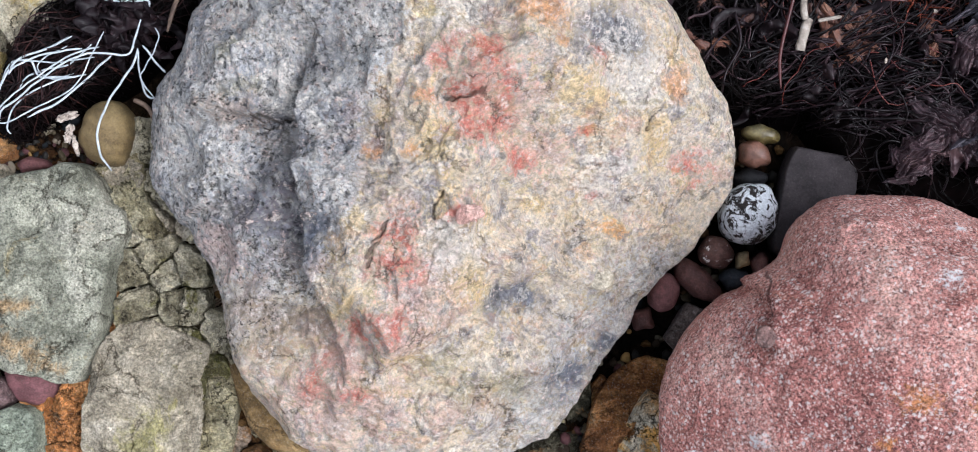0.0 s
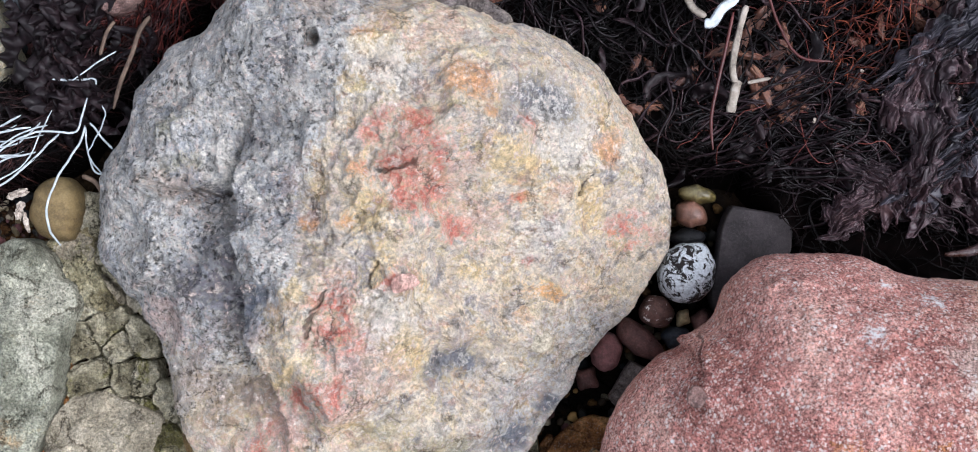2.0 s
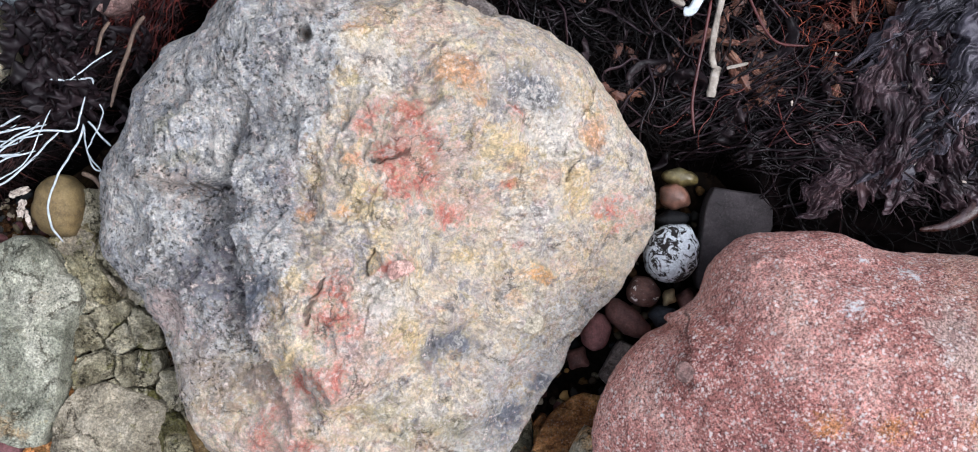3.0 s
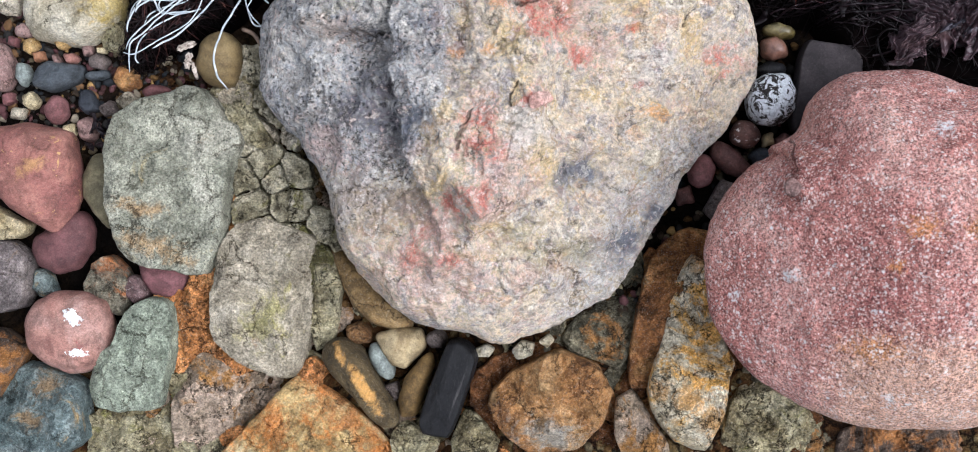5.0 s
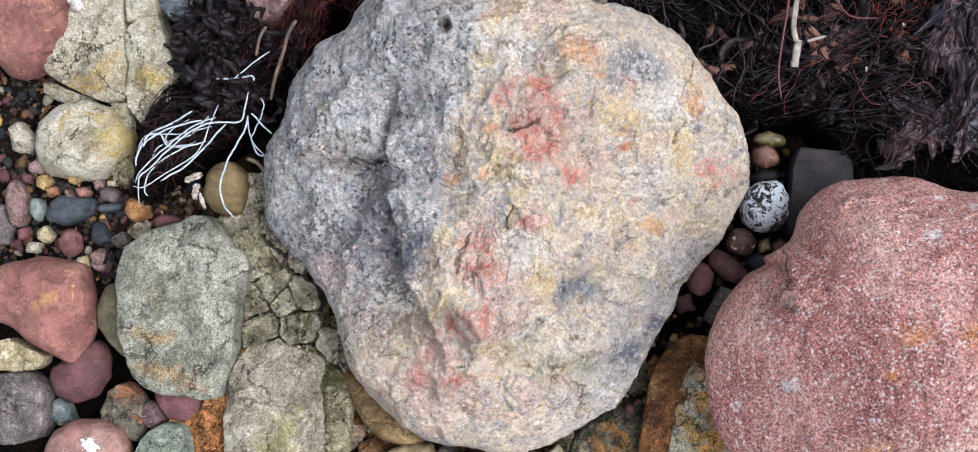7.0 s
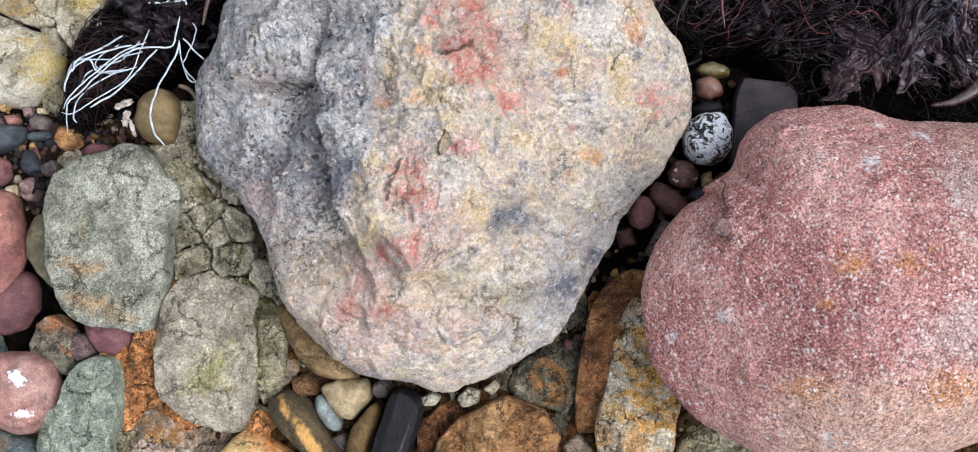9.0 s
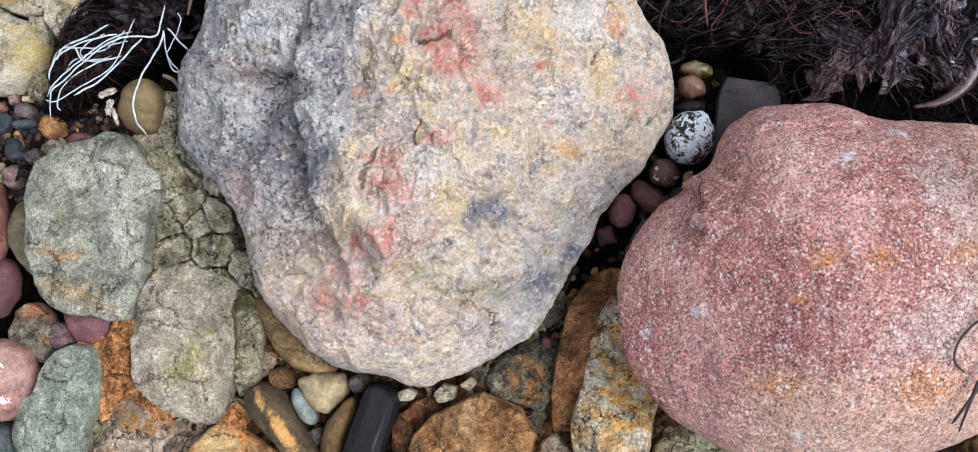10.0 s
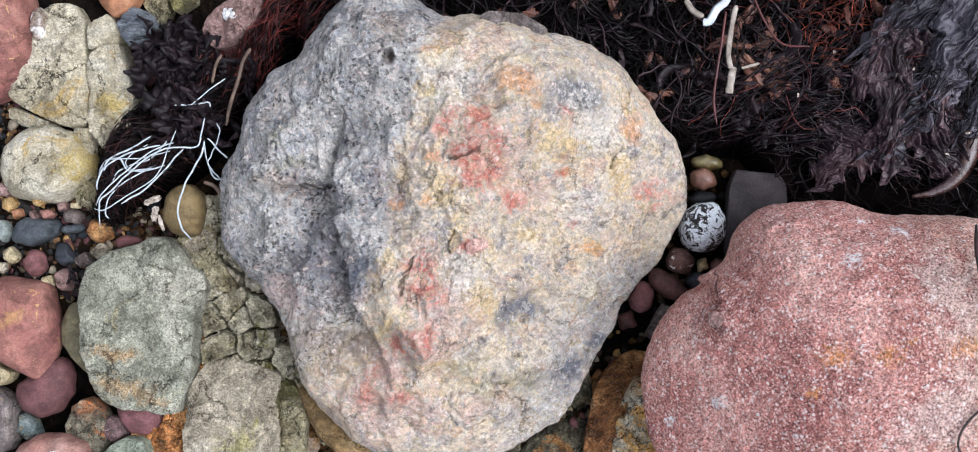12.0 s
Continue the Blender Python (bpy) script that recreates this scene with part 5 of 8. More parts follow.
stone("round_stone", "pinkstone", "worn", -0.674, -0.317, 0.05, 0.08,
      (0.0628, 0.063, 0.0626, 0.0655, 0.0615, 0.0592, 0.0579, 0.0564, 0.0578, 0.0608, 0.0615, 0.0656, 0.0663, 0.0667, 0.0641, 0.0628, 0.0624, 0.0584, 0.0575, 0.0582, 0.0582, 0.0613, 0.0619, 0.0635, 0.0641, 0.0619, 0.0629, 0.0623),
      "round pink stone with white crust patches", crusts=((0.017, 0.023, 0.0095, 1.5, -40), (0.024, -0.027, 0.0065, 2.2)))
stone("green_slab", "green2", "slab", -0.576, -0.357, 0.035, 0.08,
      (0.0517, 0.0549, 0.0588, 0.0648, 0.0747, 0.0826, 0.093, 0.094, 0.0905, 0.0816, 0.0725, 0.0576, 0.0491, 0.0439, 0.042, 0.0436, 0.0469, 0.0523, 0.0614, 0.0661, 0.0703, 0.0775, 0.0851, 0.0879, 0.0814, 0.0781, 0.0749, 0.0726, 0.0725, 0.0747, 0.072, 0.0618, 0.0557, 0.0521, 0.0504, 0.0503),
      "flat blue-green sandstone slab lying on bedrock", cuts=((190, 0.5, 0.4), (80, 0.7, 0.4)))
stone("blue_green_rock", "bluegreen", "angular", -0.729, -0.442, 0.035, 0.09,
      (0.079, 0.0791, 0.0816, 0.0871, 0.0848, 0.0804, 0.0787, 0.0771, 0.0755, 0.0763, 0.0795, 0.0736, 0.0705, 0.0697, 0.0698, 0.0691, 0.0706, 0.0744, 0.0807, 0.0873, 0.0902, 0.0861, 0.0848, 0.0862, 0.0808, 0.0743, 0.0707, 0.0694, 0.0703, 0.0723, 0.07, 0.0699, 0.0719, 0.0765, 0.0844, 0.0814),
      "angular blue-green rock with rusty stain", marks=((0.023, 0.048, 0.022), (-0.0, -0.001, 0.02)))
stone("rusty_rock", "rustdark", "angular", -0.795, -0.369, 0.03, 0.09,
      (0.0434, 0.0478, 0.0551, 0.0566, 0.0526, 0.0506, 0.0503, 0.0514, 0.0526, 0.0518, 0.0525, 0.0549, 0.0595, 0.0549, 0.0461, 0.0408, 0.0376, 0.0359, 0.0354, 0.036, 0.0377, 0.0409, 0.0463, 0.0553, 0.0712, 0.0637, 0.0583, 0.0554, 0.0543, 0.0483, 0.043, 0.0399, 0.0383, 0.038, 0.0388, 0.0409),
      "dark brown rock with rusty orange face", marks=((0.017, -0.021, 0.03), (0.036, 0.015, 0.02)))
stone("rusty_topped_rock", "rustgrey", "angular", -0.624, -0.251, 0.015, 0.06,
      (0.0341, 0.0339, 0.0326, 0.0323, 0.033, 0.0346, 0.0355, 0.0378, 0.0417, 0.042, 0.0393, 0.038, 0.0379, 0.0381, 0.036, 0.0351, 0.0352, 0.0365, 0.0392, 0.0386, 0.038, 0.0387, 0.0329, 0.0292, 0.0269, 0.0267, 0.0301, 0.0357, 0.0456, 0.0483, 0.0428, 0.0395, 0.0377, 0.0351, 0.0337, 0.0334),
      "small grey rock with crumbly rusty top", marks=((0.007, 0.031, 0.02, 1.3),))
stone("speckled_stone", "purplespeck", "worn", -0.587, -0.257, 0.012, 0.05,
      (0.0185, 0.0171, 0.018, 0.0182, 0.0197, 0.0208, 0.0195, 0.0207, 0.0253, 0.0197, 0.0177, 0.017, 0.0165, 0.0183, 0.0232, 0.0209, 0.0214, 0.0231),
      "small purple stone with pale speckles")
stone("half_buried_stone", "maroon2", "pebble", -0.546, -0.239, 0.008, 0.05,
      (0.0393, 0.0328, 0.027, 0.0256, 0.0275, 0.0279, 0.0317, 0.0426, 0.037, 0.0322, 0.0308, 0.0287, 0.0303, 0.0289, 0.0305, 0.0332, 0.0338, 0.037),
      "dull red smooth stone wedged under a green rock")
stone("long_stone", "olive", "pebble", -0.633, -0.114, 0.025, 0.06,
      (0.0212, 0.0213, 0.0227, 0.0255, 0.0297, 0.0365, 0.0508, 0.0505, 0.0498, 0.0421, 0.0363, 0.0333, 0.0293, 0.0267, 0.0257, 0.026, 0.0278, 0.0279, 0.0293, 0.0325, 0.0388, 0.0474, 0.0583, 0.0473, 0.0366, 0.0289, 0.0245, 0.0221),
      "long smooth olive brown stone")
stone("chip_stone", "bluegreen", "worn", -0.721, -0.252, 0.008, 0.04,
      (0.0146, 0.0139, 0.015, 0.0171, 0.0181, 0.0219, 0.0244, 0.0178, 0.0155, 0.0154, 0.0173, 0.0162, 0.0169, 0.0204, 0.0202, 0.0206, 0.024, 0.0176),
      "small blue-green stone chip")
stone("block", "bedgrey", "slab", -0.394, -0.267, 0.03, 0.1,
      (0.0698, 0.0714, 0.0755, 0.0822, 0.0929, 0.1109, 0.1086, 0.1075, 0.1096, 0.1152, 0.1131, 0.1145, 0.1065, 0.0958, 0.0862, 0.0788, 0.0747, 0.0731, 0.0737, 0.0768, 0.0806, 0.0868, 0.0972, 0.0987, 0.1022, 0.1042, 0.1077, 0.115, 0.1191, 0.1211, 0.109, 0.0943, 0.084, 0.0779, 0.073, 0.0703),
      "grey lichen-spotted block of cracked bedrock", cuts=((0, 0.42, 0.95), (190, 0.45, 0.55), (75, 0.75, 0.6), (275, 0.7, 0.7), (320, 0.6, 0.5)), marks=((-0.0, -0.031, 0.028, 1.5, 60),), outcrop=outcrop_front)
stone("block", "rustbed", "angular", -0.491, -0.274, 0.005, 0.08,
      (0.0253, 0.0267, 0.0292, 0.0335, 0.0411, 0.0554, 0.0863, 0.1095, 0.0961, 0.0852, 0.0497, 0.037, 0.0326, 0.03, 0.0286, 0.0282, 0.0286, 0.0299, 0.0324, 0.0349, 0.0373, 0.0414, 0.0482, 0.0599, 0.0812, 0.1015, 0.0943, 0.0887, 0.0634, 0.046, 0.0365, 0.0311, 0.0278, 0.0259, 0.0249, 0.0247),
      "crumbly rust orange bedrock strip", outcrop=outcrop_front)
stone("block", "bedyellow", "angular", -0.311, -0.266, 0.005, 0.08,
      (0.0234, 0.0243, 0.0261, 0.0292, 0.0328, 0.0359, 0.0411, 0.0499, 0.0659, 0.0749, 0.083, 0.0485, 0.0338, 0.0271, 0.0233, 0.021, 0.0196, 0.0189, 0.0189, 0.0194, 0.0206, 0.0227, 0.0262, 0.032, 0.0429, 0.0567, 0.0795, 0.0723, 0.0624, 0.0506, 0.0383, 0.0316, 0.0276, 0.0252, 0.0238, 0.0232),
      "narrow yellowish grey bedrock sliver", outcrop=outcrop_front)
stone("wedged_rock", "brownrock", "worn", -0.248, -0.263, 0.01, 0.07,
      (0.028, 0.0237, 0.0215, 0.0206, 0.0207, 0.022, 0.0248, 0.0302, 0.041, 0.0562, 0.0904, 0.0639, 0.0484, 0.0384, 0.0331, 0.0305, 0.0296, 0.0288, 0.0283, 0.0292, 0.0318, 0.037, 0.0444, 0.0515, 0.0652, 0.0755, 0.0649, 0.0364),
      "ochre brown rock wedged under the boulder")
stone("nut_stone", "nutbrown", "worn", -0.263, -0.317, 0.005, 0.05,
      (0.0178, 0.0171, 0.0149, 0.0172, 0.0164, 0.0196, 0.018, 0.0164, 0.0157, 0.016, 0.0159, 0.0215),
      "small round rusty brown stone")
stone("tan_pebble", "tan", "pebble", -0.200, -0.332, 0.012, 0.06,
      (0.0333, 0.0346, 0.035, 0.0284, 0.0266, 0.0278, 0.0274, 0.0307, 0.0397, 0.0325, 0.0288, 0.0281, 0.0311, 0.0318, 0.0332, 0.0283, 0.027, 0.0292),
      "smooth tan pebble among rocks")
stone("orange_long_stone", "orangelong", "worn", -0.258, -0.381, 0.04, 0.08,
      (0.0283, 0.0257, 0.0246, 0.0248, 0.0264, 0.0298, 0.0362, 0.0474, 0.0562, 0.0662, 0.0704, 0.0689, 0.059, 0.0448, 0.0341, 0.0276, 0.0242, 0.0226, 0.0222, 0.0229, 0.025, 0.0316, 0.0459, 0.0731, 0.083, 0.0698, 0.0441, 0.0335),
      "long dark pebble with a rusty orange face", cuts=((30, 0.1, 0.6), (210, 0.1, 0.5)), marks=((0.009, -0.003, 0.0085, 5.0, -57), (-0.022, 0.04, 0.007, 2.5, -57)))
stone("blue_pebble", "bluegrey", "pebble", -0.230, -0.356, 0.005, 0.05,
      (0.0163, 0.0144, 0.0134, 0.0142, 0.0172, 0.0259, 0.0294, 0.0241, 0.0189, 0.0161, 0.0137, 0.0134, 0.0147, 0.019, 0.0241, 0.0294, 0.0245, 0.0184),
      "small pale blue-grey pebble")
stone("ochre_pebble", "ochre", "pebble", -0.179, -0.389, 0.02, 0.06,
      (0.0158, 0.0176, 0.0211, 0.0281, 0.0411, 0.0521, 0.0444, 0.0318, 0.0258, 0.0226, 0.0211, 0.0204, 0.0191, 0.0189, 0.0196, 0.0215, 0.0253, 0.0312, 0.0368, 0.0477, 0.0442, 0.0404, 0.0303, 0.022, 0.018, 0.0159, 0.015, 0.015),
      "ochre brown elongated smooth pebble")
stone("slate_bar", "blackslate", "smooth", -0.130, -0.389, 0.045, 0.08,
      (0.0268, 0.0289, 0.0325, 0.0385, 0.0477, 0.0622, 0.0673, 0.0708, 0.0715, 0.0669, 0.049, 0.0386, 0.0326, 0.0291, 0.0269, 0.0258, 0.0255, 0.026, 0.0271, 0.0292, 0.0326, 0.0382, 0.048, 0.0626, 0.0713, 0.0691, 0.0675, 0.068, 0.051, 0.04, 0.0337, 0.0296, 0.0272, 0.0258, 0.0254, 0.0257),
      "black slate bar with pale scratches", cuts=((-20, 0.25, 0.35), (160, 0.3, 0.4)), marks=((0.043, 0.051, 0.005), (0.012, -0.01, 0.002, 20, 70)))
stone("orange_rock", "orangerock", "angular", -0.331, -0.480, 0.045, 0.11,
      (0.1229, 0.1081, 0.0991, 0.0904, 0.0853, 0.0832, 0.0837, 0.0868, 0.091, 0.0988, 0.1053, 0.0948, 0.0886, 0.0856, 0.0853, 0.0879, 0.0937, 0.1038, 0.1196, 0.1434, 0.1255, 0.1132, 0.1059, 0.0907, 0.0799, 0.0733, 0.0697, 0.0685, 0.0693, 0.0724, 0.0783, 0.0881, 0.1043, 0.1127, 0.1232, 0.1407),
      "angular yellow and orange stained rock", cuts=((40, 0.15, 0.9), (150, 0.2, 0.35)), marks=((0.056, 0.062, 0.04, 2.5, -40), (-0.042, 0.044, 0.03)))
stone("rust_brown_rock", "rustbrown", "angular", 0.011, -0.409, 0.04, 0.1,
      (0.0829, 0.0918, 0.0864, 0.084, 0.0842, 0.0812, 0.0773, 0.0759, 0.0768, 0.0714, 0.0673, 0.0656, 0.0659, 0.0683, 0.0725, 0.0751, 0.0803, 0.0893, 0.0893, 0.0833, 0.0804, 0.0799, 0.0773, 0.0759, 0.0768, 0.0802, 0.0808, 0.0744, 0.0709, 0.0697, 0.0707, 0.0711, 0.0704, 0.072, 0.0752, 0.0776),
      "rust brown angular rock with a grey broken face", cuts=((-80, 0.35, 1.0), (110, 0.3, 0.5), (10, 0.5, 0.6)), marks=((-0.001, -0.039, 0.025, 2.2, -10),))
stone("dark_rust_rock", "rustdeep", "angular", -0.046, -0.379, -0.005, 0.08,
      (0.0506, 0.0658, 0.0758, 0.0927, 0.0773, 0.0681, 0.0625, 0.0548, 0.0478, 0.0436, 0.0412, 0.0402, 0.0404, 0.042, 0.042, 0.0433, 0.0461, 0.051, 0.0542, 0.055, 0.0577, 0.0626, 0.0708, 0.0844, 0.0858, 0.088, 0.0287, 0.0258, 0.024, 0.0231, 0.023, 0.0236, 0.0249, 0.0274, 0.0314, 0.0381),
      "dark rust stained rock in a hollow")
stone("mossy_rock", "mossy", "angular", 0.085, -0.309, 0, 0.08,
      (0.0453, 0.0457, 0.0475, 0.0511, 0.0572, 0.0672, 0.0597, 0.0536, 0.05, 0.0466, 0.0427, 0.0406, 0.0398, 0.0403, 0.0421, 0.0454, 0.0476, 0.0509, 0.0564, 0.0629, 0.0586, 0.0557, 0.05, 0.0467, 0.0451, 0.0449, 0.0459, 0.0477, 0.0514, 0.0574, 0.0538, 0.0489, 0.0461, 0.0449, 0.0451, 0.0464),
      "dark grey and ochre mottled rock")
stone("brown_ridge_rock", "brownridge", "angular", 0.165, -0.266, 0.03, 0.1,
      (0.0214, 0.0229, 0.0255, 0.0296, 0.0368, 0.1218, 0.1168, 0.111, 0.097, 0.0828, 0.067, 0.0577, 0.0483, 0.0416, 0.0376, 0.0352, 0.0342, 0.0341, 0.0352, 0.0373, 0.0403, 0.0454, 0.0538, 0.0687, 0.0954, 0.1277, 0.1229, 0.0807, 0.0481, 0.0354, 0.0287, 0.0248, 0.0225, 0.0212, 0.0206, 0.0207),
      "brown rust stained ridge of rock")
stone("pale_ochre_rock", "ochregrey", "angular", 0.204, -0.349, 0.045, 0.11,
      (0.0591, 0.0577, 0.0563, 0.0567, 0.0588, 0.0632, 0.0706, 0.0873, 0.138, 0.1495, 0.124, 0.0917, 0.0724, 0.0613, 0.0546, 0.0506, 0.0487, 0.0487, 0.0503, 0.0536, 0.0594, 0.0689, 0.0778, 0.0863, 0.0946, 0.1011, 0.1122, 0.1207, 0.1277, 0.1007, 0.0852, 0.0759, 0.0673, 0.062, 0.0591, 0.0582),
      "pale grey rock with ochre and rust patches", cuts=((0, 0.2, 0.5), (170, 0.25, 0.5), (250, 0.6, 0.6)), marks=((-0.009, -0.044, 0.03), (-0.042, -0.036, 0.02), (0.006, 0.141, 0.02), (0.033, -0.077, 0.03)))
stone("cracked_rock", "bedpink", "angular", 0.136, -0.459, 0.01, 0.08,
      (0.0365, 0.0331, 0.0312, 0.0303, 0.0304, 0.0314, 0.0335, 0.0374, 0.0439, 0.0552, 0.0721, 0.0683, 0.0668, 0.0569, 0.0476, 0.042, 0.0386, 0.0368, 0.035, 0.0334, 0.0328, 0.0333, 0.0349, 0.0379, 0.0428, 0.0509, 0.0578, 0.0552, 0.0544, 0.0553, 0.0581, 0.0631, 0.0596, 0.051, 0.0457, 0.0421),
      "pinkish grey cracked shore rock")
stone("low_rock", "bedyellow", "angular", 0.321, -0.458, 0, 0.09,
      (0.0809, 0.0805, 0.0784, 0.0709, 0.0665, 0.0645, 0.0645, 0.0665, 0.0696, 0.074, 0.0816, 0.0941, 0.0928, 0.0873, 0.0842, 0.0779, 0.0746, 0.0737, 0.0751, 0.0791, 0.0847, 0.0793, 0.0767, 0.0766, 0.0788, 0.0787, 0.0726, 0.0694, 0.0684, 0.0695, 0.0729, 0.0792, 0.0897, 0.1004, 0.0901, 0.084),
      "low yellowish grey rock beneath the red boulder")
stone("low_rock", "rustdark", "angular", 0.505, -0.473, -0.005, 0.09,
      (0.1033, 0.1027, 0.1053, 0.0881, 0.0717, 0.062, 0.0561, 0.0527, 0.0513, 0.0515, 0.0533, 0.057, 0.0634, 0.073, 0.0775, 0.0853, 0.0981, 0.102, 0.0991, 0.0994, 0.1028, 0.0918, 0.0803, 0.0732, 0.0636, 0.0568, 0.0527, 0.0506, 0.0502, 0.0513, 0.0541, 0.0592, 0.0676, 0.0816, 0.1071, 0.1072),
      "low rust and grey rock beneath the red boulder")
stone("block", "bedpink", "angular", -0.467, -0.419, 0.008, 0.08,
      (0.0773, 0.0997, 0.0902, 0.07, 0.064, 0.0607, 0.0594, 0.0599, 0.0625, 0.0673, 0.0755, 0.0758, 0.0713, 0.0692, 0.0693, 0.0674, 0.0627, 0.0603, 0.0599, 0.0613, 0.0648, 0.071, 0.0813, 0.0964, 0.0833, 0.0753, 0.0707, 0.0686, 0.0628, 0.0568, 0.0533, 0.0517, 0.0518, 0.0534, 0.0572, 0.0647),
      "pinkish ochre bedrock with rusty seams", outcrop=outcrop_front)
stone("block", "bedyellow", "slab", -0.597, -0.475, 0, 0.08,
      (0.066, 0.0676, 0.0715, 0.0731, 0.0618, 0.0501, 0.0433, 0.0391, 0.0367, 0.0356, 0.0356, 0.0367, 0.0399, 0.0454, 0.0546, 0.0712, 0.0691, 0.0655, 0.0641, 0.0647, 0.0674, 0.0726, 0.0644, 0.0522, 0.045, 0.0407, 0.0381, 0.037, 0.0369, 0.0381, 0.0406, 0.0448, 0.0519, 0.0639, 0.0691, 0.0665),
      "pale bedrock with rusty seams", outcrop=outcrop_front)
stone("block", "rustbed", "angular", -0.534, -0.424, -0.01, 0.06,
      (0.0138, 0.0145, 0.0157, 0.0178, 0.0212, 0.0272, 0.0398, 0.0783, 0.0729, 0.0632, 0.0385, 0.0283, 0.0229, 0.0197, 0.0178, 0.0167, 0.0162, 0.0162, 0.0167, 0.0178, 0.0196, 0.0227, 0.0279, 0.0335, 0.0431, 0.0632, 0.0717, 0.0704, 0.0415, 0.0276, 0.0212, 0.0178, 0.0157, 0.0145, 0.0138, 0.0136),
      "crumbly rusty bedrock seam", outcrop=outcrop_front)
stone("pink_boulder", "redstone", "worn", -0.754, 0.353, 0.07, 0.11,
      (0.0731, 0.0723, 0.0749, 0.0816, 0.0895, 0.1048, 0.1065, 0.1038, 0.1063, 0.1024, 0.0885, 0.0815, 0.0792, 0.0751, 0.0712, 0.0712, 0.0748, 0.0833, 0.0895, 0.0964, 0.1105, 0.1108, 0.1069, 0.0971, 0.0884, 0.0839, 0.0779, 0.0735),
      "large smooth pink-red stone with orange flecks")
stone("shell_pebble", "glassy", "pebble", -0.674, 0.359, 0.04, 0.04,
      (0.0127, 0.0145, 0.0178, 0.0198, 0.0259, 0.0234, 0.0191, 0.0154, 0.013, 0.0126, 0.0138, 0.0173, 0.02, 0.0276, 0.0234, 0.0195, 0.0145, 0.0127),
      "shiny translucent brown and white pebble")
stone("orange_pebble", "orangepeb", "pebble", -0.547, 0.417, 0.04, 0.06,
      (0.0439, 0.0435, 0.0454, 0.05, 0.0534, 0.0461, 0.0425, 0.0413, 0.0422, 0.0455, 0.0513, 0.0452, 0.0424, 0.0418, 0.0434, 0.0423, 0.0422, 0.0444, 0.0471, 0.0487, 0.0531, 0.0489, 0.0464, 0.0432, 0.04, 0.0391, 0.0402, 0.0436),
      "smooth orange-brown rounded pebble")
stone("slate_chip", "slategrey", "angular", -0.521, 0.345, 0.035, 0.06,
      (0.0279, 0.0261, 0.0262, 0.0283, 0.0289, 0.0294, 0.032, 0.0353, 0.0312, 0.0299, 0.0306, 0.031, 0.0282, 0.0276, 0.0274, 0.0269, 0.0283, 0.0321, 0.0317, 0.0306, 0.0316, 0.0338, 0.0312, 0.0309),
      "grey layered slate chip")
stone("pink_stone", "pinkdull", "angular", -0.370, 0.349, 0.05, 0.08,
      (0.0357, 0.0394, 0.0456, 0.052, 0.0555, 0.0617, 0.0536, 0.0438, 0.0359, 0.0313, 0.0285, 0.0269, 0.0262, 0.0263, 0.0273, 0.0293, 0.0326, 0.0373, 0.0392, 0.0428, 0.0487, 0.0524, 0.0551, 0.053, 0.0516, 0.0465, 0.0409, 0.0361, 0.032, 0.0295, 0.0281, 0.0277, 0.0281, 0.0295, 0.032, 0.0335),
      "dusky pink angular stone with white marks", crusts=((-0.001, 0.005, 0.008, 1.6),))
stone("block", "bedcream", "slab", -0.652, 0.291, 0.03, 0.1,
      (0.0497, 0.0504, 0.0527, 0.057, 0.063, 0.073, 0.09, 0.1014, 0.1014, 0.1026, 0.0958, 0.0819, 0.0622, 0.0527, 0.0515, 0.0518, 0.0538, 0.0577, 0.063, 0.0683, 0.0771, 0.0829, 0.079, 0.0778, 0.0783, 0.0781, 0.0803, 0.0853, 0.092, 0.0963, 0.1013, 0.0784, 0.0656, 0.0578, 0.0532, 0.0506),
      "cream-yellow lichen-covered bedrock block", cuts=((250, 0.75, 0.4), (20, 0.8, 0.3)), outcrop=outcrop_back)
stone("block", "bedcream", "slab", -0.569, 0.246, 0.025, 0.1,
      (0.039, 0.0387, 0.0384, 0.0392, 0.0413, 0.0451, 0.0514, 0.0619, 0.081, 0.079, 0.0779, 0.0751, 0.0649, 0.0501, 0.0419, 0.0369, 0.0339, 0.0324, 0.032, 0.0325, 0.0341, 0.0371, 0.042, 0.0501, 0.0628, 0.0711, 0.0813, 0.0741, 0.0701, 0.0684, 0.066, 0.0539, 0.0468, 0.0425, 0.04, 0.0389),
      "yellow bedrock block beside a deep crack", cuts=((30, 0.8, 0.3),), marks=((0.001, -0.015, 0.025),), outcrop=outcrop_back)
stone("block", "bedcream", "slab", -0.576, 0.342, 0.025, 0.1,
      (0.0303, 0.0277, 0.0256, 0.0253, 0.0269, 0.029, 0.0245, 0.0226, 0.0224, 0.0237, 0.0273, 0.0266, 0.0254, 0.0259, 0.0285, 0.0342, 0.0271, 0.0229, 0.0211, 0.0209, 0.0222, 0.0255, 0.0267, 0.0274),
      "small yellow bedrock block", cuts=((30, 0.8, 0.3),), outcrop=outcrop_back)
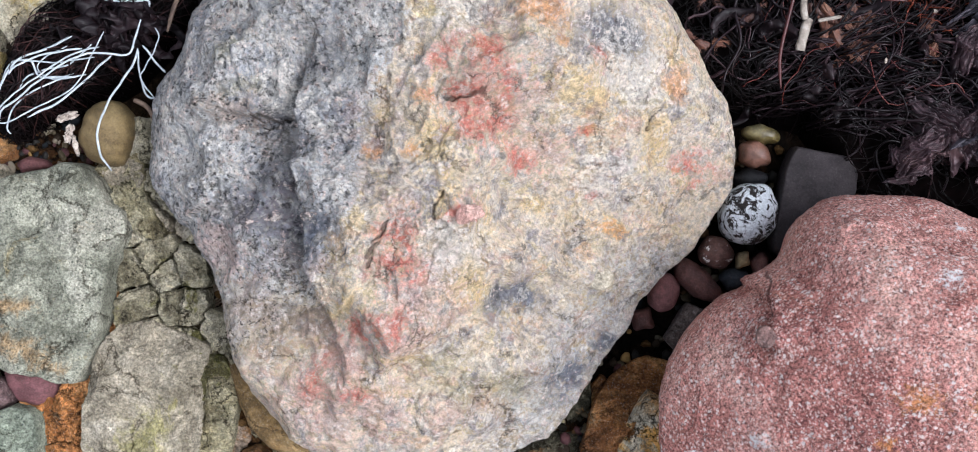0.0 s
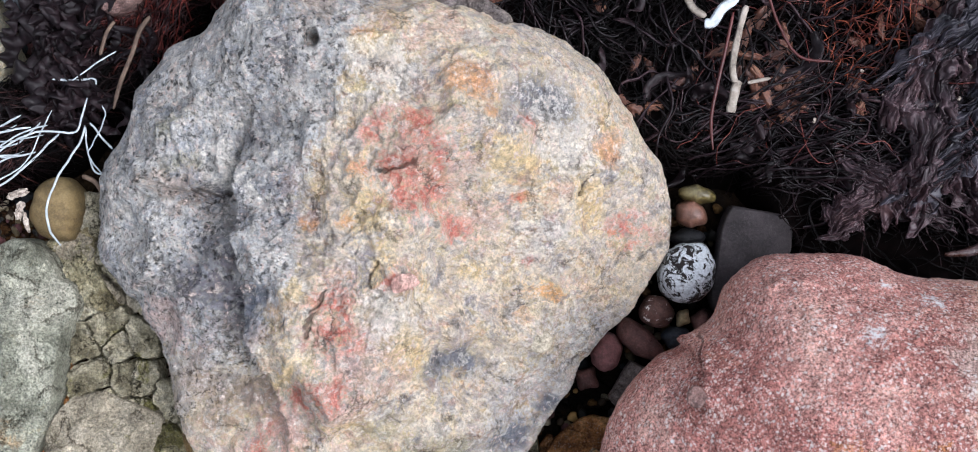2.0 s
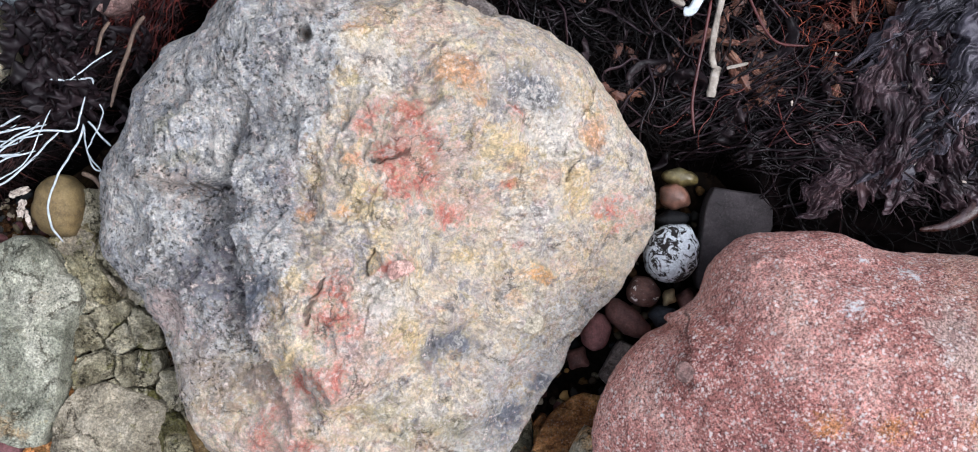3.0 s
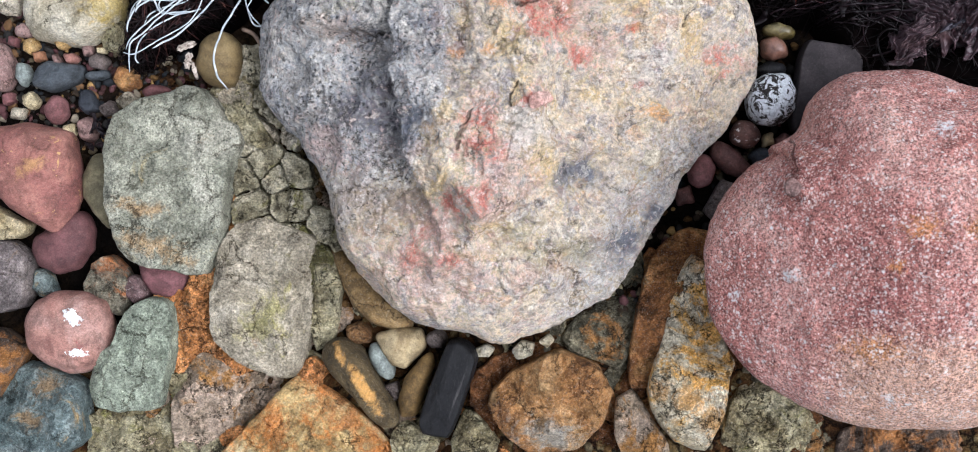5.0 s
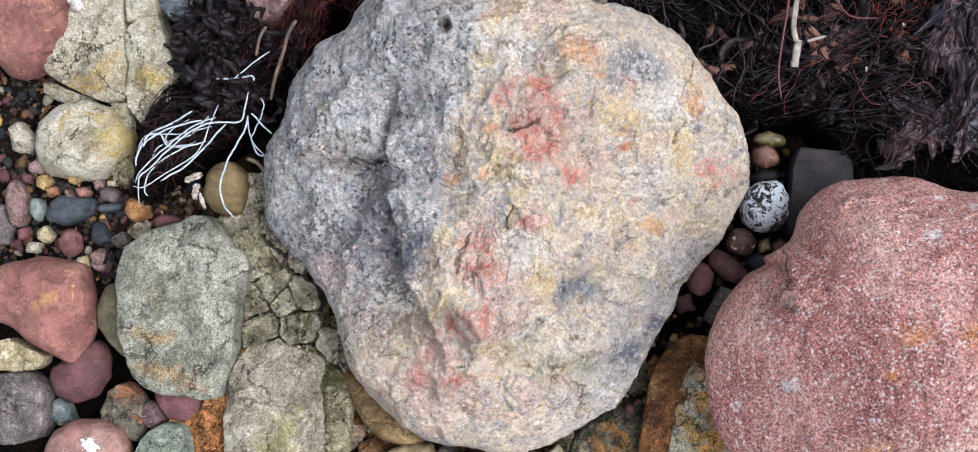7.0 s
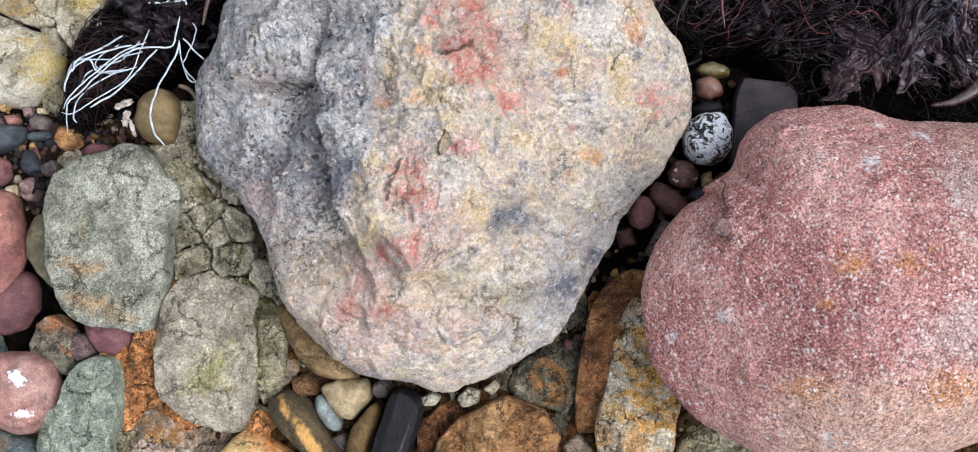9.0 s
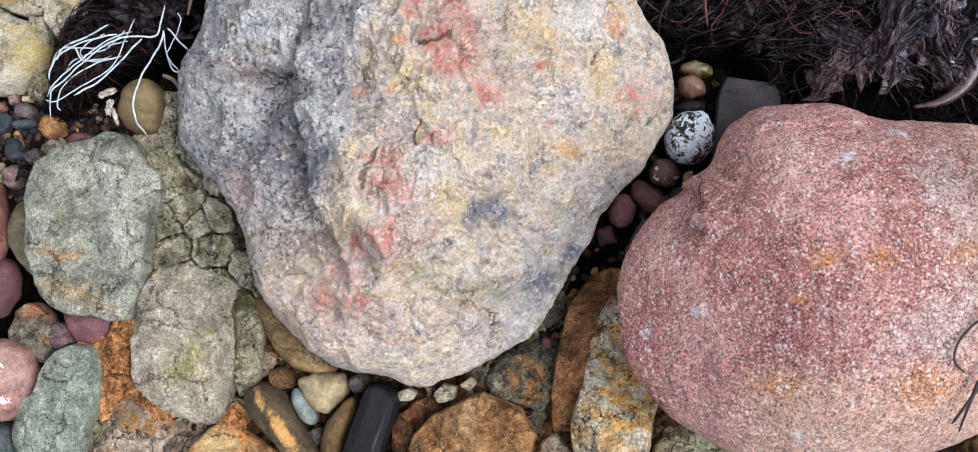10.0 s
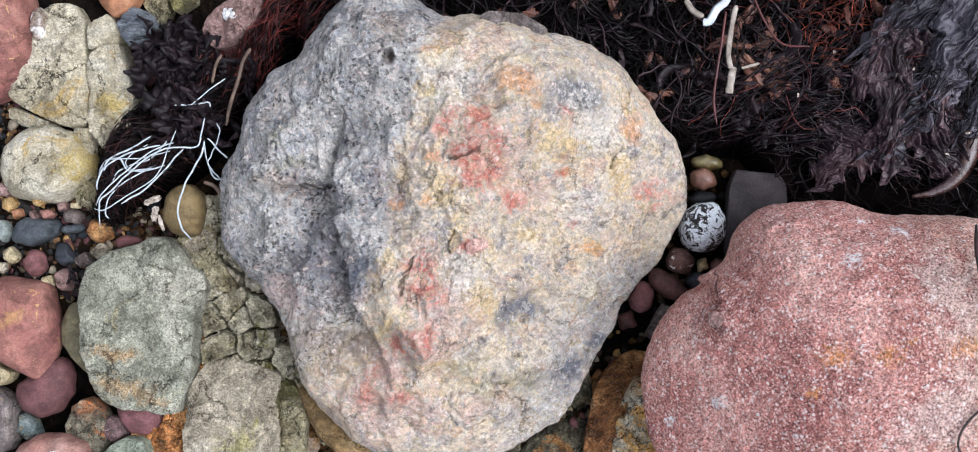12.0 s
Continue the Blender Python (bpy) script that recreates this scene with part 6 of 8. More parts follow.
stone("block", "bedcream", "worn", -0.676, 0.147, 0.045, 0.1,
      (0.0785, 0.0736, 0.07, 0.0701, 0.0646, 0.0612, 0.0611, 0.0621, 0.062, 0.0652, 0.0682, 0.068, 0.0714, 0.0698, 0.0704, 0.0747, 0.0771, 0.0753, 0.0664, 0.0603, 0.0579, 0.0584, 0.0621, 0.0643, 0.0636, 0.0658, 0.0718, 0.0768),
      "rounded cream bedrock boulder with yellow lichen", marks=((0.068, 0.003, 0.04), (0.087, -0.007, 0.03)), outcrop=outcrop_back)
stone("block", "bedyellow", "angular", -0.615, 0.103, 0.015, 0.07,
      (0.0238, 0.024, 0.0223, 0.0222, 0.0237, 0.0275, 0.0303, 0.0265, 0.025, 0.0253, 0.0275, 0.0277, 0.024, 0.0226, 0.0228, 0.0236, 0.0225, 0.023, 0.0253, 0.0304, 0.0319, 0.0262, 0.0236, 0.0229),
      "ochre chip of broken bedrock", outcrop=outcrop_back)
stone("block", "bedcream", "angular", -0.610, 0.190, 0.02, 0.07,
      (0.0074, 0.0078, 0.009, 0.0114, 0.0103, 0.0097, 0.0098, 0.0106, 0.0125, 0.0167, 0.0276, 0.0251, 0.015, 0.0118, 0.0104, 0.0098, 0.0099, 0.0108, 0.0129, 0.0173, 0.0129, 0.0097, 0.0082, 0.0075),
      "yellow fragment of broken bedrock", outcrop=outcrop_back)
stone("brown_pebble", "brownpeb", "pebble", -0.457, 0.067, 0.05, 0.08,
      (0.0324, 0.0319, 0.0357, 0.0373, 0.0401, 0.0389, 0.0379, 0.0366, 0.0327, 0.0332, 0.0344, 0.0336, 0.0373, 0.0381, 0.0396, 0.0414, 0.0346, 0.0331),
      "smooth brown-olive pebble beside pale weed strands")
stone("tan_cobble", "tan", "pebble", -0.260, 0.416, 0.04, 0.07,
      (0.0315, 0.0362, 0.0387, 0.034, 0.0339, 0.0384, 0.0378, 0.0372, 0.0371, 0.0319, 0.0313, 0.0343, 0.0349, 0.0406, 0.039, 0.0374, 0.0351, 0.0312),
      "tan cobble partly covered by weed")
stone("mossy_stone", "bedyellow", "worn", -0.438, 0.294, 0, 0.07,
      (0.025, 0.0197, 0.0181, 0.0188, 0.0223, 0.0227, 0.0214, 0.0229, 0.0236, 0.0199, 0.0193, 0.0212, 0.0228, 0.0199, 0.0198, 0.0223, 0.023, 0.0227),
      "ochre stone half covered by weed")
stone("spotted_pebble", "whitespot", "pebble", 0.309, 0.014, 0.04, 0.08,
      (0.033, 0.0359, 0.0359, 0.0399, 0.0365, 0.037, 0.035, 0.0358, 0.0329, 0.0343, 0.0348, 0.038, 0.037, 0.0364, 0.0366, 0.0355, 0.0345, 0.0343),
      "dark pebble covered with white crust")
stone("speckled_pebble", "brownspot", "pebble", 0.275, -0.033, 0.02, 0.05,
      (0.0218, 0.0184, 0.0192, 0.0194, 0.0218, 0.0202, 0.021, 0.0208, 0.0184, 0.0192, 0.0206, 0.0209),
      "small brown pebble with white specks")
stone("slate_slab", "slatedark", "smooth", 0.380, 0.039, 0.015, 0.08,
      (0.0495, 0.0531, 0.0557, 0.0606, 0.0628, 0.0642, 0.0587, 0.0557, 0.0545, 0.055, 0.0573, 0.0617, 0.0548, 0.0483, 0.0441, 0.04, 0.0376, 0.0365, 0.0366, 0.0379, 0.0407, 0.0457, 0.0539, 0.0681, 0.0774, 0.0775, 0.0609, 0.0515, 0.0458, 0.0414, 0.0384, 0.0369, 0.0366, 0.0375, 0.0396, 0.0433),
      "dark grey smooth slate slab under the weed")
stone("olive_pebble", "yellowwet", "pebble", 0.319, 0.108, 0.02, 0.05,
      (0.0221, 0.0175, 0.013, 0.0115, 0.0115, 0.0128, 0.0131, 0.0152, 0.0211, 0.0222, 0.0172, 0.0132, 0.0119, 0.0122, 0.0121, 0.0126, 0.0151, 0.0222),
      "wet yellow-olive pebble by weed")
stone("brown_pebble", "brownwet", "pebble", 0.312, 0.085, 0.02, 0.05,
      (0.0183, 0.0165, 0.0146, 0.0172, 0.017, 0.0199, 0.0175, 0.018, 0.0155, 0.0171, 0.0164, 0.0211),
      "wet chestnut brown pebble by weed")
stone("dark_pebble", "blackslate", "pebble", 0.310, 0.057, 0.008, 0.05,
      (0.0217, 0.0194, 0.0142, 0.0117, 0.0111, 0.0119, 0.0128, 0.0134, 0.016, 0.0234, 0.0188, 0.0167, 0.0128, 0.0103, 0.0095, 0.01, 0.0121, 0.018),
      "small black wet pebble")
stone("red_pebble", "redpeb", "pebble", 0.217, -0.084, 0.015, 0.06,
      (0.0192, 0.0209, 0.0208, 0.0234, 0.024, 0.0223, 0.0214, 0.0185, 0.0182, 0.0203, 0.0204, 0.0227, 0.0226, 0.024, 0.0222, 0.0217, 0.0194, 0.0181),
      "smooth dull red beach pebble")
stone("red_brown_pebble", "redbrown", "pebble", 0.255, -0.068, 0.012, 0.06,
      (0.0221, 0.0184, 0.0167, 0.0161, 0.0175, 0.0221, 0.0301, 0.0326, 0.0295, 0.025, 0.0191, 0.0167, 0.0166, 0.0189, 0.0209, 0.027, 0.0344, 0.0325),
      "elongated red-brown pebble in gap")
stone("dark_pebble", "bluedark", "pebble", 0.299, -0.063, 0.005, 0.05,
      (0.0158, 0.0175, 0.0131, 0.0134, 0.014, 0.0153, 0.0172, 0.0141, 0.0154, 0.0137, 0.0134, 0.0162),
      "small dark blue-grey pebble")
stone("grey_brown_stone", "greybrown", "angular", 0.246, -0.123, 0.005, 0.06,
      (0.0184, 0.024, 0.0338, 0.0291, 0.0272, 0.0272, 0.0293, 0.0223, 0.018, 0.0161, 0.0154, 0.0159, 0.0176, 0.0214, 0.0299, 0.0299, 0.031, 0.0345, 0.0233, 0.018, 0.0156, 0.0146, 0.0147, 0.0158),
      "grey-brown flat stone in the gap")
stone("small_pebble", "tan", "pebble", 0.307, -0.040, 0.005, 0.04,
      (0.0079, 0.0083, 0.0121, 0.0093, 0.0093, 0.0084, 0.0073, 0.0084, 0.0128, 0.0087, 0.0083, 0.0101),
      "small pinkish tan pebble")
stone("red_brown_pebble", "redbrown", "pebble", 0.329, -0.046, 0.005, 0.05,
      (0.0101, 0.0104, 0.0146, 0.0162, 0.0131, 0.0142, 0.0113, 0.0105, 0.0129, 0.0183, 0.014, 0.0134),
      "dark red-brown pebble beside the red boulder")
stone("red_brown_pebble", "redbrown", "pebble", 0.194, -0.118, -0.005, 0.04,
      (0.0123, 0.0122, 0.0165, 0.0129, 0.0121, 0.0154, 0.0127, 0.0129, 0.0164, 0.0123, 0.0125, 0.017),
      "small dark red pebble in a gap")
stone("pink_long_pebble", "pinkdull", "pebble", -0.777, 0.059, 0.025, 0.05,
      (0.018, 0.0167, 0.0176, 0.0213, 0.0301, 0.0361, 0.0287, 0.0207, 0.0179, 0.0158, 0.0154, 0.017, 0.0219, 0.035, 0.034, 0.0276, 0.0217, 0.0198),
      "long dusky pink beach pebble")
stone("grey_pebble", "greyrock", "pebble", -0.811, 0.028, 0.025, 0.05,
      (0.0256, 0.0245, 0.0266, 0.0332, 0.0317, 0.0342, 0.0283, 0.0259, 0.0268, 0.025, 0.0239, 0.026, 0.0327, 0.0319, 0.0305, 0.0323, 0.0263, 0.0247),
      "smooth grey beach pebble")
stone("slate_pebble", "slatepeb", "worn", -0.700, 0.047, 0.02, 0.05,
      (0.039, 0.04, 0.0277, 0.0223, 0.0208, 0.0219, 0.0265, 0.0282, 0.0324, 0.0356, 0.0381, 0.0306, 0.027, 0.0235, 0.0208, 0.0209, 0.0238, 0.0323),
      "dark slate-grey flat pebble")
stone("red_pebble", "redpeb", "pebble", -0.699, -0.002, 0.02, 0.04,
      (0.0152, 0.0154, 0.0178, 0.0199, 0.0208, 0.0217, 0.0175, 0.0163, 0.0173, 0.0165, 0.0172, 0.0179, 0.0181, 0.0208, 0.0208, 0.0182, 0.018, 0.017),
      "smooth dull red beach pebble")
stone("dark_pebble", "bluedark", "worn", -0.654, 0.009, 0.012, 0.04,
      (0.0136, 0.0123, 0.0148, 0.0189, 0.0202, 0.0156, 0.0139, 0.0156, 0.0156, 0.0184, 0.0175, 0.0216),
      "dark blue-grey beach pebble")
stone("red_pebble", "pinkdull", "worn", -0.655, -0.029, 0.01, 0.04,
      (0.0166, 0.0186, 0.0161, 0.0186, 0.0177, 0.02, 0.0157, 0.0164, 0.0178, 0.018, 0.019, 0.0154),
      "pinkish brown pebble with dark weed")
stone("slate_pebble", "slatepeb", "pebble", -0.642, 0.048, 0.008, 0.04,
      (0.0189, 0.0154, 0.0081, 0.0067, 0.0074, 0.0119, 0.0198, 0.0136, 0.0076, 0.0065, 0.0075, 0.0126),
      "flat dark slate pebble")
stone("yellow_pebble", "yellowpeb", "pebble", -0.738, 0.090, 0.012, 0.03,
      (0.0134, 0.0108, 0.0117, 0.0119, 0.0111, 0.0129, 0.0112, 0.0131, 0.0115, 0.0133, 0.0107, 0.0113),
      "small warm yellow pebble")
stone("yellow_pebble", "paleyellow", "pebble", -0.738, 0.011, 0.012, 0.03,
      (0.013, 0.0106, 0.0116, 0.0142, 0.0124, 0.0145, 0.0116, 0.0126, 0.0113, 0.0132, 0.0131, 0.0123),
      "small cream-yellow pebble in shingle")
stone("pink_pebble", "pinkdull", "pebble", -0.748, 0.111, 0.014, 0.03,
      (0.0134, 0.0114, 0.0103, 0.0122, 0.0107, 0.0125, 0.0129, 0.0124, 0.0105, 0.0095, 0.0115, 0.0126),
      "small dusky pink pebble")
stone("orange_pebble", "yellowpeb", "worn", -0.691, 0.095, 0.014, 0.03,
      (0.0104, 0.01, 0.0128, 0.0105, 0.0087, 0.0097, 0.012, 0.0102, 0.0116, 0.011, 0.0093, 0.0105),
      "small rough orange-yellow pebble")
stone("brown_pebble", "greybrown", "pebble", -0.639, 0.067, 0.012, 0.035,
      (0.0151, 0.0135, 0.0115, 0.0131, 0.0123, 0.0142, 0.0148, 0.0144, 0.0117, 0.0111, 0.0141, 0.0137),
      "small grey-brown pebble in shingle")
stone("pink_pebble", "pinkdull", "worn", -0.699, 0.069, 0.01, 0.03,
      (0.0055, 0.0046, 0.0051, 0.0083, 0.0113, 0.0086, 0.0051, 0.0045, 0.0053, 0.0094, 0.0106, 0.0103),
      "small flat pink pebble")
stone("pink_pebble", "pinkstone", "worn", -0.680, 0.072, 0.01, 0.03,
      (0.0114, 0.0097, 0.0087, 0.0072, 0.0081, 0.013, 0.0097, 0.0083, 0.0094, 0.009, 0.0081, 0.0098),
      "small flat salmon pink pebble")
stone("grey_pebble", "bluegrey", "pebble", -0.750, 0.050, 0.012, 0.035,
      (0.012, 0.011, 0.0134, 0.0161, 0.017, 0.0118, 0.0103, 0.012, 0.0139, 0.0184, 0.0138, 0.0132),
      "small blue-grey beach pebble")
stone("pale_stone", "bedgrey", "pebble", -0.772, 0.156, 0.015, 0.04,
      (0.0196, 0.0165, 0.0159, 0.0173, 0.022, 0.0255, 0.0242, 0.0258, 0.0185, 0.0159, 0.0155, 0.0173, 0.0225, 0.0221, 0.0223, 0.0257, 0.0224, 0.0202),
      "pale grey oval stone")
stone("rusty_stone", "brownridge", "worn", -0.599, 0.044, 0.01, 0.05,
      (0.0178, 0.0187, 0.0218, 0.0192, 0.0223, 0.0188, 0.0211, 0.0184, 0.0197, 0.0209, 0.0191, 0.0228),
      "small rusty brown stone")
stone("red_stone", "redpeb", "pebble", -0.558, 0.025, 0.008, 0.05,
      (0.0221, 0.019, 0.0141, 0.0111, 0.0102, 0.0106, 0.0125, 0.0133, 0.0163, 0.0203, 0.0176, 0.0175, 0.0131, 0.0102, 0.0092, 0.0095, 0.0111, 0.0157),
      "dull red stone behind a green rock", marks=((-0.199, -0.08, 0.012, 2, 30),))
stone("grey_stone", "bedgrey", "angular", -0.596, 0.011, 0.008, 0.04,
      (0.0162, 0.0148, 0.013, 0.0124, 0.0127, 0.0139, 0.0144, 0.0124, 0.0116, 0.0116, 0.0125, 0.0146, 0.0187, 0.0144, 0.0124, 0.0116, 0.0116, 0.0125, 0.0146, 0.0144, 0.0127, 0.0121, 0.0123, 0.0135),
      "small pale grey rough stone")
stone("grey_stone", "greybrown", "angular", -0.623, -0.001, 0.008, 0.04,
      (0.0118, 0.0104, 0.01, 0.0102, 0.0113, 0.0134, 0.011, 0.0099, 0.0096, 0.01, 0.0111, 0.0137, 0.0121, 0.0111, 0.0109, 0.0115, 0.013, 0.0109, 0.0096, 0.0091, 0.0093, 0.0102, 0.0122, 0.0146),
      "small grey rough stone")
stone("pink_pebble", "redpeb", "pebble", -0.764, 0.096, 0.012, 0.03,
      (0.0071, 0.0091, 0.0069, 0.007, 0.0098, 0.0073, 0.0069, 0.0088, 0.0071, 0.007, 0.0093, 0.0075),
      "small dull red pebble")
stone("orange_pebble", "orangepeb", "pebble", -0.726, 0.075, 0.012, 0.03,
      (0.0084, 0.0083, 0.0086, 0.007, 0.0077, 0.0104, 0.0078, 0.0079, 0.0099, 0.0072, 0.0072, 0.0098),
      "small orange-brown pebble in shingle")
stone("pink_pebble", "pinkdull", "pebble", -0.654, 0.083, 0.012, 0.03,
      (0.0076, 0.0082, 0.0083, 0.0073, 0.0086, 0.0093, 0.0073, 0.0077, 0.0093, 0.0076, 0.0083, 0.0094),
      "small rosy beach pebble")
stone("pale_pebble", "paleyellow", "pebble", -0.634, 0.083, 0.012, 0.03,
      (0.0059, 0.0069, 0.0047, 0.0041, 0.0048, 0.0073, 0.0059, 0.0065, 0.0048, 0.0042, 0.0049, 0.0068),
      "tiny pale beach pebble")
stone("red_pebble", "redpeb", "worn", -0.772, 0.014, 0.012, 0.03,
      (0.0074, 0.0076, 0.0107, 0.0094, 0.0094, 0.0092, 0.0071, 0.0074, 0.0106, 0.0095, 0.009, 0.0097),
      "small brick-red pebble in shingle")
stone("pale_pebble", "bedgrey", "pebble", -0.757, -0.007, 0.012, 0.03,
      (0.0098, 0.0127, 0.0092, 0.0085, 0.0105, 0.0102, 0.0098, 0.0127, 0.0092, 0.0085, 0.0105, 0.0102),
      "small pale grey pebble")
stone("pale_pebble", "paleyellow", "worn", -0.681, -0.031, 0.012, 0.035,
      (0.0077, 0.0085, 0.0112, 0.0089, 0.0095, 0.0113, 0.0077, 0.0073, 0.0093, 0.0107, 0.0098, 0.0095),
      "small cream stone in shingle")
stone("dark_red_pebble", "maroon", "pebble", -0.694, 0.121, 0.012, 0.035,
      (0.0091, 0.0088, 0.0063, 0.0062, 0.0084, 0.0091, 0.0086, 0.01, 0.0066, 0.0062, 0.0077, 0.0095),
      "small maroon pebble in shingle")
stone("back_slab", "greyrock", "slab", 0.054, 0.300, 0.15, 0.2,
      (0.0356, 0.0281, 0.0238, 0.0212, 0.0197, 0.0181, 0.0164, 0.0154, 0.015, 0.0151, 0.0156, 0.0167, 0.0185, 0.0216, 0.0269, 0.037, 0.0434, 0.0475, 0.0412, 0.0285, 0.0223, 0.0188, 0.0167, 0.0154, 0.0147, 0.0141, 0.0138, 0.014, 0.0146, 0.0158, 0.0178, 0.0211, 0.027, 0.0389, 0.0467, 0.0485),
      "purplish grey slab leaning behind the boulder")
stone("pale_chip_stone", "bedcream", "angular", -0.082, -0.337, 0.012, 0.04,
      (0.0125, 0.0134, 0.0111, 0.01, 0.0097, 0.0099, 0.0085, 0.0079, 0.008, 0.0086, 0.01, 0.0131, 0.0133, 0.0117, 0.011, 0.0112, 0.0093, 0.0083, 0.008, 0.0083, 0.0092, 0.0106, 0.0104, 0.011),
      "small whitish chip under the boulder edge")
stone("pale_chip_stone", "bedcream", "angular", -0.028, -0.335, 0.01, 0.04,
      (0.014, 0.0153, 0.0183, 0.015, 0.0133, 0.0127, 0.013, 0.0133, 0.0119, 0.0115, 0.0119, 0.0132, 0.0162, 0.0162, 0.0153, 0.0154, 0.0155, 0.0127, 0.0114, 0.0111, 0.0115, 0.0129, 0.0145, 0.0138),
      "small whitish chip under the boulder edge")
stone("pale_chip_stone", "bedcream", "angular", 0.005, -0.322, 0.01, 0.035,
      (0.0098, 0.0097, 0.0087, 0.0084, 0.0086, 0.0096, 0.0082, 0.007, 0.0066, 0.0066, 0.0071, 0.0082, 0.0108, 0.01, 0.0085, 0.0078, 0.0077, 0.0082, 0.0094, 0.0081, 0.0072, 0.007, 0.0072, 0.008),
      "small whitish chip under the boulder edge")
stone("dark_pebble", "greybrown", "worn", -0.152, -0.323, 0, 0.04,
      (0.0155, 0.0157, 0.0141, 0.0141, 0.0124, 0.0145, 0.0157, 0.0147, 0.0153, 0.0132, 0.0151, 0.0132),
      "small dark stone under the boulder edge")
stone("dark_pebble", "greybrown", "angular", -0.214, -0.399, -0.005, 0.04,
      (0.011, 0.0105, 0.0108, 0.0119, 0.0144, 0.0145, 0.0127, 0.012, 0.0122, 0.0132, 0.0157, 0.0128, 0.0108, 0.01, 0.0098, 0.0104, 0.0119, 0.0152, 0.0153, 0.0132, 0.0123, 0.0123, 0.0132, 0.0124),
      "small dark stone in a gap")
stone("block", "rustbed", "angular", -0.329, -0.371, 0, 0.06,
      (0.0267, 0.0234, 0.0206, 0.0197, 0.0201, 0.022, 0.021, 0.0198, 0.0201, 0.0218, 0.0208, 0.0202, 0.0211, 0.0237, 0.025, 0.0213, 0.0197, 0.0195, 0.0208, 0.0217, 0.0195, 0.0188, 0.0195, 0.0218),
      "crumbly rusty bedrock fragment", outcrop=outcrop_front)
stone("block", "bedyellow", "angular", -0.185, -0.474, -0.002, 0.06,
      (0.0383, 0.0378, 0.029, 0.025, 0.0239, 0.0255, 0.0293, 0.0375, 0.0371, 0.0339, 0.0334, 0.0333, 0.0303, 0.0296, 0.031, 0.035, 0.0349, 0.0302, 0.0283, 0.0284, 0.0306, 0.0344, 0.0332, 0.0343),
      "yellowish bedrock fragment", outcrop=outcrop_front)
stone("block", "bedyellow", "angular", -0.098, -0.465, 0, 0.06,
      (0.038, 0.0326, 0.0303, 0.0302, 0.0324, 0.0361, 0.0422, 0.0471, 0.0372, 0.0326, 0.0308, 0.0313, 0.0332, 0.0332, 0.0357, 0.0416, 0.0388, 0.0347, 0.0334, 0.0344, 0.0382, 0.0404, 0.037, 0.0364),
      "yellowish bedrock fragment", outcrop=outcrop_front)
stone("rust_stone", "rustdeep", "angular", -0.088, -0.390, 0.005, 0.06,
      (0.0167, 0.0168, 0.0175, 0.0196, 0.0242, 0.0347, 0.0299, 0.0255, 0.0236, 0.02, 0.0163, 0.0146, 0.0141, 0.0147, 0.0164, 0.02, 0.0284, 0.0301, 0.0328, 0.0268, 0.0202, 0.0171, 0.0158, 0.0157),
      "rust brown stone beside black slate")
stone("block", "bedpink", "angular", -0.415, -0.413, 0, 0.06,
      (0.0342, 0.0471, 0.029, 0.022, 0.0188, 0.0173, 0.0172, 0.0183, 0.021, 0.027, 0.0404, 0.0325, 0.0288, 0.0276, 0.0283, 0.0312, 0.0284, 0.0233, 0.021, 0.0203, 0.0211, 0.0236, 0.0249, 0.0279),
      "pinkish bedrock fragment", outcrop=outcrop_front)
stone("block", "bedcream", "angular", -0.700, 0.216, 0.01, 0.06,
      (0.0215, 0.0156, 0.0125, 0.0107, 0.0097, 0.009, 0.0087, 0.0087, 0.0089, 0.0096, 0.0107, 0.0125, 0.0157, 0.0218, 0.0378, 0.042, 0.0407, 0.0394, 0.0277, 0.0219, 0.0185, 0.0165, 0.0142, 0.0127, 0.0119, 0.0114, 0.0114, 0.0117, 0.0123, 0.0136, 0.0156, 0.0189, 0.0251, 0.039, 0.051, 0.0364),
      "small cream bedrock piece beside a crack", outcrop=outcrop_back)
stone("block", "bedcream", "angular", -0.612, 0.181, 0.015, 0.06,
      (0.0101, 0.0102, 0.0112, 0.0134, 0.0181, 0.0164, 0.0151, 0.015, 0.0159, 0.0184, 0.0218, 0.0137, 0.0105, 0.0091, 0.0087, 0.0089, 0.0098, 0.0117, 0.0161, 0.0266, 0.0191, 0.0152, 0.0121, 0.0106),
      "small cream bedrock piece beside a crack", outcrop=outcrop_back)
stone("block", "bedyellow", "angular", -0.501, 0.382, 0.008, 0.06,
      (0.0178, 0.0171, 0.0177, 0.0196, 0.0238, 0.0225, 0.0202, 0.0195, 0.0203, 0.0226, 0.0278, 0.0218, 0.017, 0.0147, 0.0138, 0.0141, 0.0157, 0.0192, 0.027, 0.0272, 0.0219, 0.0195, 0.0187, 0.0192),
      "small ochre bedrock piece above weed", outcrop=outcrop_back)
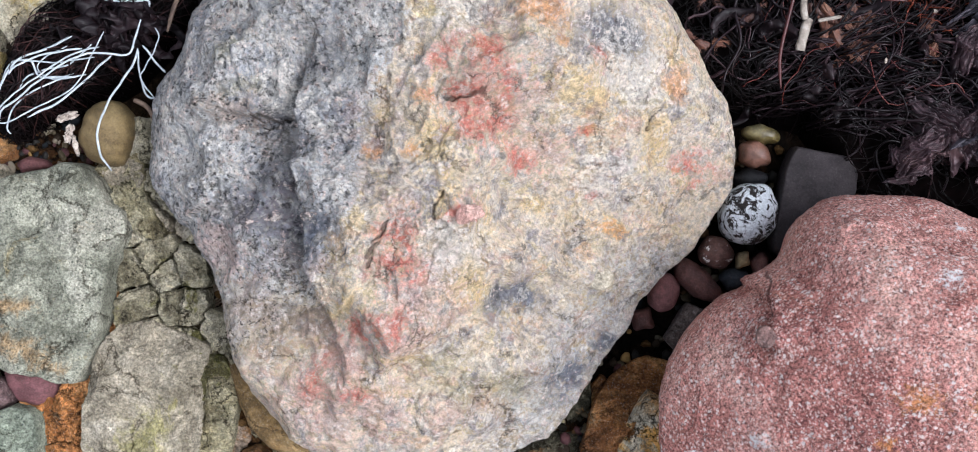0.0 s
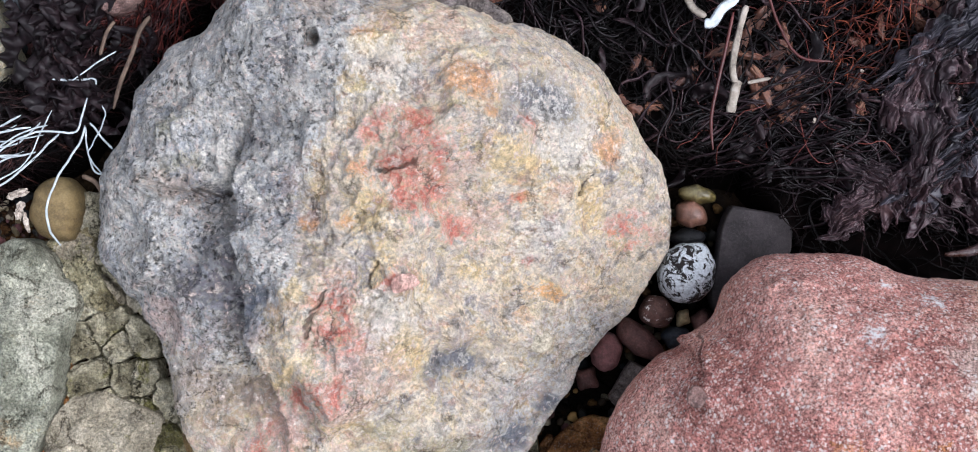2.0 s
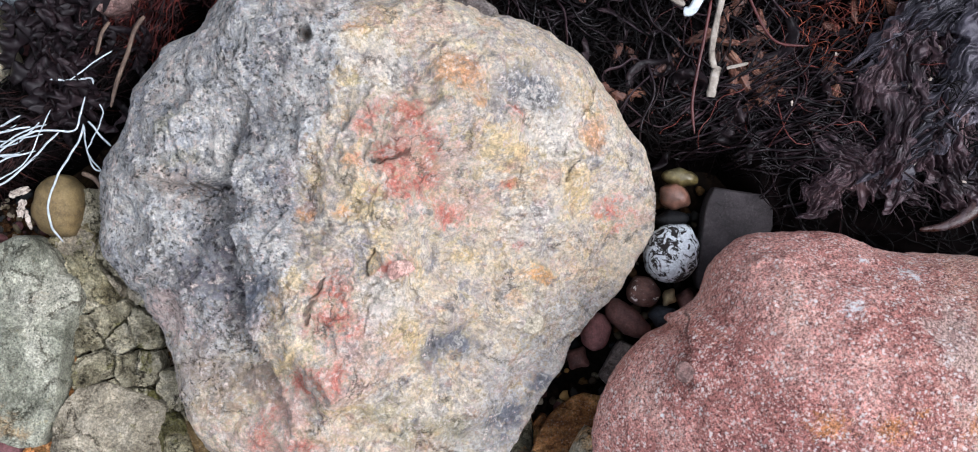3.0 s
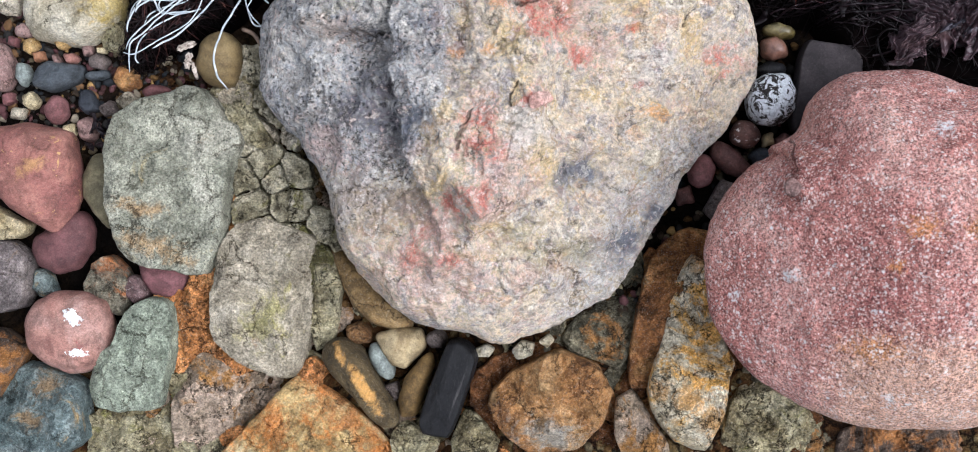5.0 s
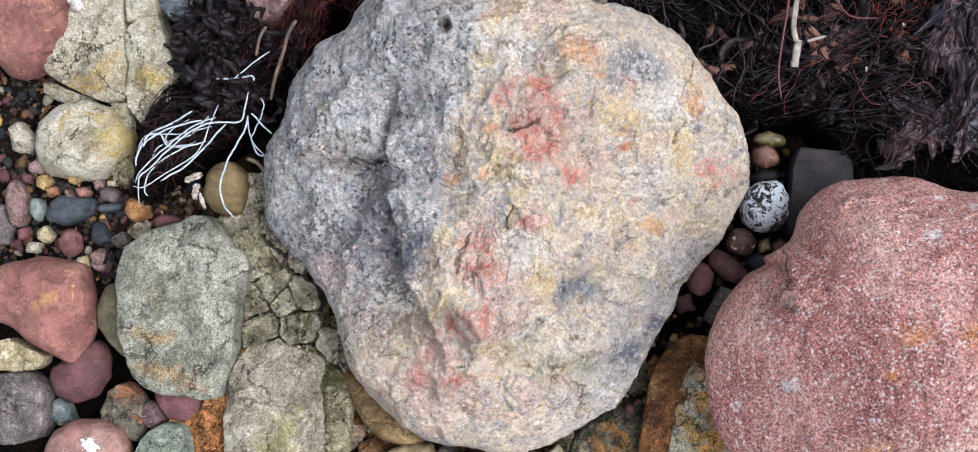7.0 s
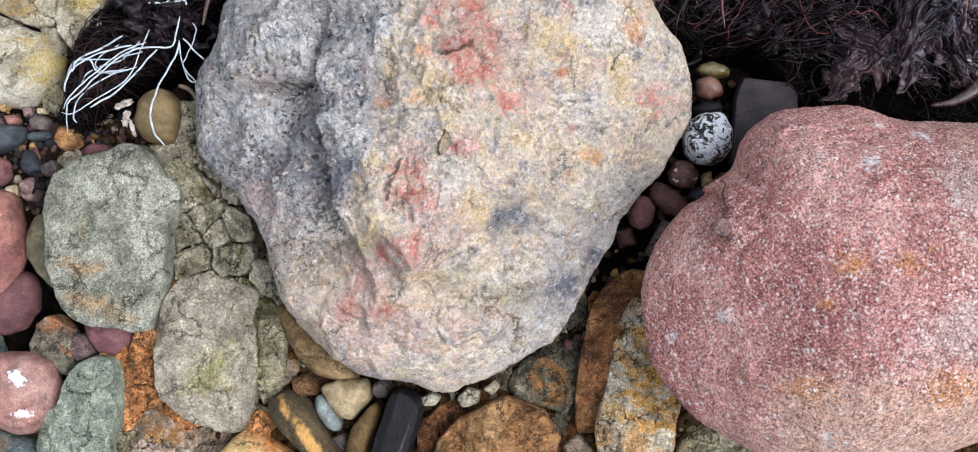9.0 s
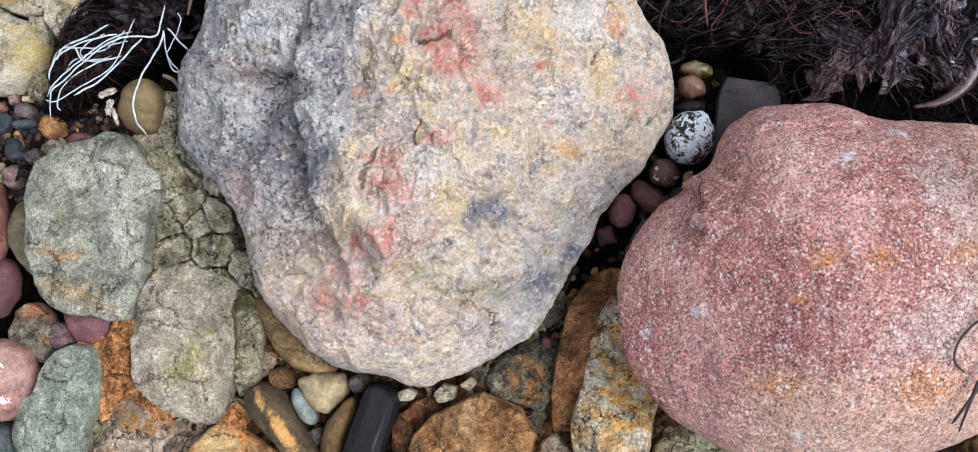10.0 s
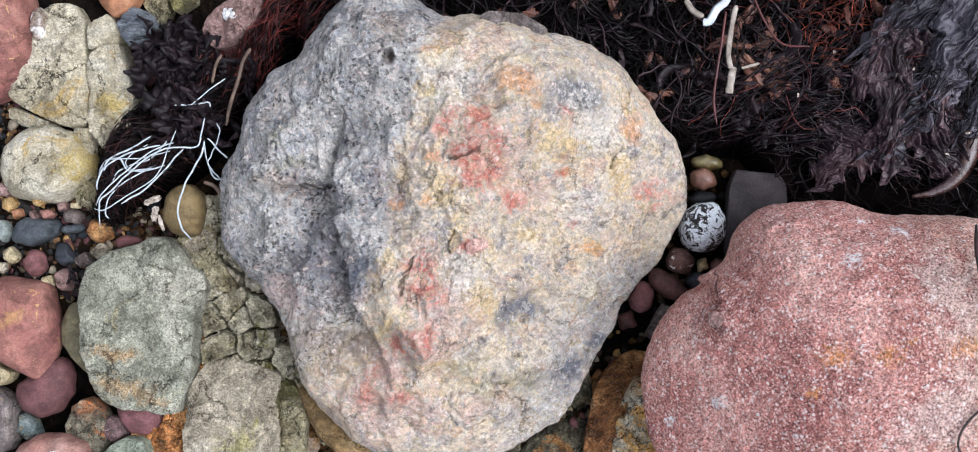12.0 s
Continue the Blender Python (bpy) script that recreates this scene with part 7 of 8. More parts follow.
stone("block", "bedyellow", "angular", -0.465, 0.400, 0.005, 0.06,
      (0.0193, 0.0186, 0.0192, 0.0214, 0.0261, 0.024, 0.0209, 0.0197, 0.0199, 0.0217, 0.0256, 0.0217, 0.0189, 0.0178, 0.018, 0.0195, 0.0231, 0.0283, 0.023, 0.0205, 0.0197, 0.0204, 0.0226, 0.0216),
      "small ochre bedrock piece above weed", outcrop=outcrop_back)
stone("block", "bedyellow", "slab", -0.437, -0.002, 0.012, 0.06,
      (0.0264, 0.0258, 0.0268, 0.0288, 0.0321, 0.0377, 0.0473, 0.0662, 0.0623, 0.0598, 0.0592, 0.0567, 0.0529, 0.051, 0.0471, 0.0447, 0.0438, 0.0442, 0.0461, 0.0449, 0.044, 0.0445, 0.0463, 0.05, 0.0561, 0.0484, 0.0418, 0.0378, 0.0404, 0.0482, 0.0619, 0.0713, 0.076, 0.0488, 0.0368, 0.0303),
      "yellow-green cracked bedrock fragment", outcrop=outcrop_side)

MOSSY, RUSTY, OCHRE = "yellow-green cracked bedrock fragment", "crumbly rust orange bedrock fragment", "ochre and grey bedrock fragment"


def inside_great(x, y, share):
    return ((x + 0.06) / 0.335) ** 2 + ((y - 0.02) / 0.325) ** 2 < share * share


def side_rock(x, y, u):
    if inside_great(x, y, 0.86) or x < -0.46 + 0.25 * max(0, y) or y + 0.9 * (x + 0.44) > 0.10:
        return None
    return ("bedside" if u < 0.8 else "bedgrey" if u < 0.92 else "bedmoss"), MOSSY


def front_rock(x, y, u):
    if inside_great(x, y, 0.9) or (-0.29 < x < -0.07 and -0.43 < y < -0.29) or (x > 0.14 and y > -0.2) or (x > 0.30 and y > -0.36) or (x < -0.55 and y > -0.40):
        return None
    if x < -0.42 and y > -0.40:
        return "rustbed", RUSTY
    if x < -0.33 and y > -0.36:
        return ("bedyellow" if u < 0.6 else "bedmoss"), MOSSY
    if x < -0.05:
        return (("bedpink" if u < 0.4 else "rustbed" if u < 0.65 else "bedyellow"), RUSTY if 0.4 <= u < 0.65 else OCHRE)
    return (("mossy" if u < 0.4 else "rustdeep" if u < 0.6 else "brownridge" if u < 0.8 else "bedyellow"), RUSTY if 0.4 <= u < 0.8 else OCHRE)


shatter(outcrop_side, (-0.47, -0.235, -0.26, 0.09), 0.044, 501, side_rock, lambda x, y: 0.006 + 0.02 * (y + 0.1), 0.0013)
shatter(outcrop_front, (-0.62, -0.58, 0.46, -0.12), 0.046, 502, front_rock, lambda x, y: -0.027 + (0.024 if x < -0.42 else 0.010 if x < -0.33 else 0.0))

# ---- seaweed ----
def tube_rows(line, radius, sides=4, flat=1.0):
    """Points of a tapered tube along a line."""
    line = np.asarray(line, float)
    k = len(line)
    t = np.gradient(line, axis=0)
    t /= np.maximum(np.linalg.norm(t, axis=1), 1e-9)[:, None]
    up = np.array((0.05, 0.08, 1.0))
    a = np.cross(t, up)
    a /= np.maximum(np.linalg.norm(a, axis=1), 1e-9)[:, None]
    b = np.cross(a, t)
    ang = np.arange(sides) / sides * 2 * math.pi
    r = np.broadcast_to(np.asarray(radius, float), (k,))
    return (line[:, None] + r[:, None, None] * (np.cos(ang)[:, None] * a[:, None] + flat * np.sin(ang)[:, None] * b[:, None])).reshape(-1, 3)


def tube_faces(k, sides, off=0):
    f = [(off + i * sides + j, off + i * sides + (j + 1) % sides, off + (i + 1) * sides + (j + 1) % sides, off + (i + 1) * sides + j)
         for i in range(k - 1) for j in range(sides)]
    return f + [tuple(off + j for j in reversed(range(sides))), tuple(off + (k - 1) * sides + j for j in range(sides))]


def spline(points, k):
    p = np.asarray(points, float)
    u = np.linspace(0, len(p) - 1, k)
    i = np.minimum(u.astype(int), len(p) - 2)
    f = (u - i)[:, None]
    a, b, c, d = p[np.maximum(i - 1, 0)], p[i], p[i + 1], p[np.minimum(i + 2, len(p) - 1)]
    return b + 0.5 * f * (c - a + f * (2 * a - 5 * b + 4 * c - d + f * (3 * (b - c) + d - a)))


def weed_height(x, y):
    """How high the matted weed lies; well under the ground where there is none."""
    x, y = np.asarray(x, float), np.asarray(y, float)
    p = np.stack([x, y, 0 * x], -1)
    edge = np.interp(x, (-0.6, -0.30, -0.05, 0.20, 0.27, 0.33, 0.37, 0.40, 0.44, 0.75, 1.2), (0.34, 0.28, 0.26, 0.18, 0.112, 0.115, 0.106, 0.065, 0.00, -0.06, -0.06))
    right = sstep(y - edge, -0.01, 0.05) * sstep(x, -0.34, -0.22)
    u, v = (x + 0.43) * 0.66 + (y - 0.243) * 0.75, -(x + 0.43) * 0.75 + (y - 0.243) * 0.66
    left = sstep(np.sqrt((u / 0.25) ** 2 + (v / 0.075) ** 2) + 0.25 * fbm(p * 12, 3, 51), 1.1, 0.75)
    worn = 0.13 * fbm(p * 7, 3, 54)
    cover = np.maximum(right * sstep(x + worn, 0.98, 0.84) * sstep(y + worn, 0.72, 0.56), left)
    rise = 0.05 * np.exp(-(((x - 0.62) / 0.16) ** 2 + ((y - 0.19) / 0.10) ** 2))
    return -0.075 + cover * (0.080 + rise + 0.034 * fbm(p * 11, 4, 52)) + 0.009 * fbm(p * 40, 4, 53, 0.6, True)


def weed_mat():
    nx, ny = 330, 200
    x, y = np.meshgrid(np.linspace(-0.66, 1.05, nx), np.linspace(-0.08, 0.85, ny), indexing="ij")
    v = np.stack([x, y, weed_height(x, y)], -1).reshape(-1, 3)
    f = [(i * ny + j, (i + 1) * ny + j, (i + 1) * ny + j + 1, i * ny + j + 1) for i in range(nx - 1) for j in range(ny - 1)]
    return thing("matted_seaweed", mesh_from("matted_seaweed", v, f, M["weed_mat"]), (0, 0, 0), "dark matted rotting seaweed bed", "seaweed", "", "stuff")


weed_mat()


def weed_strands(name, count, boxes, length, radius, material, label, seed, curl=1.0, lift=0.012, k=13, drape=0.0, spread=0.9, lean=None):
    """Loose wiry strands that curl over the weed bed."""
    rng = np.random.default_rng(seed)
    m = count * 3
    b = np.array(boxes)[rng.integers(len(boxes), size=m)]
    x, y = rng.uniform(b[:, 0], b[:, 2]), rng.uniform(b[:, 1], b[:, 3])
    L = rng.uniform(*length, m) * rng.uniform(0.5, 1, m)
    step = (L / (k - 1))[:, None]
    swirl = 3 * fbm(np.stack([x * 6, y * 6, 0 * x], -1), 2, seed)            # neighbours lie roughly alike
    if lean is not None:
        swirl = radians(lean) / 2 + 0.1 * swirl
    run = np.cumsum(np.ones((m, k)), axis=1) * step
    wave = rng.uniform(0.1, 0.5, (m, 1)) * np.sin(run * 2 * math.pi / rng.uniform(0.035, 0.10, (m, 1)) + rng.uniform(0, 6.28, (m, 1)))
    head = (swirl * 2 + rng.normal(0, spread, m))[:, None] + rng.normal(0, 14 * curl, (m, 1)) * run + min(1.0, curl) * wave
    px, py = x[:, None] + np.cumsum(np.cos(head), axis=1) * step, y[:, None] + np.cumsum(np.sin(head), axis=1) * step
    base = weed_height(px, py)
    good = np.where((base.min(axis=1) > -0.04 - drape) & (base.max(axis=1) > -0.02))[0][:count]
    px, py, base, c = px[good], py[good], base[good], len(good)
    arc = np.sin(np.linspace(0.2, 2.9, k)[None] * rng.uniform(0.6, 1.6, (c, 1)))
    z = base + lift * (0.3 + 0.7 * arc * rng.uniform(0, 1, (c, 1))) + rng.uniform(-0.003, 0.005, (c, 1))
    line = np.stack([px, py, z], -1)
    t = np.gradient(line, axis=1)
    t /= np.maximum(np.linalg.norm(t, axis=2), 1e-9)[..., None]
    a = np.cross(t, np.array((0.05, 0.08, 1.0)))
    a /= np.maximum(np.linalg.norm(a, axis=2), 1e-9)[..., None]
    bb = np.cross(a, t)
    r = (rng.uniform(radius[0], radius[1], (c, 1)) * np.linspace(1.0, 0.5, k)[None])[..., None, None]
    ang = np.arange(3) / 3 * 2 * math.pi
    v = line[:, :, None] + r * (np.cos(ang)[:, None] * a[:, :, None] + np.sin(ang)[:, None] * bb[:, :, None])
    one = np.array([(i * 3 + j, i * 3 + (j + 1) % 3, (i + 1) * 3 + (j + 1) % 3, (i + 1) * 3 + j) for i in range(k - 1) for j in range(3)])
    f = (one[None] + (np.arange(c) * 3 * k)[:, None, None]).reshape(-1, 4)
    return thing(name, mesh_from(name, v.reshape(-1, 3).tolist(), f.tolist(), material), (0, 0, 0), label, "seaweed", "", "stuff")


RIGHT = (0.14, 0.04, 0.85, 0.52)
BEHIND = (-0.28, 0.28, 0.40, 0.52)
LEFT = (-0.62, 0.03, -0.26, 0.47)
weed_strands("wiry_seaweed", 2100, (RIGHT, RIGHT, RIGHT, BEHIND), (0.04, 0.14), (0.0007, 0.0016), M["weed_black"],
             "tangled dark brown wiry seaweed strands", 61, 1.6, 0.020, 22, spread=0.7)
weed_strands("long_seaweed", 420, (RIGHT, RIGHT, BEHIND), (0.10, 0.26), (0.0014, 0.0028), M["weed_stem"],
             "long dark curved seaweed stems", 67, 1.1, 0.022, 34, spread=0.6)
weed_strands("swept_seaweed", 310, ((0.30, 0.11, 0.54, 0.24),), (0.10, 0.20), (0.0012, 0.0024), M["weed_stem"],
             "bundle of long dark stems swept in one curve", 69, 0.6, 0.026, 30, spread=0.35, lean=20)
weed_strands("trailing_seaweed", 700, ((0.22, 0.06, 0.75, 0.20), (0.15, 0.12, 0.35, 0.32)), (0.02, 0.06), (0.0005, 0.0012), M["weed_black"],
             "dark seaweed ends trailing over the stones", 66, 1.2, 0.016, drape=0.03)
weed_strands("red_seaweed", 170, ((0.28, 0.14, 0.64, 0.48), (0.40, 0.20, 0.60, 0.42)), (0.04, 0.14), (0.0005, 0.0011), M["weed_red"],
             "dark red wiry seaweed strands", 62, 1.0, 0.028)
weed_strands("rust_seaweed", 130, ((0.45, 0.23, 0.56, 0.33),), (0.02, 0.06), (0.0005, 0.0010), M["weed_rust"],
             "small rust-red branching seaweed tuft", 63, 1.6, 0.034)
weed_strands("fine_seaweed", 2300, (LEFT,), (0.025, 0.10), (0.0004, 0.0010), M["weed_black"],
             "fine dark seaweed strands beside the boulder", 64, 1.1, 0.020, drape=0.02)
weed_strands("brown_seaweed", 420, ((-0.50, 0.12, -0.28, 0.45), (-0.58, 0.04, -0.42, 0.20)), (0.04, 0.11), (0.0007, 0.0014), M["weed_brown"],
             "brown seaweed stems beside the boulder", 68, 0.8, 0.034)
weed_strands("red_seaweed_tuft", 300, ((-0.43, 0.23, -0.27, 0.40),), (0.06, 0.14), (0.0006, 0.0013), M["weed_red"],
             "dark red seaweed strands beside the boulder", 65, 0.35, 0.034, 18, spread=0.25, lean=45)


def frond_mesh(name, length, width, folds, seed, material, k=44, w=22, wave=1.0):
    """A crumpled, folded sheet of weed with a torn edge."""
    u, v = np.meshgrid(np.linspace(-1, 1, k), np.linspace(-1, 1, w), indexing="ij")
    p = np.stack([u * length * 40, v * width * 40, 0 * u], -1)
    one = np.stack([u * 2 + seed, 0 * u, v * 0 + seed], -1)
    edge = 0.85 + 0.5 * fbm(one * 2.5, 4, seed) * np.abs(v)
    tip = 1 + 0.3 * fbm(np.stack([v * 3 + seed, 0 * u, 0 * u], -1), 3, seed + 8) * np.abs(u)
    x = u * tip * length / 2 + 0.16 * width * fbm(p * 0.5, 3, seed + 1)
    y = v * width / 2 * edge * np.sqrt(np.clip(1 - 0.8 * u ** 4, 0.05, 1)) + 0.16 * width * fbm(p * 0.5, 3, seed + 2)
    s = wave * np.stack([u * length * 16 + 0.8 * fbm(p * 0.6, 2, seed + 5), v * width * 85 + 1.6 * fbm(p * 0.45, 3, seed + 6), 0 * u], -1)
    fine = np.stack([u * length * 30, v * width * 320 + 3 * fbm(p * 0.5, 3, seed + 7), 0 * u], -1)
    z = folds * (0.6 * fbm(s, 4, seed + 3, 0.6, True) + 0.6 * fbm(p * 0.35, 3, seed + 4)) + 0.09 * folds * fbm(fine, 3, seed + 9, 0.6, True) - 0.25 * width * v * v - 0.10 * length * u * u
    verts = np.stack([x, y, z], -1).reshape(-1, 3)
    faces = [(i * w + j, (i + 1) * w + j, (i + 1) * w + j + 1, i * w + j + 1) for i in range(k - 1) for j in range(w - 1)]
    return mesh_from(name, verts, faces, material)


def frond(name, x, y, z, turn, length, width, folds, seed, material, label, rx=0, ry=0, wave=1.0):
    ob = thing(name, frond_mesh(name, length, width, folds, seed, material, *((130, 110) if length > 0.06 else (36, 18)), wave), (0, 0, 0), label, "seaweed", "weed fronds")
    ob.matrix_world = pose(x, y, z, rx, ry, turn)
    thick = ob.modifiers.new("thickness", "SOLIDIFY")
    thick.thickness = 0.0008
    return ob


SHEET = "slate-grey wet crumpled seaweed sheet"
PURPLE = "purple-brown crumpled seaweed sheet"
frond("weed_sheet", 0.66, 0.235, 0.088, 48, 0.34, 0.11, 0.026, 71, M["weed_sheet"], SHEET)
frond("weed_sheet", 0.585, 0.190, 0.078, 72, 0.22, 0.10, 0.026, 72, M["weed_purple"], PURPLE)
frond("weed_sheet", 0.72, 0.335, 0.078, 42, 0.28, 0.12, 0.026, 73, M["weed_sheet"], SHEET)
frond("weed_sheet", 0.625, 0.155, 0.072, 112, 0.17, 0.09, 0.026, 74, M["weed_purple"], PURPLE)
frond("weed_sheet", 0.545, 0.120, 0.052, -30, 0.13, 0.075, 0.024, 75, M["weed_purple"], PURPLE)
frond("weed_sheet", 0.505, 0.100, 0.046, 35, 0.10, 0.065, 0.022, 76, M["weed_purple"], PURPLE)
frond("weed_sheet", 0.575, 0.255, 0.070, 60, 0.16, 0.06, 0.022, 77, M["weed_purple"], PURPLE)
frond("weed_sheet", 0.72, 0.20, 0.078, 55, 0.22, 0.09, 0.026, 78, M["weed_sheet"], SHEET)
frond("weed_sheet", 0.61, 0.30, 0.070, 35, 0.20, 0.06, 0.022, 81, M["weed_sheet"], SHEET)
rngf = np.random.default_rng(80)


def ruffle(x, y, z, turn, length, width, waves, seed):
    """A curled strap of weed with one frilled edge."""
    k, w = 70, 14
    u, v = np.meshgrid(np.linspace(0, 1, k), np.linspace(0, 1, w), indexing="ij")
    r = np.random.default_rng(seed)
    bow, ph = r.uniform(1.2, 3.4) * r.choice((-1, 1)), r.uniform(0, 6.28)
    ang = (u - 0.5) * bow
    cx, cy = np.sin(ang) * length / bow, (1 - np.cos(ang)) * length / bow
    frill = width * 0.42 * v ** 1.2 * np.sin(2 * math.pi * waves * u + ph + 1.2 * fbm(np.stack([u * 4 + seed, v, 0 * u], -1), 2, seed))
    side = width * v * np.sin(np.pi * np.clip(0.08 + u * 0.9, 0, 1)) ** 0.5
    px, py = cx - np.sin(ang) * side, cy + np.cos(ang) * side * 0.75
    pz = frill + 0.5 * width * np.sin(v * 2.2) + 0.004 * fbm(np.stack([px * 60, py * 60, u], -1), 3, seed)
    faces = [(i * w + j, (i + 1) * w + j, (i + 1) * w + j + 1, i * w + j + 1) for i in range(k - 1) for j in range(w - 1)]
    me = mesh_from("curled_weed", np.stack([px, py, pz], -1).reshape(-1, 3), faces, M["weed_curl"])
    ob = thing("curled_weed", me, (0, 0, 0), "glossy black curled seaweed frond", "seaweed", "weed fronds")
    ob.matrix_world = pose(x, y, z, r.uniform(-30, 30), r.uniform(-30, 30), turn)
    thick = ob.modifiers.new("thickness", "SOLIDIFY")
    thick.thickness = 0.0006
    return ob


for i in range(64):
    a = i / 63
    ruffle(-0.515 + 0.085 * rngf.uniform() + 0.03 * a, 0.335 - 0.17 * a, 0.022 + 0.018 * rngf.uniform(), rngf.uniform(0, 360),
           rngf.uniform(0.05, 0.10), rngf.uniform(0.014, 0.026), rngf.uniform(3.0, 5.5), 800 + 7 * i)
for i in range(7):
    ruffle(-0.645 + 0.03 * rngf.uniform(), -0.055 + 0.035 * rngf.uniform(), 0.006 + 0.008 * rngf.uniform(), rngf.uniform(0, 360),
           rngf.uniform(0.02, 0.035), rngf.uniform(0.006, 0.010), rngf.uniform(2.0, 4.0), 3800 + 7 * i)
for i in range(12):
    ruffle(rngf.uniform(-0.42, -0.33), rngf.uniform(0.16, 0.34), 0.022 + 0.012 * rngf.uniform(), rngf.uniform(0, 360),
           rngf.uniform(0.04, 0.07), rngf.uniform(0.008, 0.016), rngf.uniform(2.0, 4.0), 1800 + 7 * i)
for i in range(46):
    x, y = rngf.uniform(0.20, 0.62), rngf.uniform(0.13, 0.42)
    ruffle(x, y, float(weed_height(x, y)) + 0.010 + 0.010 * rngf.uniform(), rngf.uniform(0, 360), rngf.uniform(0.03, 0.075),
           rngf.uniform(0.008, 0.020), rngf.uniform(1.5, 3.5), 2800 + 7 * i)
for i in range(90):
    if i < 16:
        x, y = rngf.uniform(0.36, 0.43), rngf.uniform(0.19, 0.30)
    elif i < 60:
        x, y = rngf.uniform(0.18, 0.60), rngf.uniform(0.20, 0.44)
    else:
        x, y = rngf.uniform(-0.2, 0.3), rngf.uniform(0.33, 0.44)
    frond("dry_weed_scrap", x, y, float(weed_height(x, y)) + 0.016, rngf.uniform(0, 360), rngf.uniform(0.022, 0.048), rngf.uniform(0.010, 0.020),
          0.006, 900 + 5 * i, M["weed_leaf"], "brown dried seaweed scrap on the dark weed", rngf.uniform(-25, 25), rngf.uniform(-25, 25))


for i in range(14):
    x, y = rngf.uniform(0.38, 0.68), rngf.uniform(0.10, 0.30)
    frond("shell_chip", x, y, float(weed_height(x, y)) + 0.024, rngf.uniform(0, 360), rngf.uniform(0.004, 0.008), rngf.uniform(0.003, 0.005),
          0.001, 1400 + 5 * i, M["strand_cream"], "tiny pale shell chip caught in dark weed", rngf.uniform(-25, 25), rngf.uniform(-25, 25))


def over_red(points, lift=0.003):
    """Lays points of a line on the red boulder."""
    return [(x, y, float(red_top(np.array([x]), np.array([y]))[0]) + lift) for x, y, _ in points]


def strand(name, points, width, flat, material, label, category="strand", group="", rough=0.0, k=28, end=0.35, parent=None):
    pts = spline(points, k)
    rad = width / 2 * np.interp(np.linspace(0, 1, k), (0, 0.06, 0.5 if end < 0.3 else 0.85, 1), (0.5, 1, 1, end))
    c = pts.mean(0)
    if rough:
        s = pts * 120
        rad = rad * (1 + rough * fbm(s, 3, 91))
        pts = pts + width * 0.25 * rough * np.stack([fbm(s, 2, 92), fbm(s, 2, 93), 0 * rad], -1)
    if group == "bleached strands":                              # thin, slightly wavering ribbons
        rad = rad * 0.85
        pts = pts + 0.002 * np.stack([fbm(pts * 45, 2, 94), fbm(pts * 45, 2, 95), 0.6 * fbm(pts * 45, 2, 96)], -1)
    me = mesh_from(name, tube_rows(pts - c, rad, 6, flat), tube_faces(k, 6), material)
    if parent:
        ob = part(name, me, parent, label)
        ob.location = Vector(c) - parent.location
        return ob
    return thing(name, me, tuple(c), label, category, group)


strand("bleached_strand", ((-0.455, 0.185, 0.055), (-0.467, 0.158, 0.055), (-0.489, 0.117, 0.055), (-0.527, 0.095, 0.055), (-0.566, 0.073, 0.055), (-0.583, 0.074, 0.055)), 0.0022, 0.3, M["strand_white"], "pale bluish-white flat strand lying over dark weed", "strand", "bleached strands")
strand("bleached_strand", ((-0.408, 0.200, 0.065), (-0.416, 0.167, 0.065), (-0.428, 0.158, 0.065), (-0.465, 0.157, 0.065), (-0.504, 0.140, 0.065), (-0.547, 0.104, 0.065), (-0.571, 0.082, 0.065), (-0.569, 0.045, 0.065)), 0.003, 0.3, M["strand_white"], "pale bluish-white flat strand lying over dark weed", "strand", "bleached strands")
strand("bleached_strand", ((-0.458, 0.166, 0.060), (-0.501, 0.149, 0.060), (-0.544, 0.118, 0.060), (-0.568, 0.096, 0.060), (-0.578, 0.078, 0.060)), 0.0026, 0.3, M["strand_white"], "pale bluish-white flat strand lying over dark weed", "strand", "bleached strands")
strand("bleached_strand", ((-0.493, 0.177, 0.055), (-0.527, 0.160, 0.055), (-0.551, 0.152, 0.055), (-0.565, 0.138, 0.055), (-0.577, 0.115, 0.055), (-0.578, 0.102, 0.055)), 0.0034, 0.3, M["strand_white"], "pale bluish-white flat strand lying over dark weed", "strand", "bleached strands")
strand("bleached_strand", ((-0.466, 0.154, 0.050), (-0.519, 0.146, 0.050), (-0.563, 0.146, 0.050), (-0.577, 0.125, 0.050)), 0.0022, 0.3, M["strand_white"], "pale bluish-white flat strand lying over dark weed", "strand", "bleached strands")
strand("bleached_strand", ((-0.489, 0.131, 0.055), (-0.527, 0.128, 0.055), (-0.541, 0.147, 0.055), (-0.556, 0.147, 0.055)), 0.003, 0.3, M["strand_white"], "pale bluish-white flat strand lying over dark weed", "strand", "bleached strands")
strand("bleached_strand", ((-0.476, 0.135, 0.050), (-0.515, 0.123, 0.050), (-0.558, 0.097, 0.050), (-0.568, 0.069, 0.050), (-0.563, 0.060, 0.050)), 0.0026, 0.3, M["strand_white"], "pale bluish-white flat strand lying over dark weed", "strand", "bleached strands")
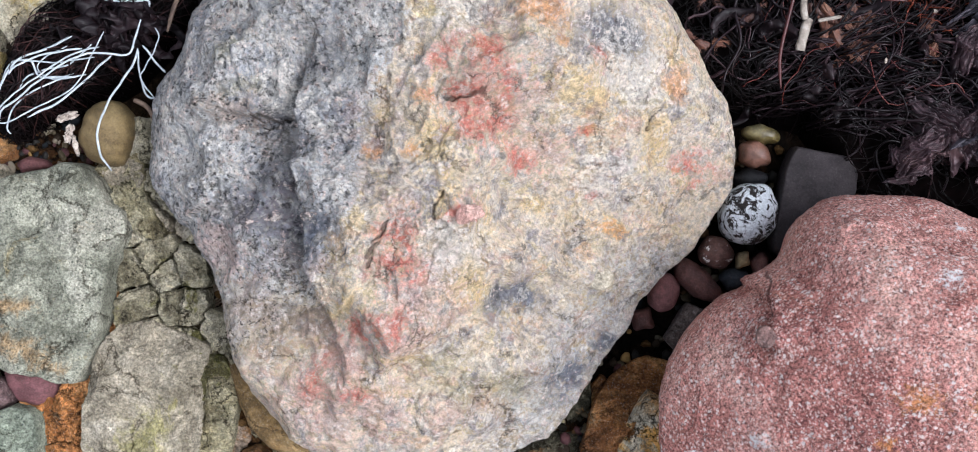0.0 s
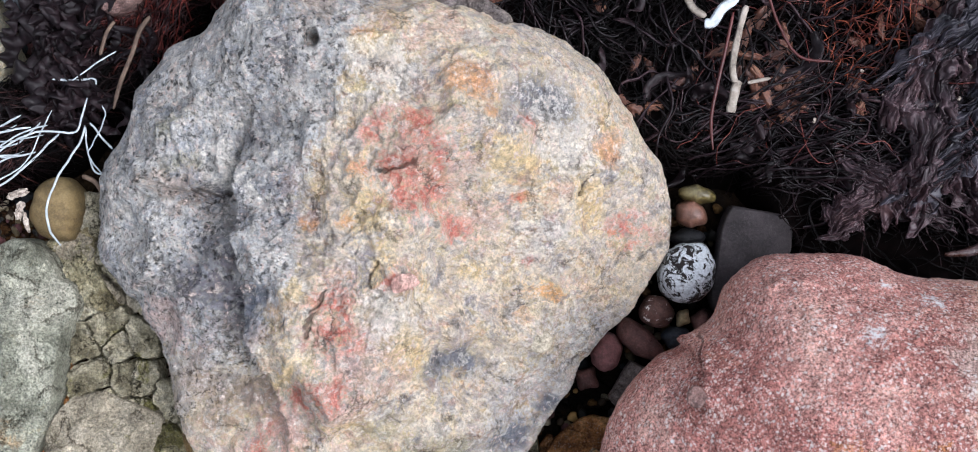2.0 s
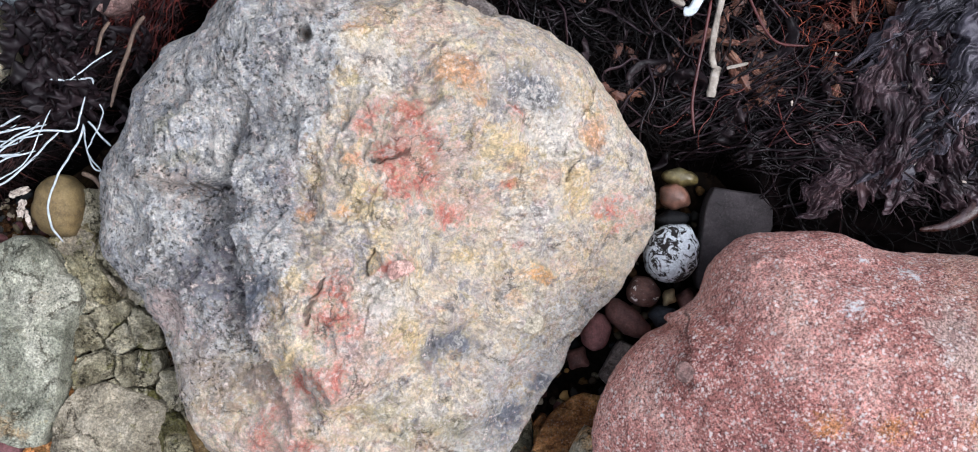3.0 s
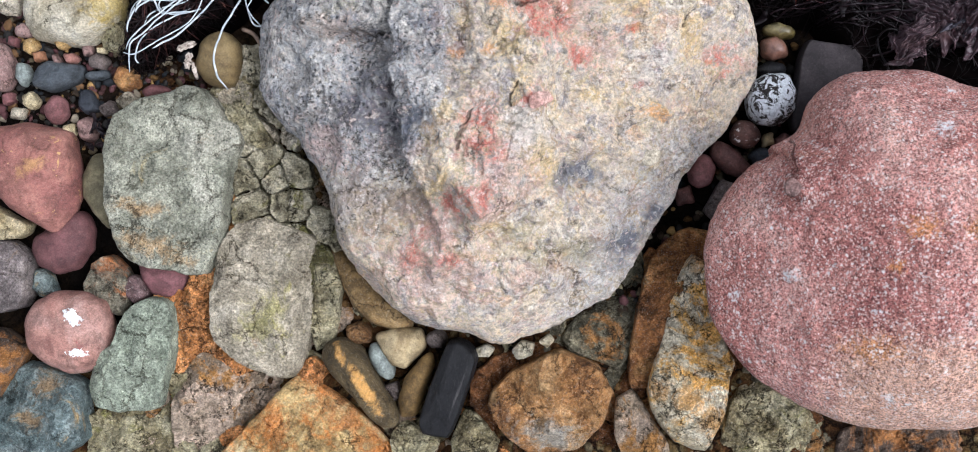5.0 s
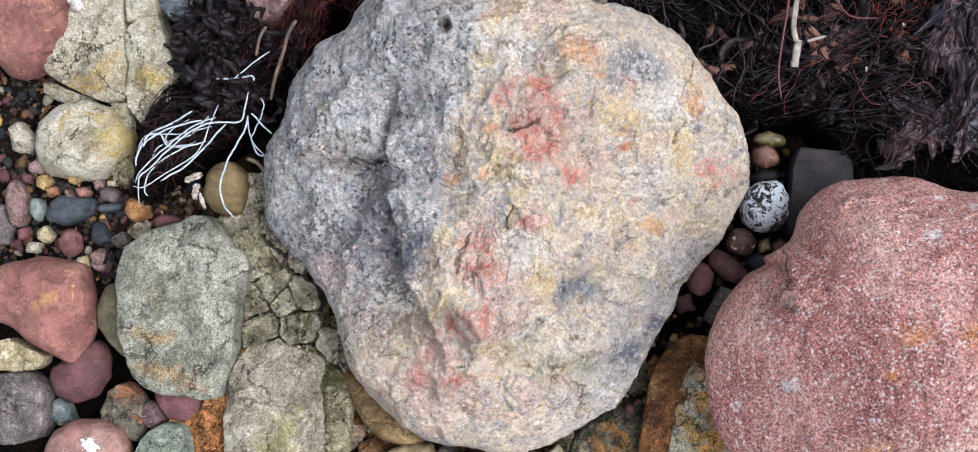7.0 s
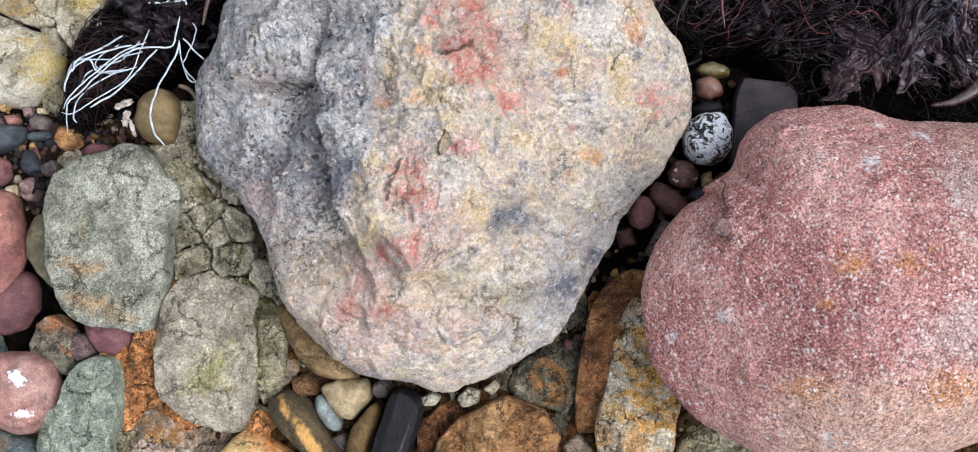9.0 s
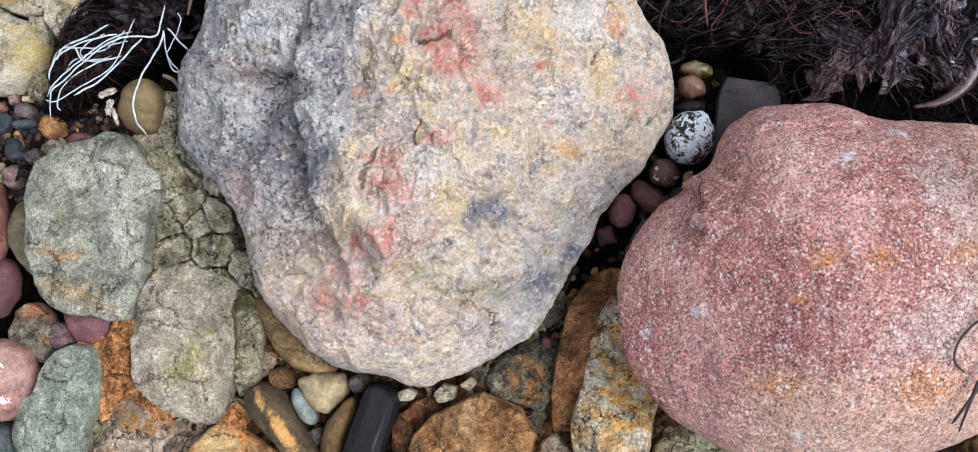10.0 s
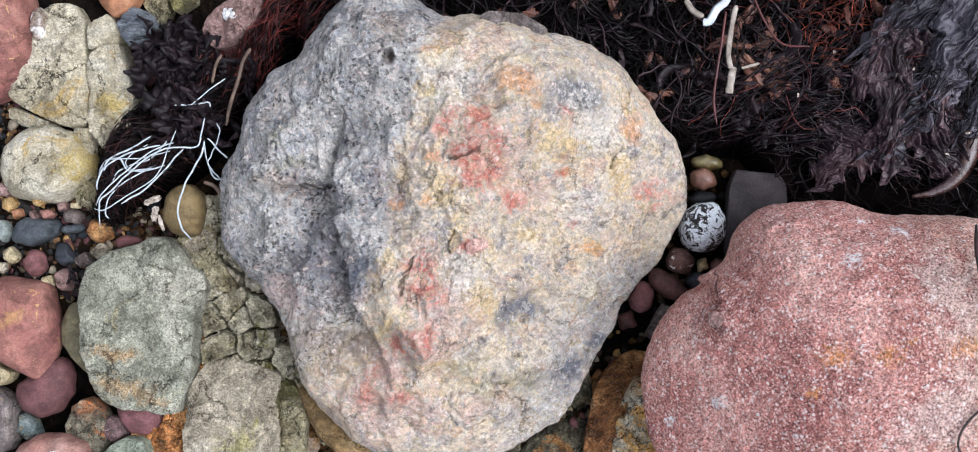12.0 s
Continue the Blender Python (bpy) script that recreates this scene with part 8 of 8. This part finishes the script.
strand("bleached_strand", ((-0.410, 0.166, 0.065), (-0.418, 0.141, 0.065), (-0.442, 0.101, 0.065), (-0.452, 0.069, 0.065), (-0.446, 0.041, 0.065), (-0.434, 0.023, 0.065)), 0.0034, 0.3, M["strand_white"], "pale bluish-white flat strand lying over dark weed", "strand", "bleached strands")
strand("bleached_strand", ((-0.393, 0.192, 0.055), (-0.388, 0.178, 0.055), (-0.403, 0.146, 0.055), (-0.408, 0.132, 0.055), (-0.386, 0.107, 0.055)), 0.0022, 0.3, M["strand_white"], "pale bluish-white flat strand lying over dark weed", "strand", "bleached strands")
strand("bleached_strand", ((-0.407, 0.171, 0.055), (-0.389, 0.150, 0.055), (-0.379, 0.140, 0.055)), 0.003, 0.3, M["strand_white"], "pale bluish-white flat strand lying over dark weed", "strand", "bleached strands")
strand("bleached_strand", ((-0.414, 0.165, 0.050), (-0.412, 0.138, 0.050), (-0.400, 0.114, 0.050), (-0.388, 0.112, 0.050)), 0.0026, 0.3, M["strand_white"], "pale bluish-white flat strand lying over dark weed", "strand", "bleached strands")
strand("bleached_strand", ((-0.461, 0.225, 0.050), (-0.432, 0.222, 0.050), (-0.408, 0.225, 0.050), (-0.404, 0.218, 0.050)), 0.0034, 0.3, M["strand_white"], "pale bluish-white flat strand lying over dark weed", "strand", "bleached strands")
strand("bleached_strand", ((-0.378, 0.256, 0.055), (-0.402, 0.243, 0.055), (-0.426, 0.225, 0.055), (-0.435, 0.219, 0.055)), 0.0022, 0.3, M["strand_white"], "pale bluish-white flat strand lying over dark weed", "strand", "bleached strands")
strand("bleached_strand", ((-0.477, 0.162, 0.060), (-0.525, 0.155, 0.060), (-0.558, 0.138, 0.060), (-0.565, 0.129, 0.060)), 0.003, 0.3, M["strand_white"], "pale bluish-white flat strand lying over dark weed", "strand", "bleached strands")
strand("bleached_strand", ((-0.470, 0.171, 0.048), (-0.496, 0.146, 0.048), (-0.525, 0.137, 0.048), (-0.549, 0.127, 0.048), (-0.559, 0.111, 0.048)), 0.0026, 0.3, M["strand_white"], "pale bluish-white flat strand lying over dark weed", "strand", "bleached strands")
strand("bleached_strand", ((-0.446, 0.157, 0.052), (-0.469, 0.135, 0.052), (-0.495, 0.108, 0.052), (-0.524, 0.091, 0.052), (-0.543, 0.080, 0.052)), 0.0034, 0.3, M["strand_white"], "pale bluish-white flat strand lying over dark weed", "strand", "bleached strands")
strand("bleached_strand", ((-0.500, 0.166, 0.050), (-0.524, 0.154, 0.050), (-0.534, 0.138, 0.050), (-0.515, 0.126, 0.050), (-0.490, 0.136, 0.050)), 0.0022, 0.3, M["strand_white"], "pale bluish-white flat strand lying over dark weed", "strand", "bleached strands")
strand("tan_strand", ((-0.339, 0.300, 0.055), (-0.351, 0.282, 0.055), (-0.359, 0.255, 0.055), (-0.372, 0.219, 0.055), (-0.379, 0.188, 0.055)), 0.006, 0.3, M["strand_tan"], "tan dried strap of weed", "seaweed", "")
strand("tan_strand", ((-0.384, 0.294, 0.050), (-0.393, 0.281, 0.050), (-0.398, 0.262, 0.050), (-0.400, 0.253, 0.050)), 0.005, 0.3, M["strand_tan"], "tan dried strap of weed", "seaweed", "")
for x, y, turn, length, width, k in ((-0.497, 0.084, 20, 0.026, 0.011, 1), (-0.494, 0.064, 80, 0.022, 0.012, 2), (-0.484, 0.050, 110, 0.024, 0.006, 3)):
    frond("shell_scrap", x, y, 0.048, turn, length, width, 0.006, 950 + k, M["strand_cream"], "small curled whitish torn scrap")
strand("weed_stalk", ((-0.420, 0.108, 0.040), (-0.404, 0.101, 0.040), (-0.394, 0.087, 0.040), (-0.390, 0.073, 0.040)), 0.006, 0.5, M["strand_tan"], "curled tan weed stalk by the brown pebble", "seaweed", "")
strand("stick", ((0.366, 0.326, 0.050), (0.360, 0.304, 0.050), (0.354, 0.273, 0.050), (0.352, 0.251, 0.050), (0.355, 0.237, 0.050)), 0.008, 0.3, M["bone"], "bleached grey stick on dark weed", "stick", "", 0.15, end=0.9)
strand("stick", ((0.359, 0.239, 0.048), (0.355, 0.224, 0.048), (0.351, 0.202, 0.048)), 0.011, 0.3, M["bone"], "broken bleached stick end on dark weed", "stick", "", 0.15, end=0.9)
strand("stick", ((0.370, 0.237, 0.045), (0.383, 0.240, 0.045), (0.396, 0.243, 0.045)), 0.0045, 0.4, M["bone"], "short pale wood splinter", "stick", "")
strand("ribbon", ((0.318, 0.305, 0.050), (0.328, 0.306, 0.050), (0.339, 0.323, 0.050), (0.357, 0.335, 0.050)), 0.012, 0.25, M["strand_white"], "white flat ribbon scrap on dark weed", "ribbon", "")
strand("stick", ((0.296, 0.339, 0.045), (0.305, 0.323, 0.045), (0.320, 0.313, 0.045)), 0.009, 0.5, M["bone"], "knobbly grey driftwood stick", "stick", "")
strand("stick", ((0.180, 0.369, 0.045), (0.216, 0.369, 0.045), (0.260, 0.357, 0.045), (0.288, 0.349, 0.045)), 0.006, 0.5, M["strand_cream"], "long pale reed on dark weed", "stick", "")
strand("kelp_stalk", ((0.724, 0.191, 0.055), (0.696, 0.159, 0.055), (0.682, 0.127, 0.055), (0.673, 0.094, 0.055), (0.654, 0.066, 0.055), (0.626, 0.050, 0.055), (0.595, 0.045, 0.055)), 0.026, 0.55, M["kelp"], "glossy chestnut and grey kelp stalk", "seaweed", "", end=0.15)
strand("thick_strand", ((0.351, 0.318, 0.050), (0.343, 0.273, 0.050), (0.336, 0.238, 0.050), (0.329, 0.194, 0.050), (0.332, 0.158, 0.050)), 0.004, 0.8, M["weed_red"], "long dark red seaweed stem", "seaweed", "")
strand("thick_strand", ((0.386, 0.350, 0.055), (0.402, 0.305, 0.055), (0.426, 0.268, 0.055), (0.465, 0.262, 0.055)), 0.0035, 0.8, M["weed_red"], "long dark red seaweed stem", "seaweed", "")
main_root = strand("root", over_red(((0.634, -0.001, 0.290), (0.626, -0.040, 0.290), (0.627, -0.082, 0.290), (0.632, -0.124, 0.290), (0.635, -0.173, 0.290), (0.628, -0.229, 0.290), (0.622, -0.270, 0.290), (0.608, -0.305, 0.290), (0.593, -0.350, 0.290))), 0.0055, 0.8, M["root"], "thin dark dried root across the red boulder", "root", "")
strand("side_root", over_red(((0.627, -0.218, 0.290), (0.606, -0.229, 0.290), (0.589, -0.249, 0.290), (0.585, -0.270, 0.290), (0.598, -0.284, 0.290))), 0.003, 0.8, M["root"], "thin dark dried side root", "root", "", parent=main_root)
strand("side_root", over_red(((0.618, -0.284, 0.290), (0.614, -0.312, 0.290), (0.624, -0.346, 0.290))), 0.003, 0.8, M["root"], "thin dark dried side root", "root", "", parent=main_root)
strand("side_root", over_red(((0.614, -0.299, 0.280), (0.599, -0.320, 0.280), (0.585, -0.341, 0.280))), 0.0035, 0.8, M["root"], "thin dark dried side root", "root", "", parent=main_root)
